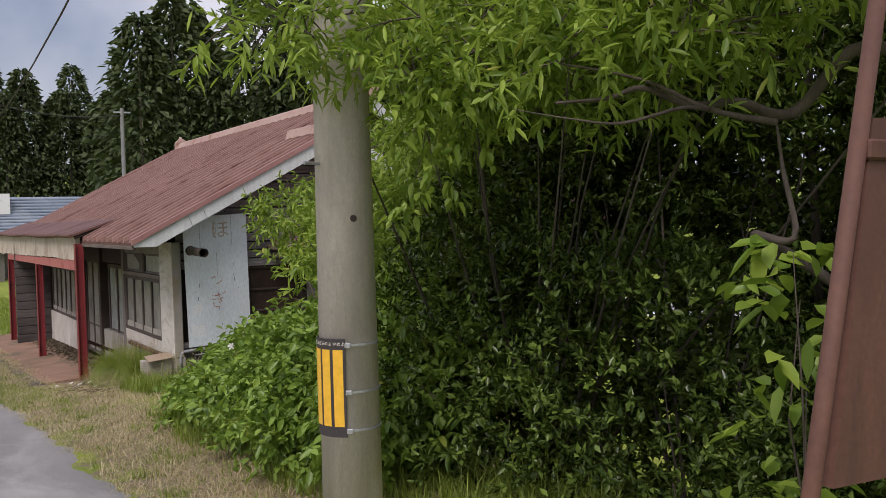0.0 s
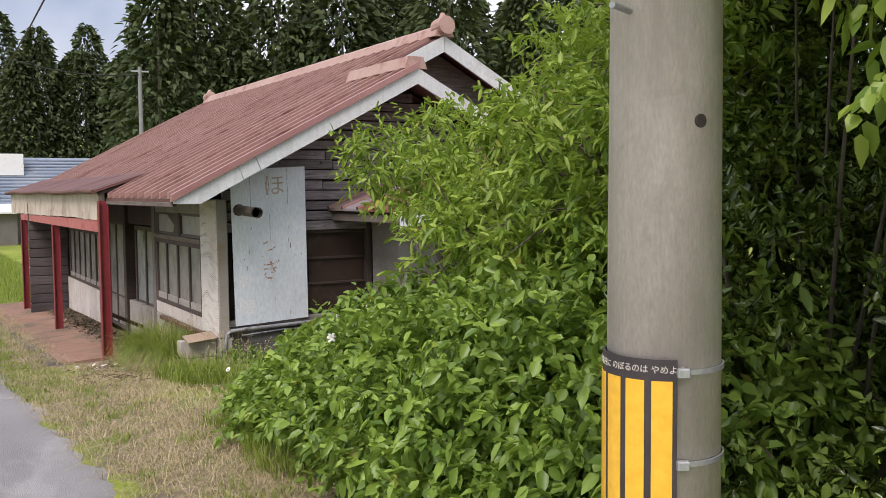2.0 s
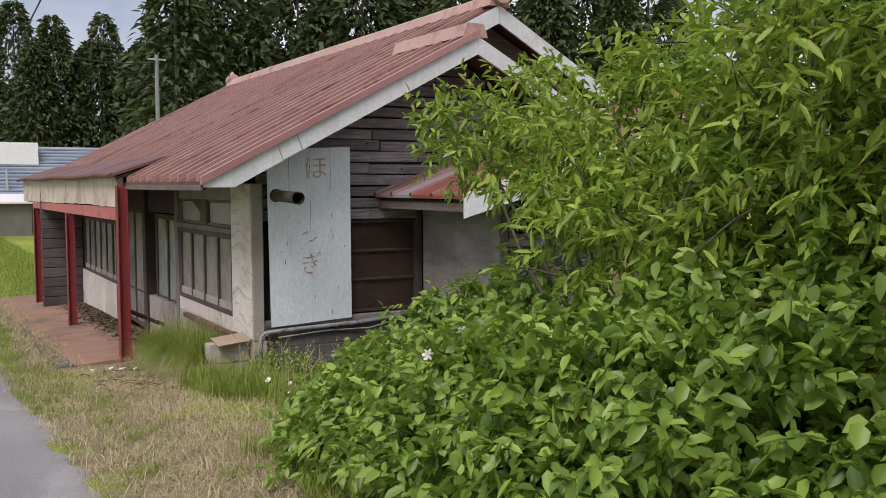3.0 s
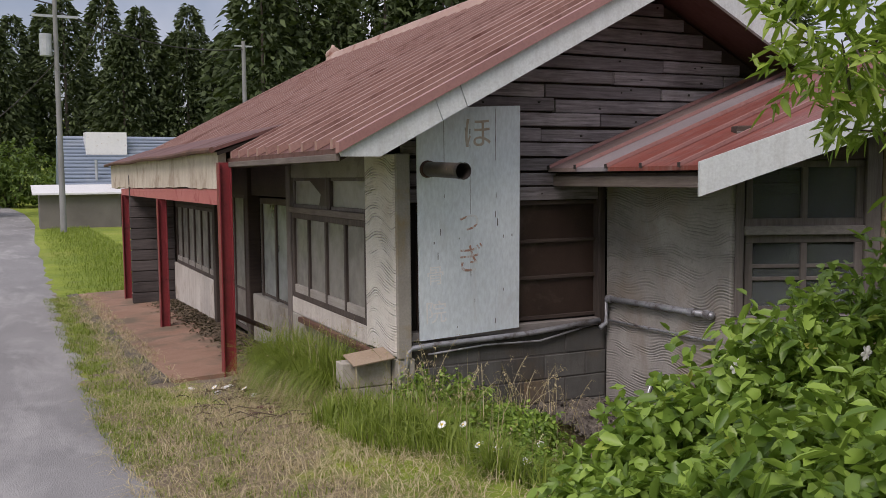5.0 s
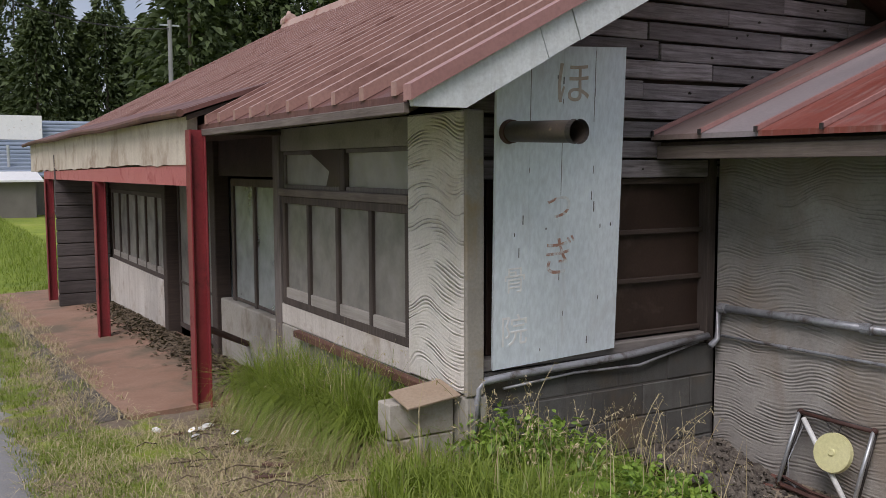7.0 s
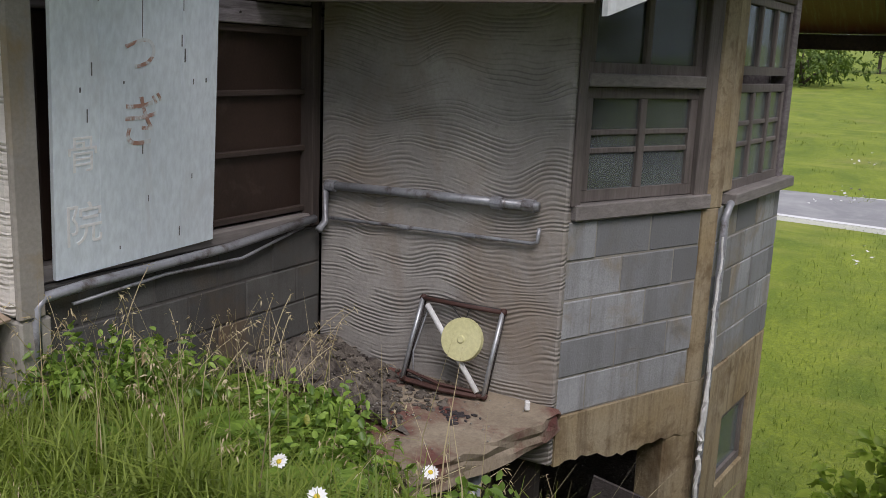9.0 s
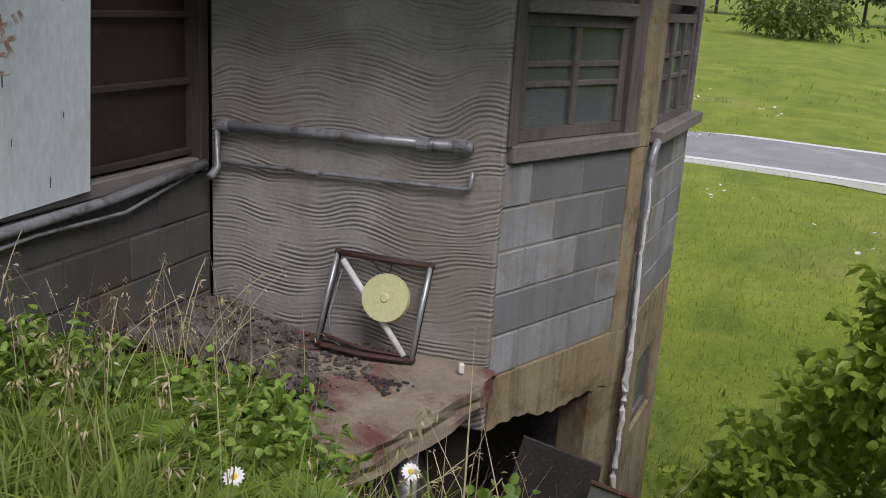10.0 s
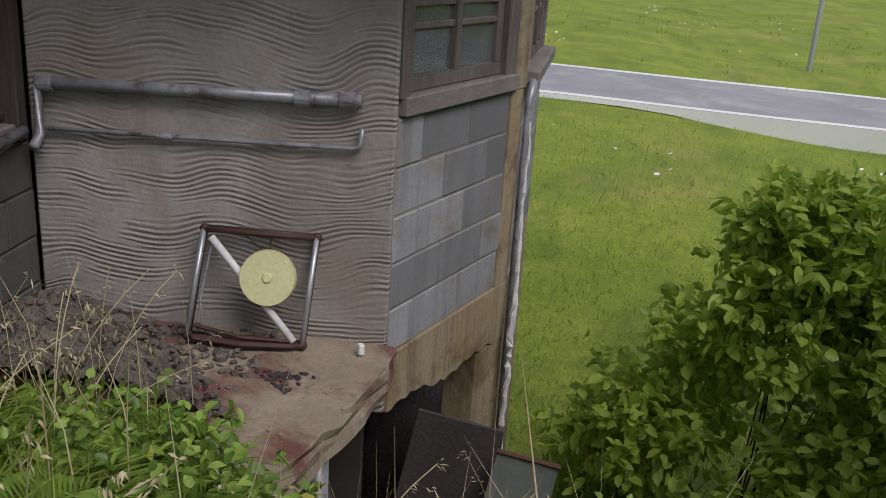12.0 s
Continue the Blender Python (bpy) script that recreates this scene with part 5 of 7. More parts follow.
part("sheet", prism([(10.90, -1.25), (10.62, -1.3), (10.68, -1.75), (10.98, -1.7)], 5.58, 5.588, "x"), M_GALV, ms_)
part("rusty_edge", tube([(5.578, 10.905, -1.245), (5.575, 10.76, -1.268), (5.578, 10.615, -1.297)], 0.012, 6), M_RUST, ms_)

# block stub at the house corner with a loose board on it
st_ = thing("block_stub", (3.25, 12.97, -0.45), "two courses of concrete block beside the corner", "block stub")
for c_ in range(3):
    part("block", box(3.03 - 0.012 * c_, 12.92, -0.05 - 0.2 * (c_ + 1) + 0.004, 3.425, 13.06, -0.05 - 0.2 * c_ - 0.004, bevel=0.006), M_PALE_BLOCK, st_)
lb = thing("loose_board", (3.25, 12.95, -0.02), "loose brown board lying on the block stub", "board")
part("board", obox(Matrix.Translation((3.25, 12.93, -0.028)) @ Matrix.Rotation(radians(16), 4, "X") @ Matrix.Rotation(radians(-3), 4, "Y") @ Matrix.Rotation(0.1, 4, "Z"), 0.34, 0.2, 0.014, 0.003), M_LOOSE, lb)

# ---- sign board ----
sign = thing("sign_board", (4.08, 12.86, 0.095), "tall pale blue-white painted sign board, lettering faded", "sign")
SB = Matrix.Translation((4.075, 12.865, 0.095)) @ Matrix.Rotation(radians(5.4), 4, "X") @ Matrix.Rotation(radians(-2.7), 4, "Y")
for i in range(4):
    part("board", obox(SB @ Matrix.Translation((-0.435 + 0.2175 * (i + 0.5), 0, 0)), 0.2172, 0.022, 1.76, 0.001), M_SIGN, sign)


def letter(txt, u, v, size, material, name="lettering", label=""):
    """A character lying on the sign's face, u across and v up from its foot."""
    cu = bpy.data.curves.new(name, "FONT")
    cu.body, cu.size, cu.align_x, cu.align_y, cu.extrude = txt, size, "CENTER", "CENTER", 0.0008
    tmp = new(name, cu)
    dg = bpy.context.evaluated_depsgraph_get()
    me = bpy.data.meshes.new_from_object(tmp.evaluated_get(dg))
    bpy.data.objects.remove(tmp)
    me.transform(SB @ Matrix.Translation((u, -0.0125, v)) @ Matrix.Rotation(radians(90), 4, "X"))
    me.materials.clear()
    return part(name, me, material, sign, label)


for txt, u, v, s, m_ in (("ほ", 0.06, 1.55, 0.26, M_SIGN_MARK), ("つ", -0.01, 0.88, 0.19, M_SIGN_FAINT), ("ぎ", 0.0, 0.59, 0.24, M_SIGN_FAINT), ("骨", -0.3, 0.49, 0.16, M_SIGN_PALE), ("院", -0.3, 0.2, 0.19, M_SIGN_PALE)):
    letter(txt, u, v, s, m_)
fk = np.random.default_rng(17)
for _ in range(20):
    u_, v_ = fk.uniform(-0.42, 0.42), fk.uniform(0.05, 1.72)
    if fk.uniform() < 0.45:
        u_ = fk.choice([-0.2175, 0.0, 0.2175]) + fk.normal(0, 0.004)
    part("flake", obox(SB @ Matrix.Translation((u_, -0.0117, v_)), fk.uniform(0.003, 0.008), 0.0012, fk.uniform(0.01, 0.07)), M_SIGN_DARK, sign)
for k_, z0_, z1_ in ((-0.2175, 1.3, 1.74), (0.2175, 1.35, 1.74), (0.0, 0.95, 1.25)):
    part("crack", obox(SB @ Matrix.Translation((k_, -0.0118, z0_)), 0.003, 0.0014, z1_ - z0_), M_SIGN_DARK, sign)
# flue pipe through the board
fl = thing("flue_pipe", (3.66, 12.75, 1.38), "short dark rusted stove flue through the sign board", "flue pipe")
part("pipe", rod((3.66, 12.78, 1.385), (3.665, 12.17, 1.365), 0.055, 0.055, 20, caps=False), M_FLUE, fl, smooth=True)
part("rim", rod((3.665, 12.19, 1.366), (3.665, 12.15, 1.364), 0.06, 0.06, 20, caps=False), M_DARK_METAL, fl)
part("collar", rod((3.66, 12.78, 1.385), (3.66, 12.7, 1.383), 0.07, 0.062, 20), M_RUST_DARK, fl)

# ---- utility pole with hazard guard ----
PX, PY = 2.02, 4.60
PZ = float(ground_z(PX, PY))
pole = thing("utility_pole", (PX, PY, PZ), "grey concrete utility pole with black and yellow hazard guard", "utility pole")


def pole_r(z):
    return 0.148 - (z - PZ) / 150


part("shaft", rod((PX, PY, PZ - 0.3), (PX, PY, PZ + 9), pole_r(PZ), pole_r(PZ + 9), 40), M_POLE, pole, smooth=True)


def wrap(r, z0, z1, a0, a1, thick=0.004, steps=24):
    """A sheet bent round the pole between two bearings (degrees from +x)."""
    b = bmesh.new()
    rings = []
    for i in range(steps + 1):
        a = radians(a0 + (a1 - a0) * i / steps)
        c, s = math.cos(a), math.sin(a)
        rings.append([b.verts.new((PX + (r + d) * c, PY + (r + d) * s, zz)) for d, zz in ((0, z0), (thick, z0), (thick, z1), (0, z1))])
    for p_, q_ in zip(rings, rings[1:]):
        for k in range(4):
            b.faces.new((p_[k], p_[(k + 1) % 4], q_[(k + 1) % 4], q_[k]))
    b.faces.new(rings[0])
    b.faces.new(rings[-1][::-1])
    bmesh.ops.recalc_face_normals(b, faces=b.faces)
    return b


GZ1, GZ0 = 1.18, 0.72
guard = part("hazard_guard", wrap(pole_r(1.0) + 0.001, GZ0, GZ1, 104, 238, 0.006), M_BLACK, pole, "black rubber guard with yellow reflective stripes")
for i in range(5):
    a = 115 + i * 25
    part("yellow_stripe", wrap(pole_r(1.0) + 0.0075, GZ0 + 0.05, GZ1 - 0.05, a, a + 18.5, 0.002, 6), M_YELLOW, guard)
for zz in (GZ0 + 0.03, 0.93, GZ1 - 0.03):
    part("steel_band", wrap(pole_r(zz) + 0.001, zz - 0.006, zz + 0.006, -122, 104, 0.004), M_GALV, pole)
    part("band_buckle", obox(Matrix.Translation((PX, PY, zz - 0.012)) @ Matrix.Rotation(radians(243), 4, "Z") @ Matrix.Translation((pole_r(zz) + 0.012, 0, 0)), 0.018, 0.03, 0.024, 0.003), M_GALV, pole)

# The hole's shade is a near-black disc set on the shaft.
part("bolt_hole", rod((PX - 0.02, PY - pole_r(1.74) + 0.01, 1.74), (PX - 0.02, PY - pole_r(1.74) - 0.001, 1.74), 0.016, 0.016, 12), M_DARK, pole, "bolt hole, its shade drawn as a dark disc")
part("side_bolt", rod((PX - pole_r(2.0), PY - 0.02, 2.0), (PX - pole_r(2.0) - 0.09, PY - 0.06, 2.0), 0.008, 0.008, 8), M_GALV, pole)
cu = bpy.data.curves.new("lettering", "FONT")
cu.body, cu.size, cu.align_x, cu.align_y, cu.extrude = "この電柱に のぼるのは やめよう", 0.021, "CENTER", "CENTER", 0.0004
tmp = new("lettering", cu)
tme = bpy.data.meshes.new_from_object(tmp.evaluated_get(bpy.context.evaluated_depsgraph_get()))
bpy.data.objects.remove(tmp)
rr_ = pole_r(1.0) + 0.0078
for v_ in tme.vertices:
    a_ = radians(188) + v_.co.x / rr_
    v_.co = Vector((PX + (rr_ + v_.co.z) * math.cos(a_), PY + (rr_ + v_.co.z) * math.sin(a_), GZ1 - 0.024 + v_.co.y))
tme.materials.clear()
part("lettering", tme, M_PALE_INK, guard, "small pale lettering on the guard")

# ---- rusted steel board and its leaning pipe post by the road ----
rb = thing("rusted_steel_sign", (1.75, 1.65, float(ground_z(1.75, 1.65))), "brown rusted steel board on a leaning pipe post", "sign")
part("post", rod((1.36, 1.72, 0.3), (1.785, 1.70, 2.2), 0.017, 0.017, 14), M_RUST, rb, smooth=True)
part("panel", prism([(1.60, 1.21), (2.6, 1.16), (2.6, 1.95), (1.735, 1.90)], 1.69, 1.715, "y"), M_RUST, rb)
part("bracket", box(1.71, 1.68, 1.82, 1.83, 1.72, 1.86, bevel=0.005), M_RUST, rb)


# ---- plants ----
def crown(rng, centres, radii, n_twigs, per_twig, twig_len, leaf_len, leaf_w, droop, shell=0.45, up=0.2, spread=0.9, fold=0.15, fine=False):
    """Leaves on many short twigs in the outer part of overlapping uneven balls. Returns leaf arrays and the twigs."""
    centres, radii = np.asarray(centres, float), np.asarray(radii, float)
    wts = radii.prod(1) ** (2 / 3)
    pick = rng.choice(len(centres), n_twigs, p=wts / wts.sum())
    d = rng.normal(0, 1, (n_twigs, 3))
    d /= np.linalg.norm(d, axis=1, keepdims=True)
    rad = rng.uniform(shell, 1.0, n_twigs) ** 0.7
    lump = 1 + 0.22 * np.sin(d[:, 0] * 5 + pick) * np.sin(d[:, 1] * 6 + 2 * pick) + 0.12 * np.sin(d[:, 2] * 11 + pick)
    base = centres[pick] + d * radii[pick] * (rad * lump)[:, None]
    way = d * spread + np.array([0, 0, up]) + rng.normal(0, 0.45, (n_twigs, 3))
    way /= np.linalg.norm(way, axis=1, keepdims=True)
    t = np.linspace(0.1, 1, per_twig)
    at = base[:, None, :] + way[:, None, :] * (t * twig_len)[None, :, None] - np.array([0, 0, 1]) * (t ** 2 * twig_len * droop * 0.5)[None, :, None]
    lw = way[:, None, :] * 0.55 + rng.normal(0, 0.75, (n_twigs, per_twig, 3))
    lw[..., 2] -= droop * 0.5
    return leaves(rng, at.reshape(-1, 3), lw.reshape(-1, 3), leaf_len, leaf_w, droop, fold, fine), (base, way * twig_len)


def twig_sticks(rng, base, way, r, count):
    k = rng.choice(len(base), min(count, len(base)), replace=False)
    b = bmesh.new()
    for i in k:
        p0 = Vector(base[i]) - Vector(way[i]) * 0.6
        tube([p0, Vector(base[i]) + Vector((0, 0, 0.01)), Vector(base[i] + way[i])], [r, r * 0.8, r * 0.35], 4, b)
    return b


def limb(rng, foot, tip, r):
    f, tp = Vector(foot), Vector(tip)
    m1 = f.lerp(tp, 0.35) + Vector((rng.uniform(-.15, .15), rng.uniform(-.15, .15), 0.2)) * min(1.0, r * 25)
    m2 = f.lerp(tp, 0.7) + Vector((rng.uniform(-.2, .2), rng.uniform(-.2, .2), 0.12)) * min(1.0, r * 25)
    return tube([f - Vector((0, 0, 0.05)), m1, m2, tp], [r, r * 0.75, r * 0.45, r * 0.15], 7)


def bush(name, label, category, foot, centres, radii, leaf_mat, args, limb_r=0.04, sticks=120, seed=1, group=""):
    rr = np.random.default_rng(seed)
    t_ = thing(name, foot, label, category, group)
    lv, (base, way) = crown(rr, centres, radii, *args)
    part("crown", joined(name + "_crown", [lv]), leaf_mat, t_)
    for c_ in centres[::max(1, len(centres) // 12)]:
        part("limb", limb(rr, foot, c_, limb_r), M_BARK, t_, smooth=True)
    if sticks:
        tagged(part("twig", twig_sticks(rr, base, way, 0.005, sticks), M_BARK, t_), kind="stuff")
    return t_


def gz(x, y):
    return float(ground_z(x, y))


# dark glossy evergreen behind the pole
bush("evergreen_tree", "dense dark glossy-leaved evergreen tree beside the pole", "tree", (3.6, 3.9, gz(3.6, 3.9)),
     [(3.1, 4.6, 0.9), (3.2, 3.7, 0.95), (3.3, 2.9, 0.55), (4.0, 5.0, 2.0), (4.4, 4.1, 2.0), (4.3, 3.6, 2.7), (4.2, 4.8, 3.2), (4.4, 2.8, 2.5), (4.1, 5.4, 2.4), (3.2, 5.3, 1.2)],
     [(0.7, 0.7, 0.85), (0.7, 0.7, 0.75), (0.5, 0.6, 0.5), (0.7, 0.6, 0.8), (0.6, 0.7, 0.7), (0.9, 1.0, 0.7), (1.0, 1.0, 0.9), (0.8, 0.9, 0.8), (0.6, 0.6, 0.7), (0.6, 0.5, 0.7)],
     M_LEAF_DARK, (7200, 12, 0.085, 0.05, 0.025, 0.0, 0.6, 0.7, 1.0, 0.25), 0.012, 60, 21)
# the last five crowns are unseen canopy, added overhead to shade the hedge
bush("evergreen_tree", "tall evergreen tree deep in the hedge, unseen top added as shade canopy", "tree", (5.4, 4.2, gz(5.4, 4.2)),
     [(4.3, 3.2, 0.1), (4.4, 4.4, 0.2), (4.6, 2.2, 0.2), (5.0, 3.4, 0.5), (5.3, 2.4, 1.3), (5.6, 4.4, 2.2), (5.2, 3.2, 3.4), (5.8, 5.6, 3.2), (4.9, 1.7, 2.9), (4.8, 5.4, 1.2), (5.0, 6.3, 2.2), (4.6, 1.3, 1.2), (4.6, 2.4, 4.3), (5.4, 4.2, 4.7), (4.5, 4.7, 4.5), (5.6, 2.2, 4.5), (4.0, 3.4, 4.2)],
     [(0.7, 0.8, 0.9), (0.7, 0.8, 0.9), (0.7, 0.8, 0.9), (1.0, 1.1, 1.3), (1.0, 1.1, 1.2), (1.1, 1.2, 1.4), (1.2, 1.3, 1.0), (1.1, 1.2, 1.3), (0.9, 1.0, 1.0), (0.9, 1.1, 1.2), (0.9, 1.0, 1.2), (0.8, 0.8, 1.0), (1.1, 1.2, 0.6), (1.2, 1.3, 0.6), (1.0, 1.1, 0.6), (1.1, 1.2, 0.6), (0.9, 1.2, 0.5)],
     M_LEAF_DARK, (5600, 10, 0.18, 0.12, 0.05, 0.1, 0.4, 0.4, 1.0), 0.045, 0, 24)
bush("evergreen_tree", "dark evergreen tree at the back of the hedge", "tree", (7.0, 3.2, gz(7.0, 3.2)),
     [(6.8, 1.2, -0.3), (6.9, 2.6, 0.2), (6.9, 4.2, 0.3), (6.8, 5.6, 0.2), (7.0, 1.8, 1.6), (7.0, 3.4, 1.9), (7.0, 5.0, 1.8), (7.0, 2.6, 3.2), (7.0, 4.4, 3.4), (6.6, 0.3, 1.2), (6.8, 6.6, 1.4), (6.4, 0.4, 2.6)],
     [(0.8, 1.0, 1.1)] * 12, M_LEAF_DARK, (1900, 9, 0.25, 0.2, 0.09, 0.1, 0.3, 0.3, 1.0), 0.05, 0, 26)
# light narrow-leaved tree over the road
bush("peach_tree", "light green narrow-leaved tree overhanging the verge", "tree", (3.9, 5.6, gz(3.9, 5.6)),
     [(2.7, 4.6, 2.6), (2.35, 4.0, 2.55), (3.0, 5.0, 2.75), (2.8, 3.4, 2.7), (3.5, 4.5, 3.2), (2.8, 2.6, 2.75), (1.75, 4.4, 2.62), (3.1, 1.9, 2.75), (2.35, 3.97, 2.3), (2.5, 3.7, 2.33), (2.66, 3.5, 2.3), (2.85, 3.3, 2.28), (2.3, 3.24, 2.36), (2.45, 2.8, 2.45), (2.1, 4.1, 2.42), (2.9, 3.0, 2.35)],
     [(0.6, 0.6, 0.3), (0.5, 0.5, 0.22), (0.7, 0.7, 0.4), (0.6, 0.7, 0.3), (0.9, 0.9, 0.5), (0.7, 0.7, 0.3), (0.45, 0.45, 0.2), (0.7, 0.7, 0.35)] + [(0.34, 0.34, 0.15)] * 8,
     M_LEAF_LIGHT, (1750, 14, 0.2, 0.078, 0.024, 0.2, 0.1, 0.1, 0.9, 0.15, True), 0.013, 300, 22)
bush("peach_tree", "light green narrow-leaved young tree among the shrubs", "tree", (3.9, 7.4, gz(3.9, 7.4)),
     [(3.3, 7.2, 1.35), (3.6, 7.6, 1.7), (3.4, 6.5, 1.6), (3.9, 6.9, 2.2), (3.9, 7.9, 1.5), (3.8, 6.1, 2.3), (3.4, 5.9, 1.7), (4.3, 6.4, 2.9), (3.9, 8.4, 1.55), (3.35, 8.6, 1.72), (3.75, 8.8, 1.55), (3.8, 8.7, 1.95), (3.35, 8.75, 1.85)],
     [(0.5, 0.55, 0.45), (0.5, 0.5, 0.4), (0.6, 0.6, 0.6), (0.55, 0.6, 0.5), (0.5, 0.5, 0.35), (0.6, 0.6, 0.6), (0.6, 0.6, 0.7), (0.7, 0.7, 0.6), (0.35, 0.4, 0.25), (0.22, 0.22, 0.16), (0.3, 0.25, 0.16), (0.3, 0.3, 0.25), (0.25, 0.2, 0.16)],
     M_LEAF_LIGHT, (2600, 13, 0.2, 0.078, 0.025, 0.22, 0.15, 0.25, 0.9, 0.15, True), 0.022, 300, 23)
bush("hedge_tree", "mid-green broad-leaved tree in the hedge", "tree", (4.4, 6.6, gz(4.4, 6.6)),
     [(4.4, 6.6, 1.4), (4.5, 7.4, 0.9), (4.2, 5.9, 0.9), (4.9, 6.8, 2.4)], [(0.8, 0.8, 0.9), (0.7, 0.7, 0.8), (0.8, 0.8, 0.9), (0.8, 0.8, 0.9)],
     M_LEAF_MID, (1300, 10, 0.2, 0.09, 0.05, 0.3, 0.3, 0.3, 1.0, 0.15, True), 0.03, 100, 25)
# bare limbs of the overhanging tree
def flowing(points, cuts=5):
    """A smooth line through points."""
    p = [Vector(q) for q in points]
    p = [p[0] * 2 - p[1]] + p + [p[-1] * 2 - p[-2]]
    line = []
    for a, b, c, d in zip(p, p[1:], p[2:], p[3:]):
        for k in range(cuts):
            t = k / cuts
            line.append(0.5 * (2 * b + (c - a) * t + (2 * a - 5 * b + 4 * c - d) * t * t + (3 * b - a - 3 * c + d) * t ** 3))
    return line + [p[-2]]


BARE = [
    [(3.9, 2.5, -0.4), (3.85, 2.4, 1.0), (3.5, 2.4, 2.0), (3.07, 2.56, 2.29), (2.96, 2.79, 2.08), (2.77, 2.88, 2.12), (2.66, 3.01, 2.12), (2.48, 3.06, 2.18), (2.39, 3.15, 2.15), (2.19, 3.2, 2.13)],
    [(3.84, 2.4, 0.9), (3.2, 2.9, 1.5), (2.81, 2.85, 1.64), (2.81, 2.68, 1.63), (2.87, 2.77, 1.87), (2.85, 2.78, 2.04)],
    [(2.85, 2.78, 2.04), (2.63, 2.89, 2.09), (2.47, 3.06, 2.21), (2.2, 3.3, 2.3)],
    [(2.63, 2.89, 2.09), (2.5, 2.9, 2.09), (2.3, 2.98, 2.04), (2.18, 3.09, 2.06), (2.0, 3.2, 2.1)],
]
pt = thing("bare_branch", BARE[0][0], "grey-brown crooked bare limbs of the overhanging tree", "branch")
for pts_, r_ in zip(BARE, (0.034, 0.026, 0.014, 0.009)):
    pts_ = flowing(pts_)
    part("limb", tube(pts_, [r_ * (1 - 0.85 * i / (len(pts_) - 1)) for i in range(len(pts_))], 8), M_BARK, pt, smooth=True)
# leafy shrubs with white flowers along the verge
for k, (sx, sy, h, w) in enumerate(((2.7, 8.55, 0.45, 0.35), (2.8, 8.0, 0.7, 0.45), (3.15, 8.6, 0.75, 0.45), (2.75, 7.3, 0.85, 0.5), (3.3, 7.8, 1.0, 0.55), (2.65, 6.6, 0.9, 0.45), (3.2, 6.9, 1.15, 0.6), (2.62, 5.9, 0.95, 0.45), (3.6, 8.4, 0.85, 0.5), (2.75, 5.2, 0.9, 0.45), (3.1, 6.1, 1.3, 0.55), (3.25, 9.0, 1.0, 0.33), (3.7, 9.15, 1.5, 0.4), (2.95, 8.95, 0.55, 0.3), (4.0, 8.95, 1.9, 0.45))):
    g0 = gz(sx, sy)
    sh = bush("verge_shrub", "bright green leafy verge shrub with white blossom", "shrub", (sx, sy, g0), [(sx, sy, g0 + h * 0.5), (sx - 0.15, sy + 0.1, g0 + h * 0.3), (sx + 0.1, sy - 0.15, g0 + h * 0.75)],
         [(w, w, h * 0.5), (w * 0.9, w * 0.9, h * 0.33), (w * 0.6, w * 0.6, h * 0.35)], M_LEAF_SHRUB, (640, 8, 0.16, 0.072, 0.043, 0.3, 0.4, 0.35, 1.0, 0.15, True), 0.014, 0, 30 + k, "verge shrubs")
    if k in (0, 2, 3, 4, 6, 8, 11, 12):
        rr = np.random.default_rng(200 + k)
        for _ in range(4):
            a_, el = rr.uniform(2.4, 5.2), rr.uniform(0.2, 1.0)
            c_ = Vector((sx + w * math.cos(a_) * math.cos(el), sy + w * math.sin(a_) * math.cos(el), g0 + h * 0.5 + h * 0.55 * math.sin(el)))
            fb_ = bmesh.new()
            for q_ in range(6):
                t_ = q_ * 1.047 + rr.uniform(-0.2, 0.2)
                turn_ = Matrix.Rotation(-t_, 4, "Y") @ Matrix.Rotation(rr.uniform(-0.5, 0.5), 4, "X")
                bmesh.ops.create_uvsphere(fb_, u_segments=7, v_segments=4, radius=1.0, matrix=Matrix.Translation(c_ + Vector((0.015 * math.cos(t_), -0.012, 0.015 * math.sin(t_)))) @ turn_ @ Matrix.Diagonal((0.016, 0.003, 0.009, 1)))
            part("blossom", fb_, M_PETAL, sh, "small white blossom")
# climbing vine beside the pole
bush("climbing_vine", "light green broad-leaved vine hanging beside the pole", "vine", (2.3, 4.2, 2.45),
     [(2.05, 4.0, 2.12), (2.12, 3.95, 1.95), (2.04, 4.0, 1.82), (2.17, 3.85, 2.25), (2.25, 3.8, 2.05)], [(0.14, 0.14, 0.12), (0.1, 0.1, 0.1), (0.05, 0.05, 0.08), (0.15, 0.15, 0.1), (0.1, 0.1, 0.1)],
     M_LEAF_LIGHT, (60, 5, 0.09, 0.052, 0.036, 0.5, 0.2, -0.1, 1.0, 0.15, True), 0.004, 0, 45)
# light shoots beside the rusted board
bush("young_shoots", "light green broad-leaved shoots beside the rusted board", "shrub", (2.2, 2.2, gz(2.2, 2.2)),
     [(2.1, 2.13, 1.5), (2.12, 2.13, 1.28), (2.15, 2.15, 0.85), (2.1, 2.15, 1.62)], [(0.12, 0.12, 0.1), (0.14, 0.14, 0.1), (0.25, 0.25, 0.15), (0.1, 0.1, 0.08)],
     M_LEAF_LIGHT, (34, 4, 0.1, 0.085, 0.05, 0.3, 0.2, 0.2, 1.0, 0.15, True), 0.006, 0, 43)
# bush on the bank
br = np.random.default_rng(44)
bt = br.uniform(0, 1, 64) ** 1.25
ba, bw = br.uniform(0, 6.28, 64), 1.5 * (1 - bt) ** 0.95
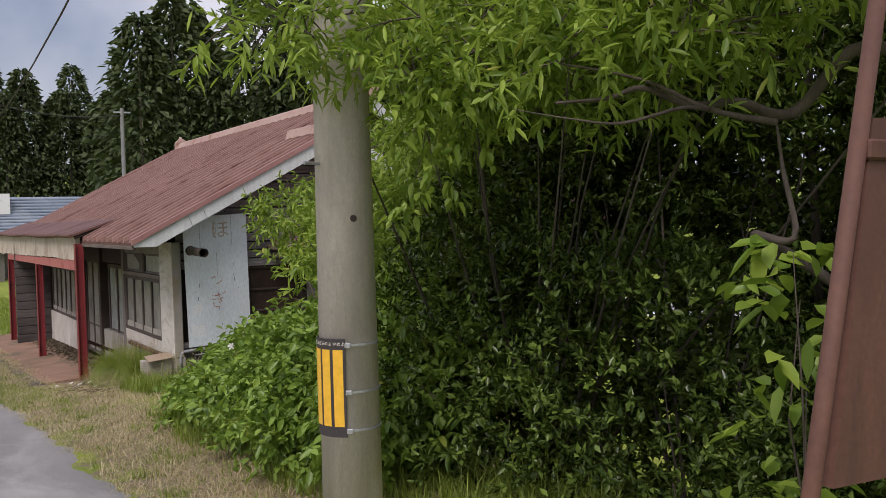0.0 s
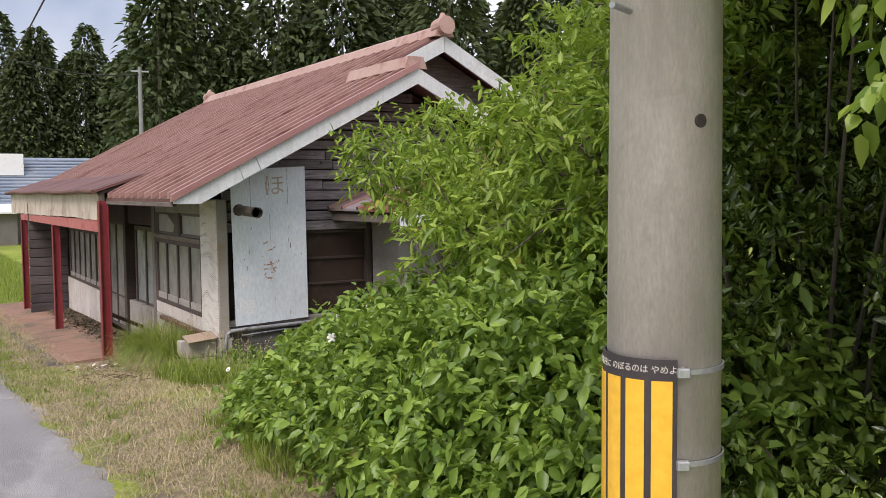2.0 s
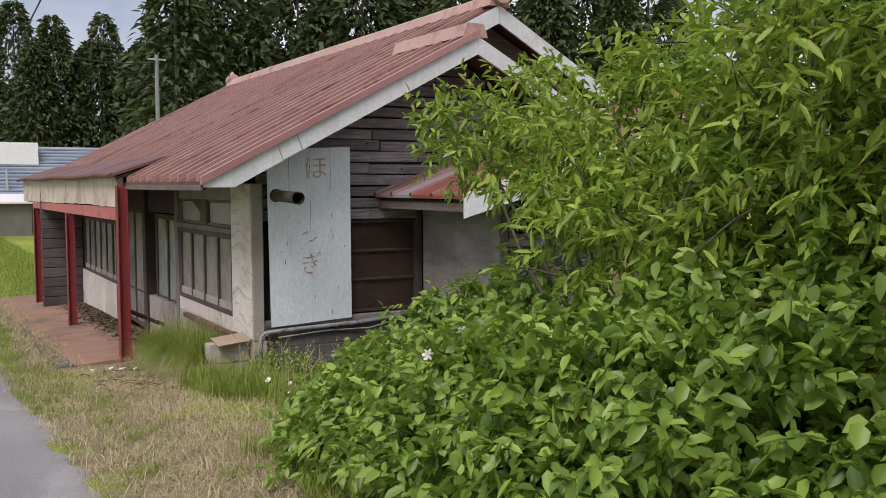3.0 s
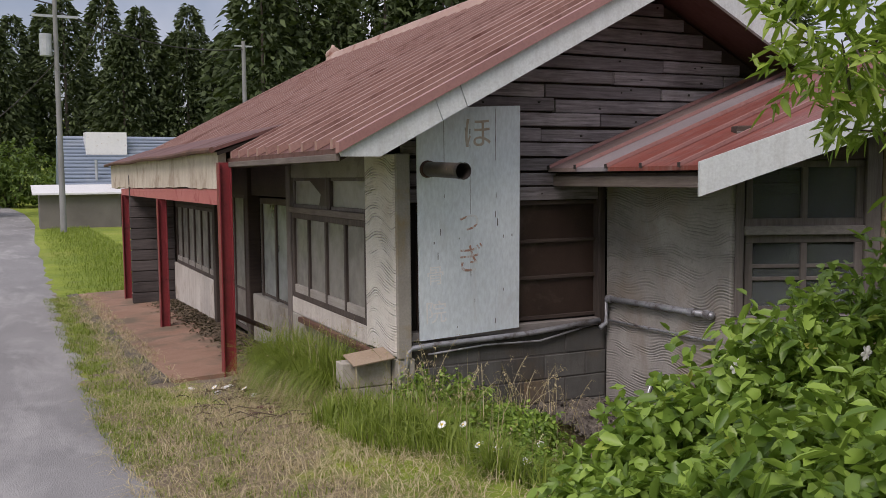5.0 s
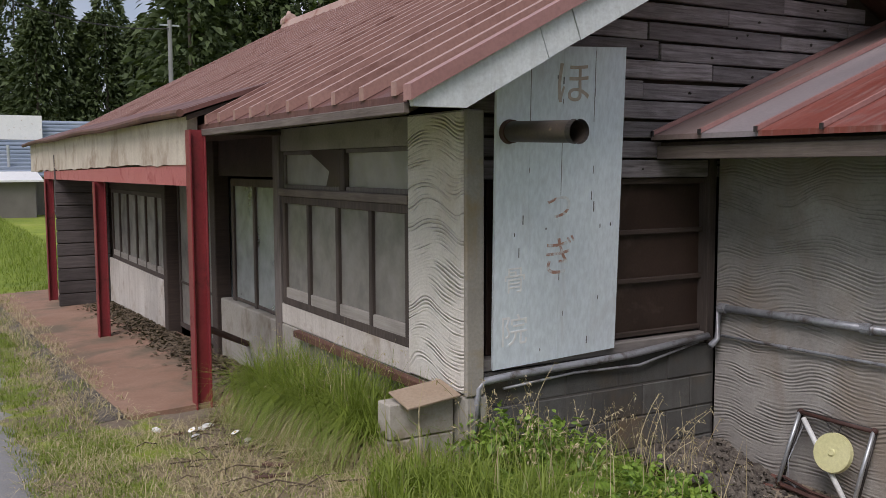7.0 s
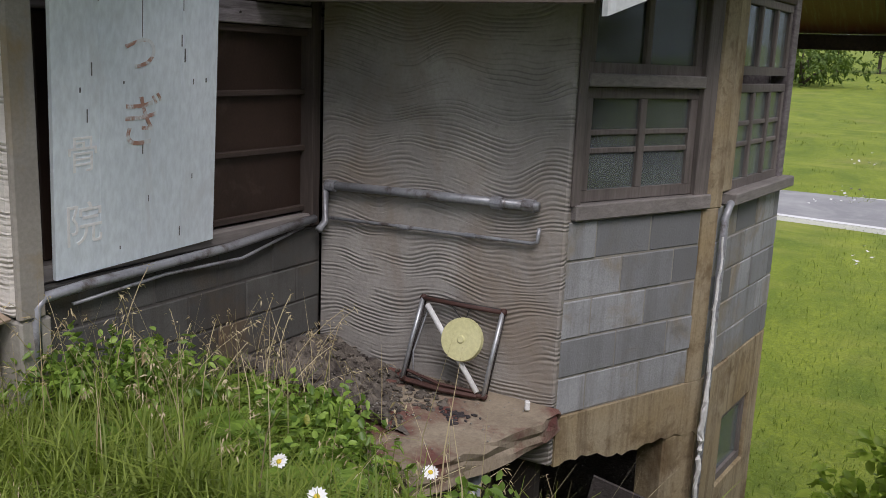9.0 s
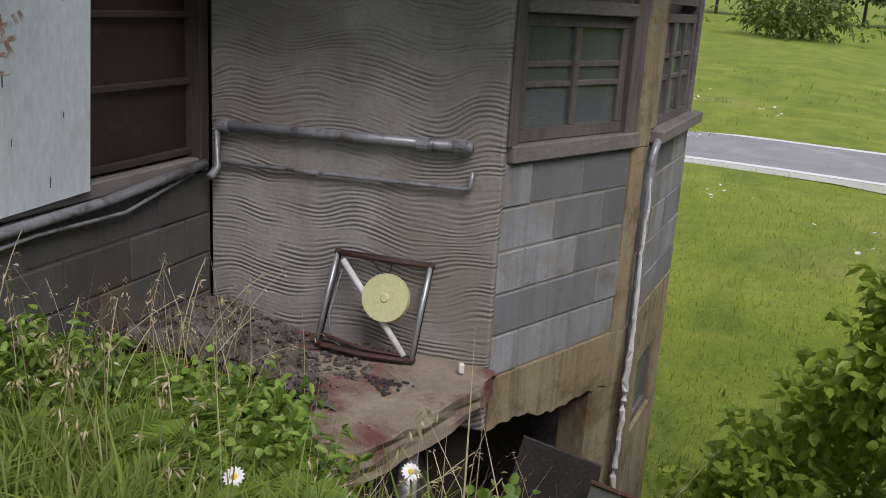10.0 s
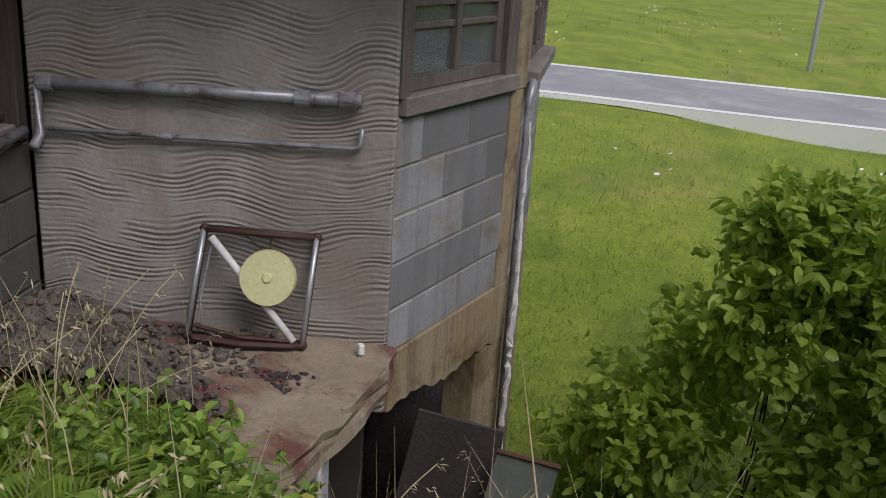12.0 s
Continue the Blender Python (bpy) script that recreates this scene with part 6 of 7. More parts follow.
bc_ = [(7.1 + 0.55 * w_ * math.cos(a_), 9.2 - 0.05 * w_ + w_ * 0.9 * math.sin(a_), -2.35 + 1.95 * t_) for t_, a_, w_ in zip(bt, ba, bw)]
bush("bank_bush", "broad-leaved green bush on the meadow bank", "bush", (7.3, 9.3, gz(7.3, 9.3)), bc_, [(0.3, 0.3, 0.11)] * 64,
     M_LEAF_BUSH, (1350, 9, 0.24, 0.098, 0.07, 0.15, 0.0, 0.3, 1.0, 0.15, True), 0.009, 60, 41)
bush("bank_bush", "broad-leaved green bush lower on the bank", "bush", (6.7, 8.2, gz(6.7, 8.2)), [(6.6, 8.5, -1.3), (6.5, 8.2, -1.7), (6.9, 8.8, -1.8), (6.4, 7.8, -1.2), (6.6, 7.4, -1.5), (6.3, 8.9, -1.9)], [(0.45, 0.45, 0.3)] * 6,
     M_LEAF_BUSH, (700, 9, 0.22, 0.098, 0.07, 0.15, 0.1, 0.5, 1.0, 0.15, True), 0.007, 60, 42)


# ---- weeds, ferns and daisies ----
def fern(x, y, n, size, seed):
    rr = np.random.default_rng(seed)
    g0 = gz(x, y)
    f_ = thing("fern", (x, y, g0), "fresh light green fern on the bank", "fern", "bank ferns")
    for i in range(n):
        a_ = 2 * math.pi * i / n + rr.uniform(-0.3, 0.3)
        ln = size * rr.uniform(0.8, 1.15)
        t_ = np.linspace(0.08, 1, 22)
        px = np.cos(a_) * t_ * ln * 0.75
        py = np.sin(a_) * t_ * ln * 0.75
        pz_ = ln * (0.95 * t_ - 0.55 * t_ ** 2.2)
        at = np.stack([x + px, y + py, g0 + pz_], 1)
        sd = np.array([-np.sin(a_), np.cos(a_), 0.05])
        wid = 0.3 * ln * np.sin(np.clip(t_ * 2.6 + 0.35, 0, math.pi)) + 0.015
        vs_, fs_ = [], []
        for s_ in (-1, 1):
            for q in range(22):
                o_ = len(vs_)
                d_ = sd * s_ * wid[q] + np.array([np.cos(a_), np.sin(a_), 0]) * wid[q] * 0.45
                w_ = np.array([np.cos(a_), np.sin(a_), 0.2]) * ln * 0.02
                vs_ += [at[q] - w_, at[q] + d_ * 0.5 - w_ * 0.8 + np.array([0, 0, 0.006]), at[q] + d_ - np.array([0, 0, 0.012]), at[q] + d_ * 0.5 + w_ + np.array([0, 0, 0.006])]
                fs_.append([o_, o_ + 1, o_ + 2, o_ + 3])
        part("frond", mesh_from("frond", np.array(vs_), np.array(fs_)), M_FERN, f_)
    return f_


for k, (x, y, n, s) in enumerate(((3.84, 12.25, 6, 0.33), (3.6, 11.72, 6, 0.3), (4.05, 12.5, 5, 0.26), (3.3, 11.9, 6, 0.28), (3.75, 11.55, 5, 0.24), (3.1, 11.2, 5, 0.25), (3.45, 11.35, 5, 0.22), (3.95, 11.85, 5, 0.25))):
    fern(x, y, n + 2, s * 1.3, 300 + k)


def daisy(x, y, h, seed):
    rr = np.random.default_rng(seed)
    g0 = gz(x, y)
    d_ = thing("daisy", (x, y, g0), "white ox-eye daisy with yellow centre", "flower", "bank daisies")
    tip = Vector((x + rr.uniform(-.04, .02), y + rr.uniform(-.05, .02), g0 + h))
    part("stem", tube([(x, y, g0 - 0.02), (x + 0.01, y, g0 + h * 0.5), tip], 0.0025, 5), M_FERN, d_)
    fc = Vector((rr.uniform(-0.75, -0.3), rr.uniform(-0.5, 0.1), 0.75)).normalized()
    q_ = fc.to_track_quat("Z", "Y").to_matrix().to_4x4()
    pb = bmesh.new()
    for i in range(15):
        m_ = Matrix.Translation(tip) @ q_ @ Matrix.Rotation(i * 0.4189, 4, "Z")
        vs_ = [pb.verts.new(m_ @ Vector(c)) for c in ((0.006, -0.002, 0), (0.02, -0.0048, 0.001), (0.028, 0, -0.001), (0.02, 0.0048, 0.001), (0.006, 0.002, 0))]
        pb.faces.new(vs_)
    part("petals", pb, M_PETAL, d_)
    cbm = bmesh.new()
    bmesh.ops.create_uvsphere(cbm, u_segments=10, v_segments=6, radius=0.0085, matrix=Matrix.Translation(tip) @ q_ @ Matrix.Diagonal((1, 1, 0.5, 1)))
    part("centre", cbm, M_POLLEN, d_, smooth=True)


for k, (x, y, h) in enumerate(((3.617, 11.09, 0.45), (2.97, 11.05, 0.16), (3.31, 11.41, 0.3), (3.0, 10.7, 0.12), (3.12, 10.78, 0.17), (3.17, 10.74, 0.2), (3.22, 10.63, 0.2), (3.27, 10.6, 0.24), (3.08, 10.66, 0.15), (2.62, 14.2, 0.09), (2.4, 14.55, 0.08), (2.95, 9.6, 0.22), (3.05, 9.5, 0.25))):
    daisy(x, y, h, 330 + k)
for k, (x, y, h, w) in enumerate(((3.72, 12.5, 0.38, 0.28), (3.55, 12.62, 0.3, 0.2), (3.9, 12.62, 0.3, 0.2), (3.35, 11.5, 0.2, 0.25), (3.95, 11.95, 0.22, 0.25), (3.2, 10.7, 0.2, 0.3), (3.6, 10.9, 0.25, 0.35), (3.75, 11.75, 0.26, 0.26), (3.9, 11.3, 0.25, 0.3), (4.2, 10.6, 0.3, 0.45), (4.6, 10.0, 0.35, 0.5), (5.4, 10.1, 0.4, 0.55), (4.0, 9.8, 0.3, 0.45), (6.0, 10.3, 0.35, 0.45), (6.6, 10.2, 0.45, 0.4), (6.9, 9.9, 0.4, 0.45), (7.1, 10.4, 0.35, 0.4))):
    g0 = gz(x, y)
    bush("leafy_weed", "low leafy green weed on the bank", "weed", (x, y, g0), [(x, y, g0 + h * 0.5), (x + 0.05, y - 0.05, g0 + h * 0.2)], [(w, w, h * 0.5), (w, w, h * 0.3)],
         M_LEAF_SHRUB, (190, 7, 0.12, 0.046, 0.028, 0.25, 0.4, 0.25, 1.0, 0.15, True), 0.005, 0, 360 + k, "bank weeds")
# iris clumps with yellow flowers below the annex
IRIS = ((7.95, 10.3), (7.5, 10.15), (8.1, 9.85), (7.5, 9.75), (7.75, 9.95))
for k, (x, y) in enumerate(IRIS):
    rr = np.random.default_rng(400 + k)
    g0 = gz(x, y)
    ir = thing("iris", (x, y, g0), "dark green iris clump with yellow flowers in the wet hollow", "flower", "iris clumps")
    p_ = np.column_stack([rr.normal(x, 0.14, 70), rr.normal(y, 0.14, 70)])
    part("leaves", joined("iris_leaves", [blades(rr, np.column_stack([p_, ground_z(p_[:, 0], p_[:, 1]) - 0.02]), 0.55, 0.022, 0.6)]), M_LEAF_MID, ir)
    for _ in range(2):
        f_ = Vector((x + rr.uniform(-0.2, 0.1), y + rr.uniform(-0.2, 0.2), g0 + rr.uniform(0.45, 0.6)))
        part("stem", rod((f_.x, f_.y, g0), f_, 0.005, 0.004, 6), M_LEAF_MID, ir)
        petal = bmesh.new()
        for q_ in range(5):
            bmesh.ops.create_uvsphere(petal, u_segments=7, v_segments=4, radius=1.0, matrix=Matrix.Translation(f_) @ Matrix.Rotation(q_ * 1.257, 4, "Z") @ Matrix.Rotation(0.5, 4, "Y") @ Matrix.Translation((0.025, 0, 0)) @ Matrix.Diagonal((0.03, 0.014, 0.005, 1)))
        part("petals", petal, M_POLLEN, ir)
# litter by the porch
for k, (x, y) in enumerate(((2.57, 14.83), (2.69, 14.25), (2.29, 15.0), (2.62, 14.9), (2.45, 14.6))):
    lt = thing("plaster_lump", (x, y, gz(x, y)), "small white plaster lump on the ground", "rubble piece", "plaster lumps")
    lbm = bmesh.new()
    bmesh.ops.create_icosphere(lbm, subdivisions=1, radius=0.035, matrix=Matrix.Translation((x, y, gz(x, y) + 0.015)) @ Matrix.Rotation(k, 4, "Z") @ Matrix.Diagonal((1.4, 0.8, 0.6, 1)))
    part("body", lbm, M_WHITE, lt)


# ---- grass ----
def scatter(rng, n, x0, x1, y0, y1, keep):
    x, y = rng.uniform(x0, x1, n), rng.uniform(y0, y1, n)
    k = keep(x, y)
    x, y = x[k], y[k]
    return np.stack([x, y, ground_z(x, y) - 0.01], 1)


gr = np.random.default_rng(51)
def tuft(x, y):
    return 0.5 + 0.5 * np.sin(x * 7.1 + 2 * np.sin(y * 3.3)) * np.sin(y * 6.3 + 1.5 * np.sin(x * 4.1))


def clumps(rng, n, per, x0, x1, y0, y1, size):
    """Roots of grass gathered in tussocks."""
    c = np.stack([rng.uniform(x0, x1, n), rng.uniform(y0, y1, n)], 1)
    p = (c[:, None, :] + rng.normal(0, size, (n, per, 2))).reshape(-1, 2)
    return np.column_stack([p, ground_z(p[:, 0], p[:, 1]) - 0.01])


patches = [
        (clumps(gr, 60, 70, 2.9, 4.25, 10.3, 12.3, 0.05), 0.24, 0.01, 1.6),
    (clumps(gr, 20, 55, 3.4, 4.25, 12.2, 12.75, 0.04), 0.34, 0.006, 1.3),
    (clumps(gr, 60, 40, 1.4, 2.1, 5.0, 24.5, 0.05), 0.1, 0.006, 1.7),
    (scatter(gr, 30000, 2.6, 4.9, 8.6, 12.85, lambda x, y: (x > 2.75 + 0.3 * np.sin(y * 2)) & ~((x > 4.3) & (y > 11.35)) & (gr.uniform(0, 1, len(x)) < tuft(x, y) + 0.25)), 0.2, 0.0075, 1.0),
    (scatter(gr, 1500, 2.8, 4.6, 9.0, 12.85, lambda x, y: ~((x > 4.3) & (y > 11.35))), 0.36, 0.006, 0.9),
    (scatter(gr, 900, 2.95, 3.4, 13.1, 15.3, lambda x, y: (x > 2.85 + 0.12 * np.sin(y * 5)) & (gr.uniform(0, 1, len(x)) < tuft(x * 0.7, y * 0.6) + 0.3)), 0.5, 0.006, 1.3),
    (scatter(gr, 40000, 1.4, 2.8, 3.0, 15.0, lambda x, y: gr.uniform(0, 1, len(x)) < 0.55 * tuft(x * 0.4, y * 0.35) + 0.12), 0.05, 0.004, 1.5),
    (scatter(gr, 20000, 1.36, 2.0, 12, 25, lambda x, y: gr.uniform(0, 1, len(x)) < tuft(x, y * 0.4)), 0.07, 0.006, 1.5),
    (scatter(gr, 11000, 1.9, 2.9, 3.5, 9.5, lambda x, y: x > 2.2 + 0.12 * np.sin(y * 3)), 0.2, 0.006, 1.1),
    (scatter(gr, 16000, 1.6, 3.6, 24.0, 60, lambda x, y: (x > road_edge(y) + 0.15 + 0.3 * gr.uniform(0, 1, len(x)) ** 2) & (gr.uniform(0, 1, len(x)) < 40 / y)), 0.07, 0.014, 1.5),
    (scatter(gr, 12000, 2.2, 4.2, 25.2, 60, lambda x, y: (x > 2.3 + 0.9 * gr.uniform(0, 1, len(x))) & (gr.uniform(0, 1, len(x)) < 40 / y)), 0.2, 0.014, 1.2),
    (scatter(gr, 64000, 5.0, 22, 2, 12, lambda x, y: (gr.uniform(0, 1, len(x)) < 16 / (x * x * 0.2 + 4)) & ~((y > 10.7) & (x < 8.4))), 0.11, 0.008, 1.6),
    (scatter(gr, 9000, 2.2, 5.0, 0.5, 8, lambda x, y: x > 2.4), 0.25, 0.008, 1.0),
]
tagged(part("grass", joined("grass", [blades(gr, *p_) for p_ in patches]), M_GRASS), "long green grass on verge and bank", "grass", kind="stuff")
dry = [
    blades(gr, scatter(gr, 38000, 1.35, 2.95, 4.0, 15.2, lambda x, y: gr.uniform(0, 1, len(x)) < (1.05 - 0.8 * tuft(x * 0.4, y * 0.35)) * (0.35 + tuft(x * 1.3, y * 1.1))), 0.095, 0.004, 3.2),
    blades(gr, scatter(gr, 3600, 2.72, 3.3, 13.0, 15.2, lambda x, y: (x > 2.74) & (gr.uniform(0, 1, len(x)) < 1.2 - (x - 2.7) * 1.5)), 0.2, 0.006, 1.8),
    blades(gr, scatter(gr, 9000, 1.33, 1.95, 13, 25, lambda x, y: gr.uniform(0, 1, len(x)) < 1 - 0.8 * tuft(x, y * 0.4)), 0.06, 0.004, 3.5),
    blades(gr, scatter(gr, 5000, 1.8, 2.3, 15.2, 25, lambda x, y: gr.uniform(0, 1, len(x)) < tuft(x * 2, y)) + np.array([0, 0, 0.03]), 0.08, 0.005, 3.5),
    blades(gr, scatter(gr, 260, 2.9, 4.7, 10.2, 12.8, lambda x, y: ~((x > 4.4) & (y < 11.9))), 0.6, 0.004, 0.45),
    blades(gr, scatter(gr, 120, 2.9, 3.4, 13.2, 15.2, lambda x, y: x > 2.9), 0.7, 0.003, 0.4),
]
tagged(part("straw", joined("straw", dry), M_STRAW), "mown dry straw lying on the verge", "straw", kind="stuff")


def draped(rng, n, x0, x1, y0, y1, reach, width):
    """Long blades that rise from a tussock, arch outwards to the verge and hang down."""
    heads = rng.uniform(0, 1, (26, 2))
    pick = rng.integers(0, 26, n)
    x = x0 + (x1 - x0) * heads[pick, 0] + rng.normal(0, 0.03, n)
    y = y0 + (y1 - y0) * heads[pick, 1] + rng.normal(0, 0.05, n)
    a = 3.5 + rng.normal(0, 0.35, 26)[pick] + rng.normal(0, 0.75, n)
    out = np.stack([np.cos(a), np.sin(a), np.zeros(n)], 1)
    side = np.stack([-np.sin(a), np.cos(a), np.zeros(n)], 1) * width * 0.5
    ln = (reach * rng.uniform(0.5, 1.15, n))[:, None]
    root = np.stack([x, y, ground_z(x, y)], 1)
    up = np.array([0, 0, 1.0])
    v, t = [], (0, 0.25, 0.5, 0.75, 1.0)
    for q in t:
        mid = root + out * ln * (0.7 * q ** 1.3) + up * ln * (1.75 * q - 1.7 * q * q)
        v += [mid - side * (1 - 0.8 * q), mid + side * (1 - 0.8 * q)]
    v = np.stack(v, 1)
    v[..., 2] = np.maximum(v[..., 2], ground_z(v[..., 0], v[..., 1]) + 0.01)
    i = np.arange(n)[:, None] * 10
    f = np.concatenate([i + np.array([2 * k, 2 * k + 1, 2 * k + 3, 2 * k + 2]) for k in range(4)], 1).reshape(-1, 4)
    return v.reshape(-1, 3), f


dg_ = np.random.default_rng(77)
tagged(part("tussock_straw", joined("tussock_straw", [draped(dg_, 1300, 3.0, 3.2, 13.1, 15.2, 0.5, 0.006), draped(dg_, 500, 3.0, 3.2, 12.75, 13.2, 0.36, 0.006)]), M_STRAW), "dry blades hanging from the grass tussocks", "straw", kind="stuff")
tagged(part("tussock_grass", joined("tussock_grass", [draped(dg_, 2600, 3.05, 3.38, 13.1, 15.2, 0.72, 0.008), blades(dg_, clumps(dg_, 64, 60, 3.0, 3.38, 13.1, 15.2, 0.06), 0.58, 0.007, 1.1)]), M_GRASS), "arching green blades of the grass tussocks", "grass", kind="stuff")

# brown bark and wood scraps lying before the porch
wr = np.random.default_rng(78)
for k in range(34):
    x_, y_ = wr.normal(2.72, 0.17), wr.uniform(13.2, 15.2)
    sc = thing("wood_scrap", (x_, y_, gz(x_, y_)), "reddish brown scrap of rotten wood on the ground", "wood scrap", "wood scraps")
    lw_ = (wr.uniform(0.05, 0.2), wr.uniform(0.015, 0.045), wr.uniform(0.006, 0.016))
    part("body", obox(Matrix.Translation((x_, y_, gz(x_, y_) + 0.006)) @ Matrix.Rotation(wr.uniform(0, 6.28), 4, "Z") @ Matrix.Rotation(wr.uniform(-0.12, 0.12), 4, "Y"), *lw_, 0.002), M_SCRAP, sc)

# flowering grass stalks with nodding seed heads on the bank
mf = np.random.default_rng(58)
stalks, heads = [], []
sx_ = np.concatenate([mf.uniform(3.2, 4.7, 46), mf.uniform(3.0, 4.2, 40), mf.uniform(2.95, 3.35, 22)])
sy_ = np.concatenate([mf.uniform(12.0, 12.75, 46), mf.uniform(10.8, 12.2, 40), mf.uniform(13.2, 15.1, 22)])
for x_, y_ in zip(sx_, sy_):
    h_, a_ = mf.uniform(0.35, 0.72), mf.uniform(0, 6.28)
    q_ = np.linspace(0, 1, 9)[:, None]
    bend = np.array([math.cos(a_), math.sin(a_), 0.0]) * mf.uniform(0.1, 0.3)
    line = np.array([x_, y_, gz(x_, y_)]) + np.array([0, 0, h_]) * (q_ - 0.12 * q_ ** 3) + bend * q_ ** 2.2
    sd_ = np.array([-math.sin(a_ + 0.7), math.cos(a_ + 0.7), 0.0]) * 0.0016
    v_ = np.concatenate([line - sd_, line + sd_])
    k_ = np.arange(8)
    stalks.append((v_, np.stack([k_, k_ + 9, k_ + 10, k_ + 1], 1)))
    at_ = np.repeat(line[6:], 5, 0) + mf.normal(0, 0.008, (15, 3))
    heads.append(leaves(mf, at_, np.tile(bend, (15, 1)) + mf.normal(0, 0.12, (15, 3)) - np.array([0, 0, 0.05]), 0.024, 0.006, 0.3))
tagged(part("seed_grass", joined("seed_grass", stalks + heads), M_STRAW), "flowering grass stalks with nodding seed heads", "grass", kind="stuff")
fl_c = np.stack([mf.uniform(9, 40, 26), mf.uniform(-2, 12.5, 26)], 1)
pts = np.concatenate([c_ + mf.normal(0, 0.35, (9, 2)) for c_ in fl_c])
pz2 = ground_z(pts[:, 0], pts[:, 1]) + mf.uniform(0.25, 0.5, len(pts))
fa = mf.uniform(0, 6.28, (len(pts), 1))
tagged(part("meadow_flowers", joined("meadow_flowers", [leaves(mf, np.column_stack([pts, pz2]), np.column_stack([np.cos(fa), np.sin(fa), 0 * fa + 0.2]), 0.09, 0.08, 0.0)]), M_PETAL), "scattered white meadow flowers", "flowers", kind="stuff")
cl = np.stack([mf.uniform(24.5, 46, 280), mf.uniform(-14, 22, 280)], 1)
cl = np.concatenate([c_ + mf.normal(0, 0.2, (14, 2)) for c_ in cl])
tall = np.column_stack([cl, ground_z(cl[:, 0], cl[:, 1])])
tagged(part("long_grass", joined("long_grass", [blades(mf, tall, 0.2, 0.014, 1.5)]), M_GRASS), "long rough grass along the field road", "grass", kind="stuff")


# broken twigs lying on the verge
tb2 = bmesh.new()
for _ in range(60):
    x_, y_ = mf.uniform(2.1, 2.95), mf.uniform(12.4, 14.9)
    a_, l_ = mf.uniform(0, 6.28), mf.uniform(0.08, 0.4)
    z_ = gz(x_, y_) + 0.02
    tube([(x_, y_, z_), (x_ + math.cos(a_) * l_ * 0.5, y_ + math.sin(a_) * l_ * 0.5, z_ + 0.02), (x_ + math.cos(a_) * l_, y_ + math.sin(a_) * l_, gz(x_ + math.cos(a_) * l_, y_ + math.sin(a_) * l_) + 0.012)], [0.005, 0.004, 0.002], 4, tb2)
tagged(part("twig_litter", tb2, M_LITTER), "broken twigs and stalks lying on the verge", "twigs", kind="stuff")


# ---- far field road ----
def far_x(y):
    return np.interp(y, [-40, -10, 4.2, 6.7, 8.45, 10.35, 12.3, 20, 60], [5, 15.6, 19.4, 19.9, 20.35, 20.85, 21.15, 22.3, 27.0])


fy = np.linspace(-40, 40, 81)
rows = []
for off, dz in ((0.0, 0.0), (0.22, 0.01), (4.6, 0.01), (4.85, 0.02)):
    rows.append(np.stack([far_x(fy) + off, fy, np.full_like(fy, -1.95) + dz + 0.02 * np.maximum(fy - 14, 0)], 1))


def strip(a, b_, name, mat_, label):
    v_ = np.concatenate([a, b_])
    k = len(a)
    i_ = np.arange(k - 1)
    f_ = np.stack([i_, i_ + k, i_ + k + 1, i_ + 1], 1)
    return tagged(part(name, mesh_from(name, v_, f_), mat_), label, "road", kind="structure")


strip(rows[1], rows[2], "field_road", M_PALE_ROAD, "pale asphalt field road across the meadow")
drop = rows[0] - np.array([0.02, 0, 0.1]) - np.stack([0 * fy, 0 * fy, 0.5 * step(9 - fy, 0, 5)], 1)
strip(drop, rows[0], "road_kerb", M_KERB, "white concrete road edge")
strip(rows[0] + np.array([0.0, 0, 0.005]), rows[1] + np.array([0, 0, 0.005]), "road_kerb", M_KERB, "white concrete road edge")
strip(rows[2] + np.array([0.0, 0, 0.005]), rows[3] + np.array([0, 0, 0.005]), "road_kerb", M_KERB, "white concrete road edge")
fp = thing("roadside_pole", (29.0, 3.0, gz(29, 3.0)), "thin pale steel pole in the meadow", "pole")
part("shaft", rod((29.0, 3.0, gz(29, 3.0) - 0.2), (29.3, 2.9, gz(29, 3.0) + 6), 0.07, 0.06, 12), M_GALV, fp)


# ---- forest ----
def conifer_mesh(seed, h, w, n):
    """A conifer's crown: ragged drooping sprays round the stem, in uneven whorls."""
    rr = np.random.default_rng(seed)
    t = rr.uniform(0.16, 1, n) ** 0.85
    a = rr.uniform(0, 2 * math.pi, n)
    r = w * (1 - t) ** 0.58 * rr.uniform(0.55, 1.08, n) * (0.84 + 0.16 * np.sin(t * 30 + 4 * np.sin(a * 2 + seed))) + 0.06
    at = np.stack([r * np.cos(a), r * np.sin(a), t * h + rr.uniform(-0.25, 0.25, n)], 1)
    way = np.stack([np.cos(a), np.sin(a), rr.uniform(-0.6, 0.5, n)], 1) + rr.normal(0, 0.3, (n, 3))
    way /= np.linalg.norm(way, axis=1, keepdims=True)
    sd = np.cross(way, rr.normal(0, 1, (n, 3)))
    sd /= np.linalg.norm(sd, axis=1, keepdims=True)
    ln, wd = rr.uniform(0.28, 0.8, n)[:, None], rr.uniform(0.08, 0.19, n)[:, None]
    v = np.stack([at, at + way * ln * 0.5 + sd * wd, at + way * ln - np.array([0, 0, 1]) * ln * 0.3, at + way * ln * 0.4 - sd * wd], 1).reshape(-1, 3)
    return mesh_from("conifer_crown", v, np.arange(n * 4).reshape(-1, 4))


conifers = [(conifer_mesh(60 + k, h, w, 2800), h) for k, (h, w) in enumerate(((15, 4.4), (17, 4.7), (14, 4.5), (18, 5.0), (13, 4.1)))]
fr = np.random.default_rng(71)


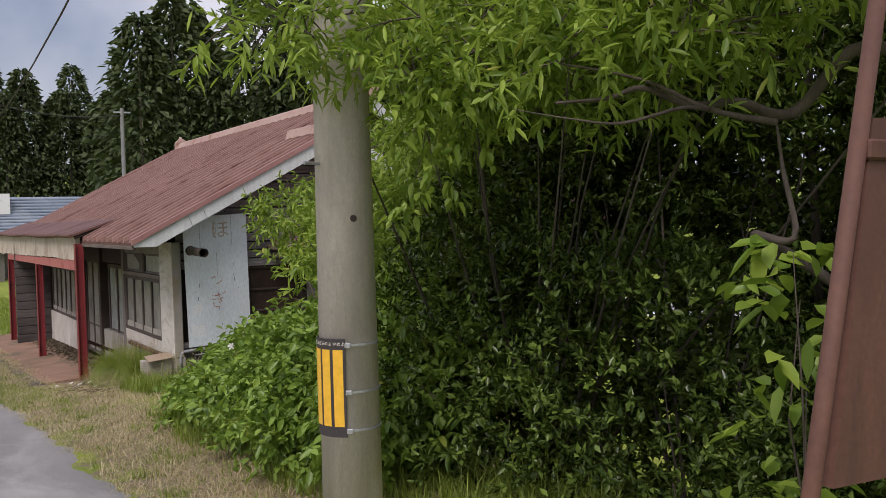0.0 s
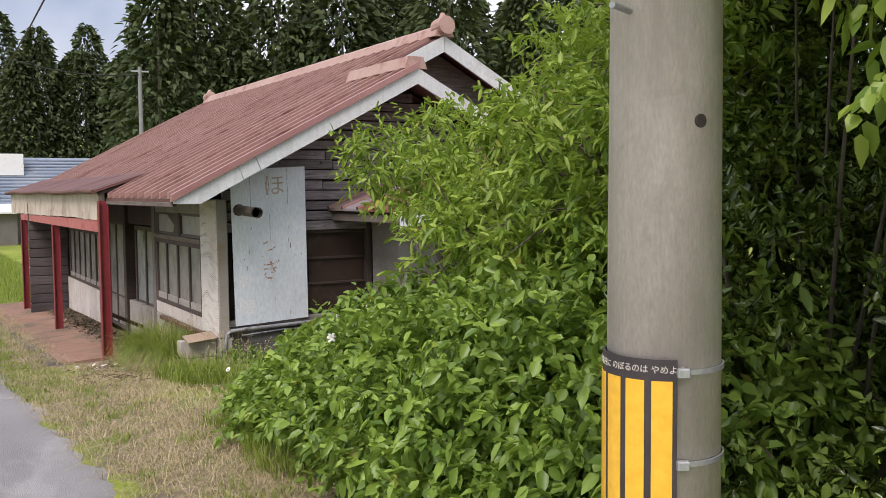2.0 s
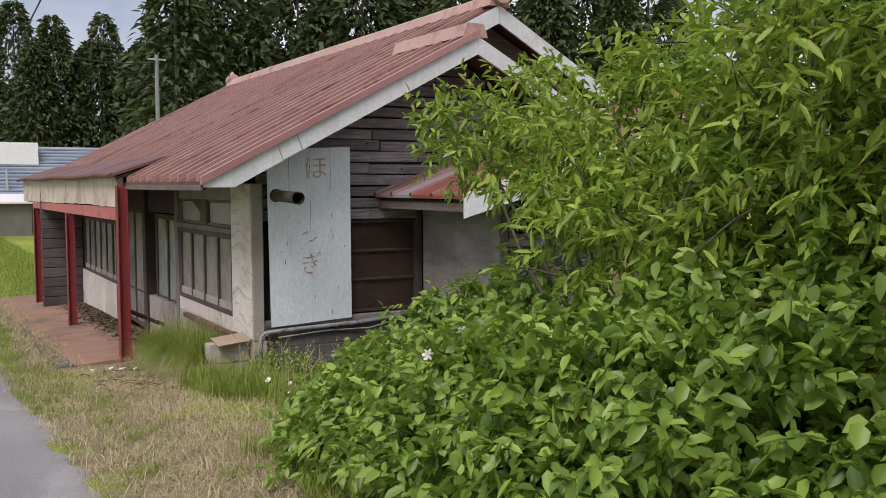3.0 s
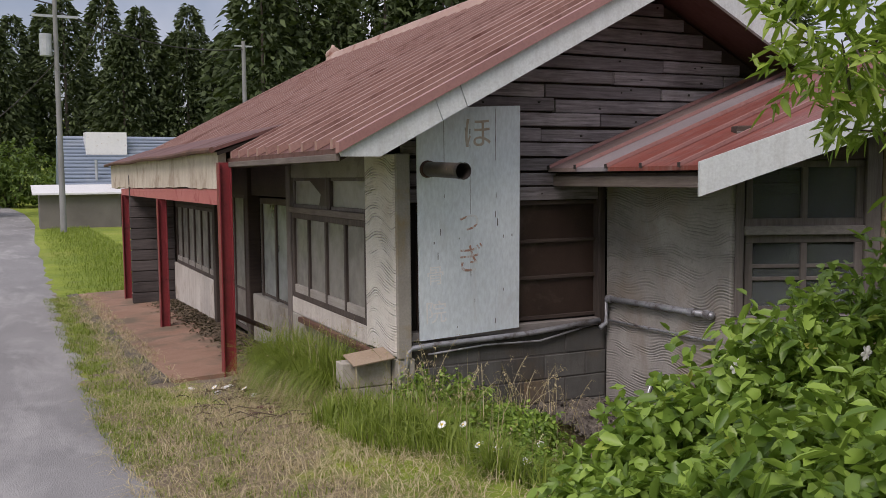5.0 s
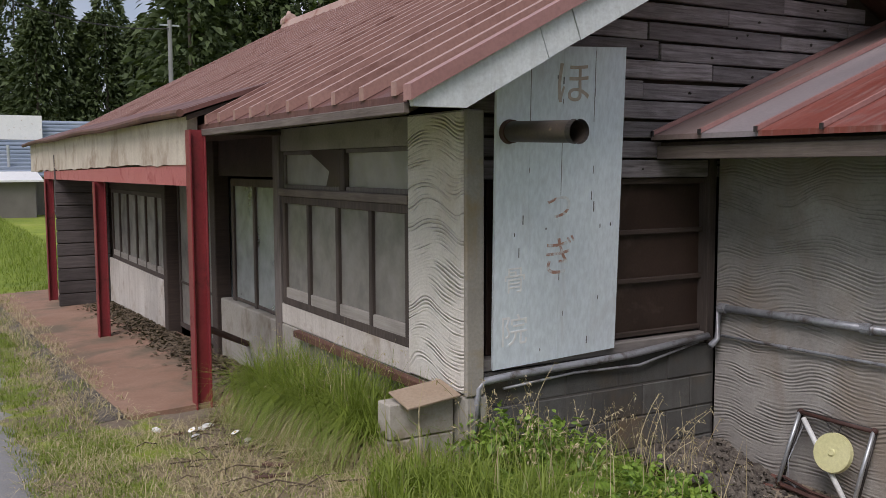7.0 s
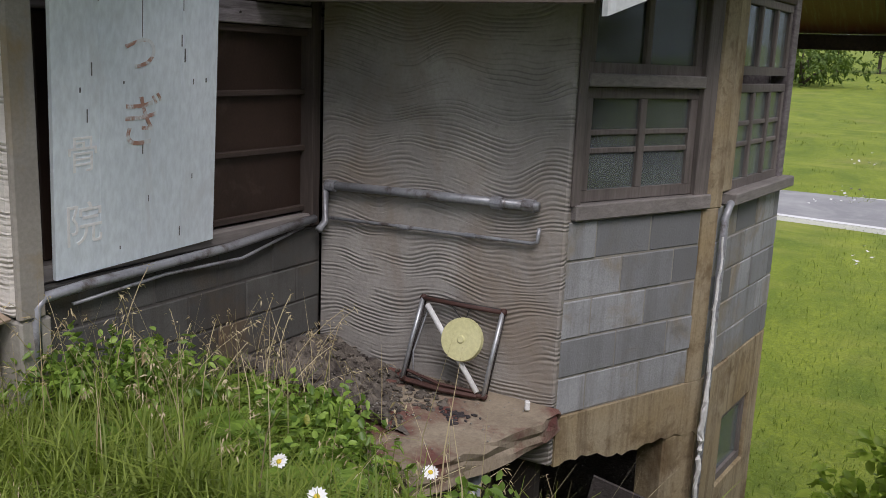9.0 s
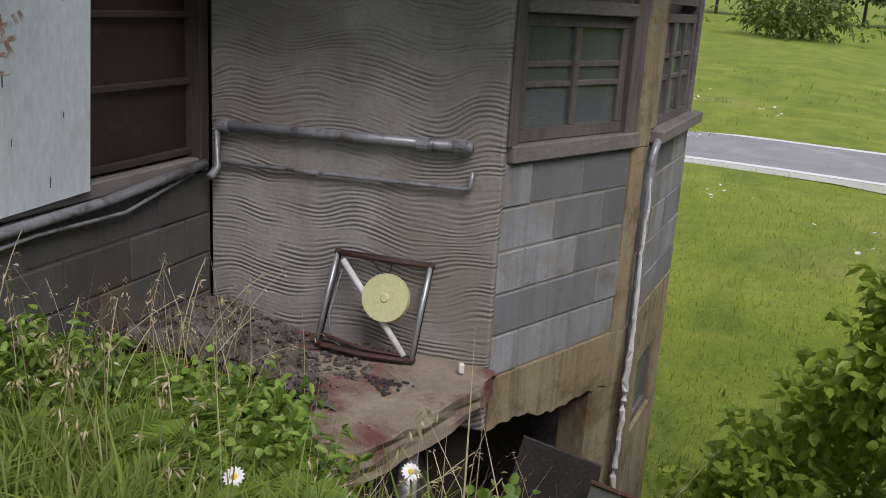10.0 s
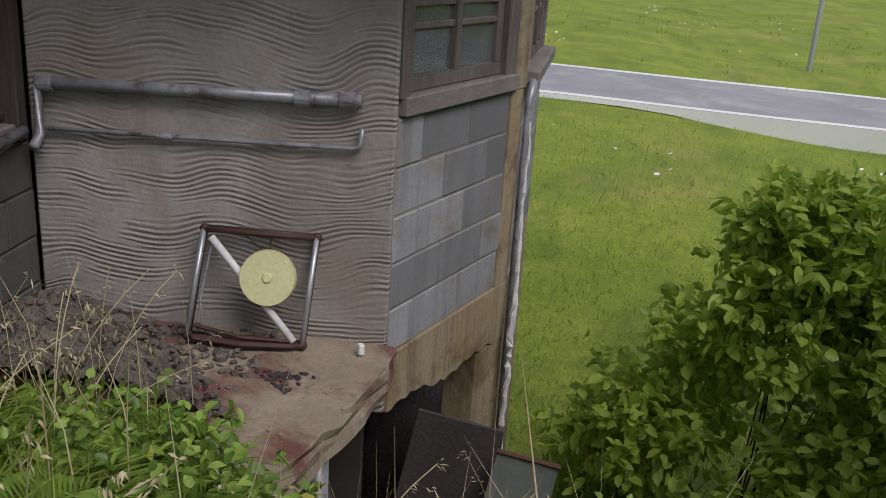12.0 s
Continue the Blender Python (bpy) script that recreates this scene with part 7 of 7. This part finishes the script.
def conifer(x, y, k, s):
    t_ = thing("conifer_tree", (x, y, gz(x, y) if y < 140 else 0), "tall dark green conifer at the wood's edge", "tree", "wood edge conifers")
    me, h = conifers[k % 5]
    M = Matrix.Translation(t_.location) @ Matrix.Rotation(fr.uniform(0, 6.28), 4, "Z") @ Matrix.Scale(s, 4)
    c = part("crown", me, M_CONIFER, t_)
    c.matrix_world = M
    c.matrix_parent_inverse, c.matrix_basis = Matrix.Translation(-t_.location), M
    part("trunk", rod((x, y, t_.location.z - 0.5), (x, y, t_.location.z + h * s * 0.95), 0.22, 0.03, 8), M_BARK, t_)


belt = [(a, 86, 0.92) for a in np.arange(-14, 16, 1.35)] + [(a, 96, 1.08) for a in np.arange(-15, 40, 2.5)] + [(a, 62, 1.05) for a in np.arange(14.4, 44, 2.2)] + [(a, 70, 1.2) for a in np.arange(15, 44, 2.6)] + [(a, 120, 0.95) for a in np.arange(64, 104, 1.5)]
for i, (ang, dist, s) in enumerate(belt):
    ang, dist = ang + fr.uniform(-0.5, 0.5), dist + fr.uniform(-3, 3)
    conifer(0.5 + dist * math.sin(radians(ang)), 4 + dist * math.cos(radians(ang)), i, s * fr.uniform(0.8, 1.12))

# broadleaf trees along the far road
for k, (x, y, h, w) in enumerate(((-2.6, 66, 8.5, 3.0), (-5.5, 60, 6, 2.6), (-2.0, 44, 2.3, 1.3), (7, 76, 4.6, 5), (-9, 75, 9, 4), (15, 80, 4, 5), (1.0, 80, 5, 3.5), (12, 74, 3, 4), (20, 70, 3.5, 4), (62, -18, 5, 5), (75, 10, 4, 6), (80, 22, 5, 6))):
    g0 = gz(x, y)
    bush("broadleaf_tree", "light green broadleaf tree beside the far road", "tree", (x, y, g0), [(x, y, g0 + h * 0.6), (x + w * 0.3, y, g0 + h * 0.4), (x - w * 0.4, y, g0 + h * 0.45), (x, y - w * 0.3, g0 + h * 0.3)],
         [(w * 0.7, w * 0.7, h * 0.4), (w * 0.6, w * 0.6, h * 0.3), (w * 0.6, w * 0.6, h * 0.35), (w * 0.7, w * 0.7, h * 0.3)], M_FAR_LEAF, (480, 7, 0.6, 0.4, 0.22, 0.3, 0.3, 0.2, 1.0), 0.15, 0, 80 + k)


# ---- far shed, poles ----
def far_shed(x, y):
    g0 = gz(x, y)
    s = thing("shed", (x, y, g0), "low shed with blue-grey ribbed roof by the road", "shed")
    part("front_wall", box(x, y, g0 - 0.3, x + 3.5, y + 2.2, g0 + 1.55), M_SHED_WALL, s, "grey boarded lean-to wall")
    part("wall", box(x + 1.2, y + 2.4, g0 - 0.3, x + 11, y + 8, g0 + 1.8), M_SHED_WALL, s)
    rf = part("roof", prism([(y + 2.0, g0 + 1.75), (y + 6.2, g0 + 4.5), (y + 8.5, g0 + 2.0)], x + 1.1, x + 11.5, "x"), M_BLUE_ROOF, s)
    for i in range(15):
        t_ = i / 15
        part("roof_course", box(x + 1.08, y + 2.0 + 4.2 * t_ - 0.05, g0 + 1.75 + 2.75 * t_, x + 11.52, y + 2.0 + 4.2 * t_ + 0.05, g0 + 1.75 + 2.75 * t_ + 0.075), M_BLUE_ROOF, rf)
    part("lean_to_roof", prism([(y - 0.3, g0 + 1.55), (y + 2.1, g0 + 1.95), (y + 2.1, g0 + 2.0), (y - 0.3, g0 + 1.63)], x - 0.3, x + 3.8, "x"), M_WHITE, s, "white sheet lean-to roof")
    part("flue", rod((x + 2.7, y + 2.6, g0 + 2.0), (x + 2.7, y + 2.6, g0 + 3.2), 0.07, 0.07, 10), M_GALV, s)
    part("skylight", box(x + 2.4, y + 4.6, g0 + 3.5, x + 4.4, y + 5.9, g0 + 4.65), M_WHITE, s, "pale ridge box")
    part("bench", box(x + 3.9, y - 0.6, g0 + 0.25, x + 5.1, y - 0.3, g0 + 0.33), M_WOOD_X, s)


far_shed(2.15, 52)


def utility(x, y, h, arms=True, r=0.16):
    g0 = gz(x, y)
    p_ = thing("utility_pole", (x, y, g0), "distant grey concrete utility pole", "utility pole")
    part("shaft", rod((x, y, g0 - 0.3), (x, y, g0 + h), r, r * 0.65, 14), M_POLE_FAR, p_)
    if arms:
        part("cross_arm", box(x - 0.9, y - 0.05, g0 + h - 1.0, x + 0.9, y + 0.05, g0 + h - 0.9), M_GALV, p_)
        part("transformer", rod((x - 0.4, y, g0 + h - 2.6), (x - 0.4, y, g0 + h - 1.7), 0.25, 0.25, 14), M_GALV, p_)
    else:
        part("cross_arm", box(x - 0.5, y - 0.04, g0 + h - 0.3, x + 0.5, y + 0.04, g0 + h - 0.22), M_GALV, p_)
    return p_


for k, (p0, p1, sag) in enumerate((((2.02, 4.6, 5.2), (2.85, 48.5, 6.0), 1.6), ((2.85, 48.5, 8.6), (-9, 12, 8.0), 1.0), ((2.85, 48.5, 8.4), (12.95, 57.4, 8.4), 0.6), ((2.85, 48.5, 6.2), (-1.6, 62, 3.4), 0.5))):
    cb_ = thing("overhead_cable", p0, "thin black overhead cable between utility poles", "cable", "overhead cables")
    a_, b_ = Vector(p0), Vector(p1)
    part("wire", tube([a_.lerp(b_, t / 16) - Vector((0, 0, sag * 4 * (t / 16) * (1 - t / 16))) for t in range(17)], 0.012 if k == 0 else 0.03, 5), M_BLACK, cb_)
utility(2.95, 48.5, 10.0, r=0.135)
utility(12.95, 57.4, 9.7, False)
utility(-1.6, 62, 4.6, False, 0.12)
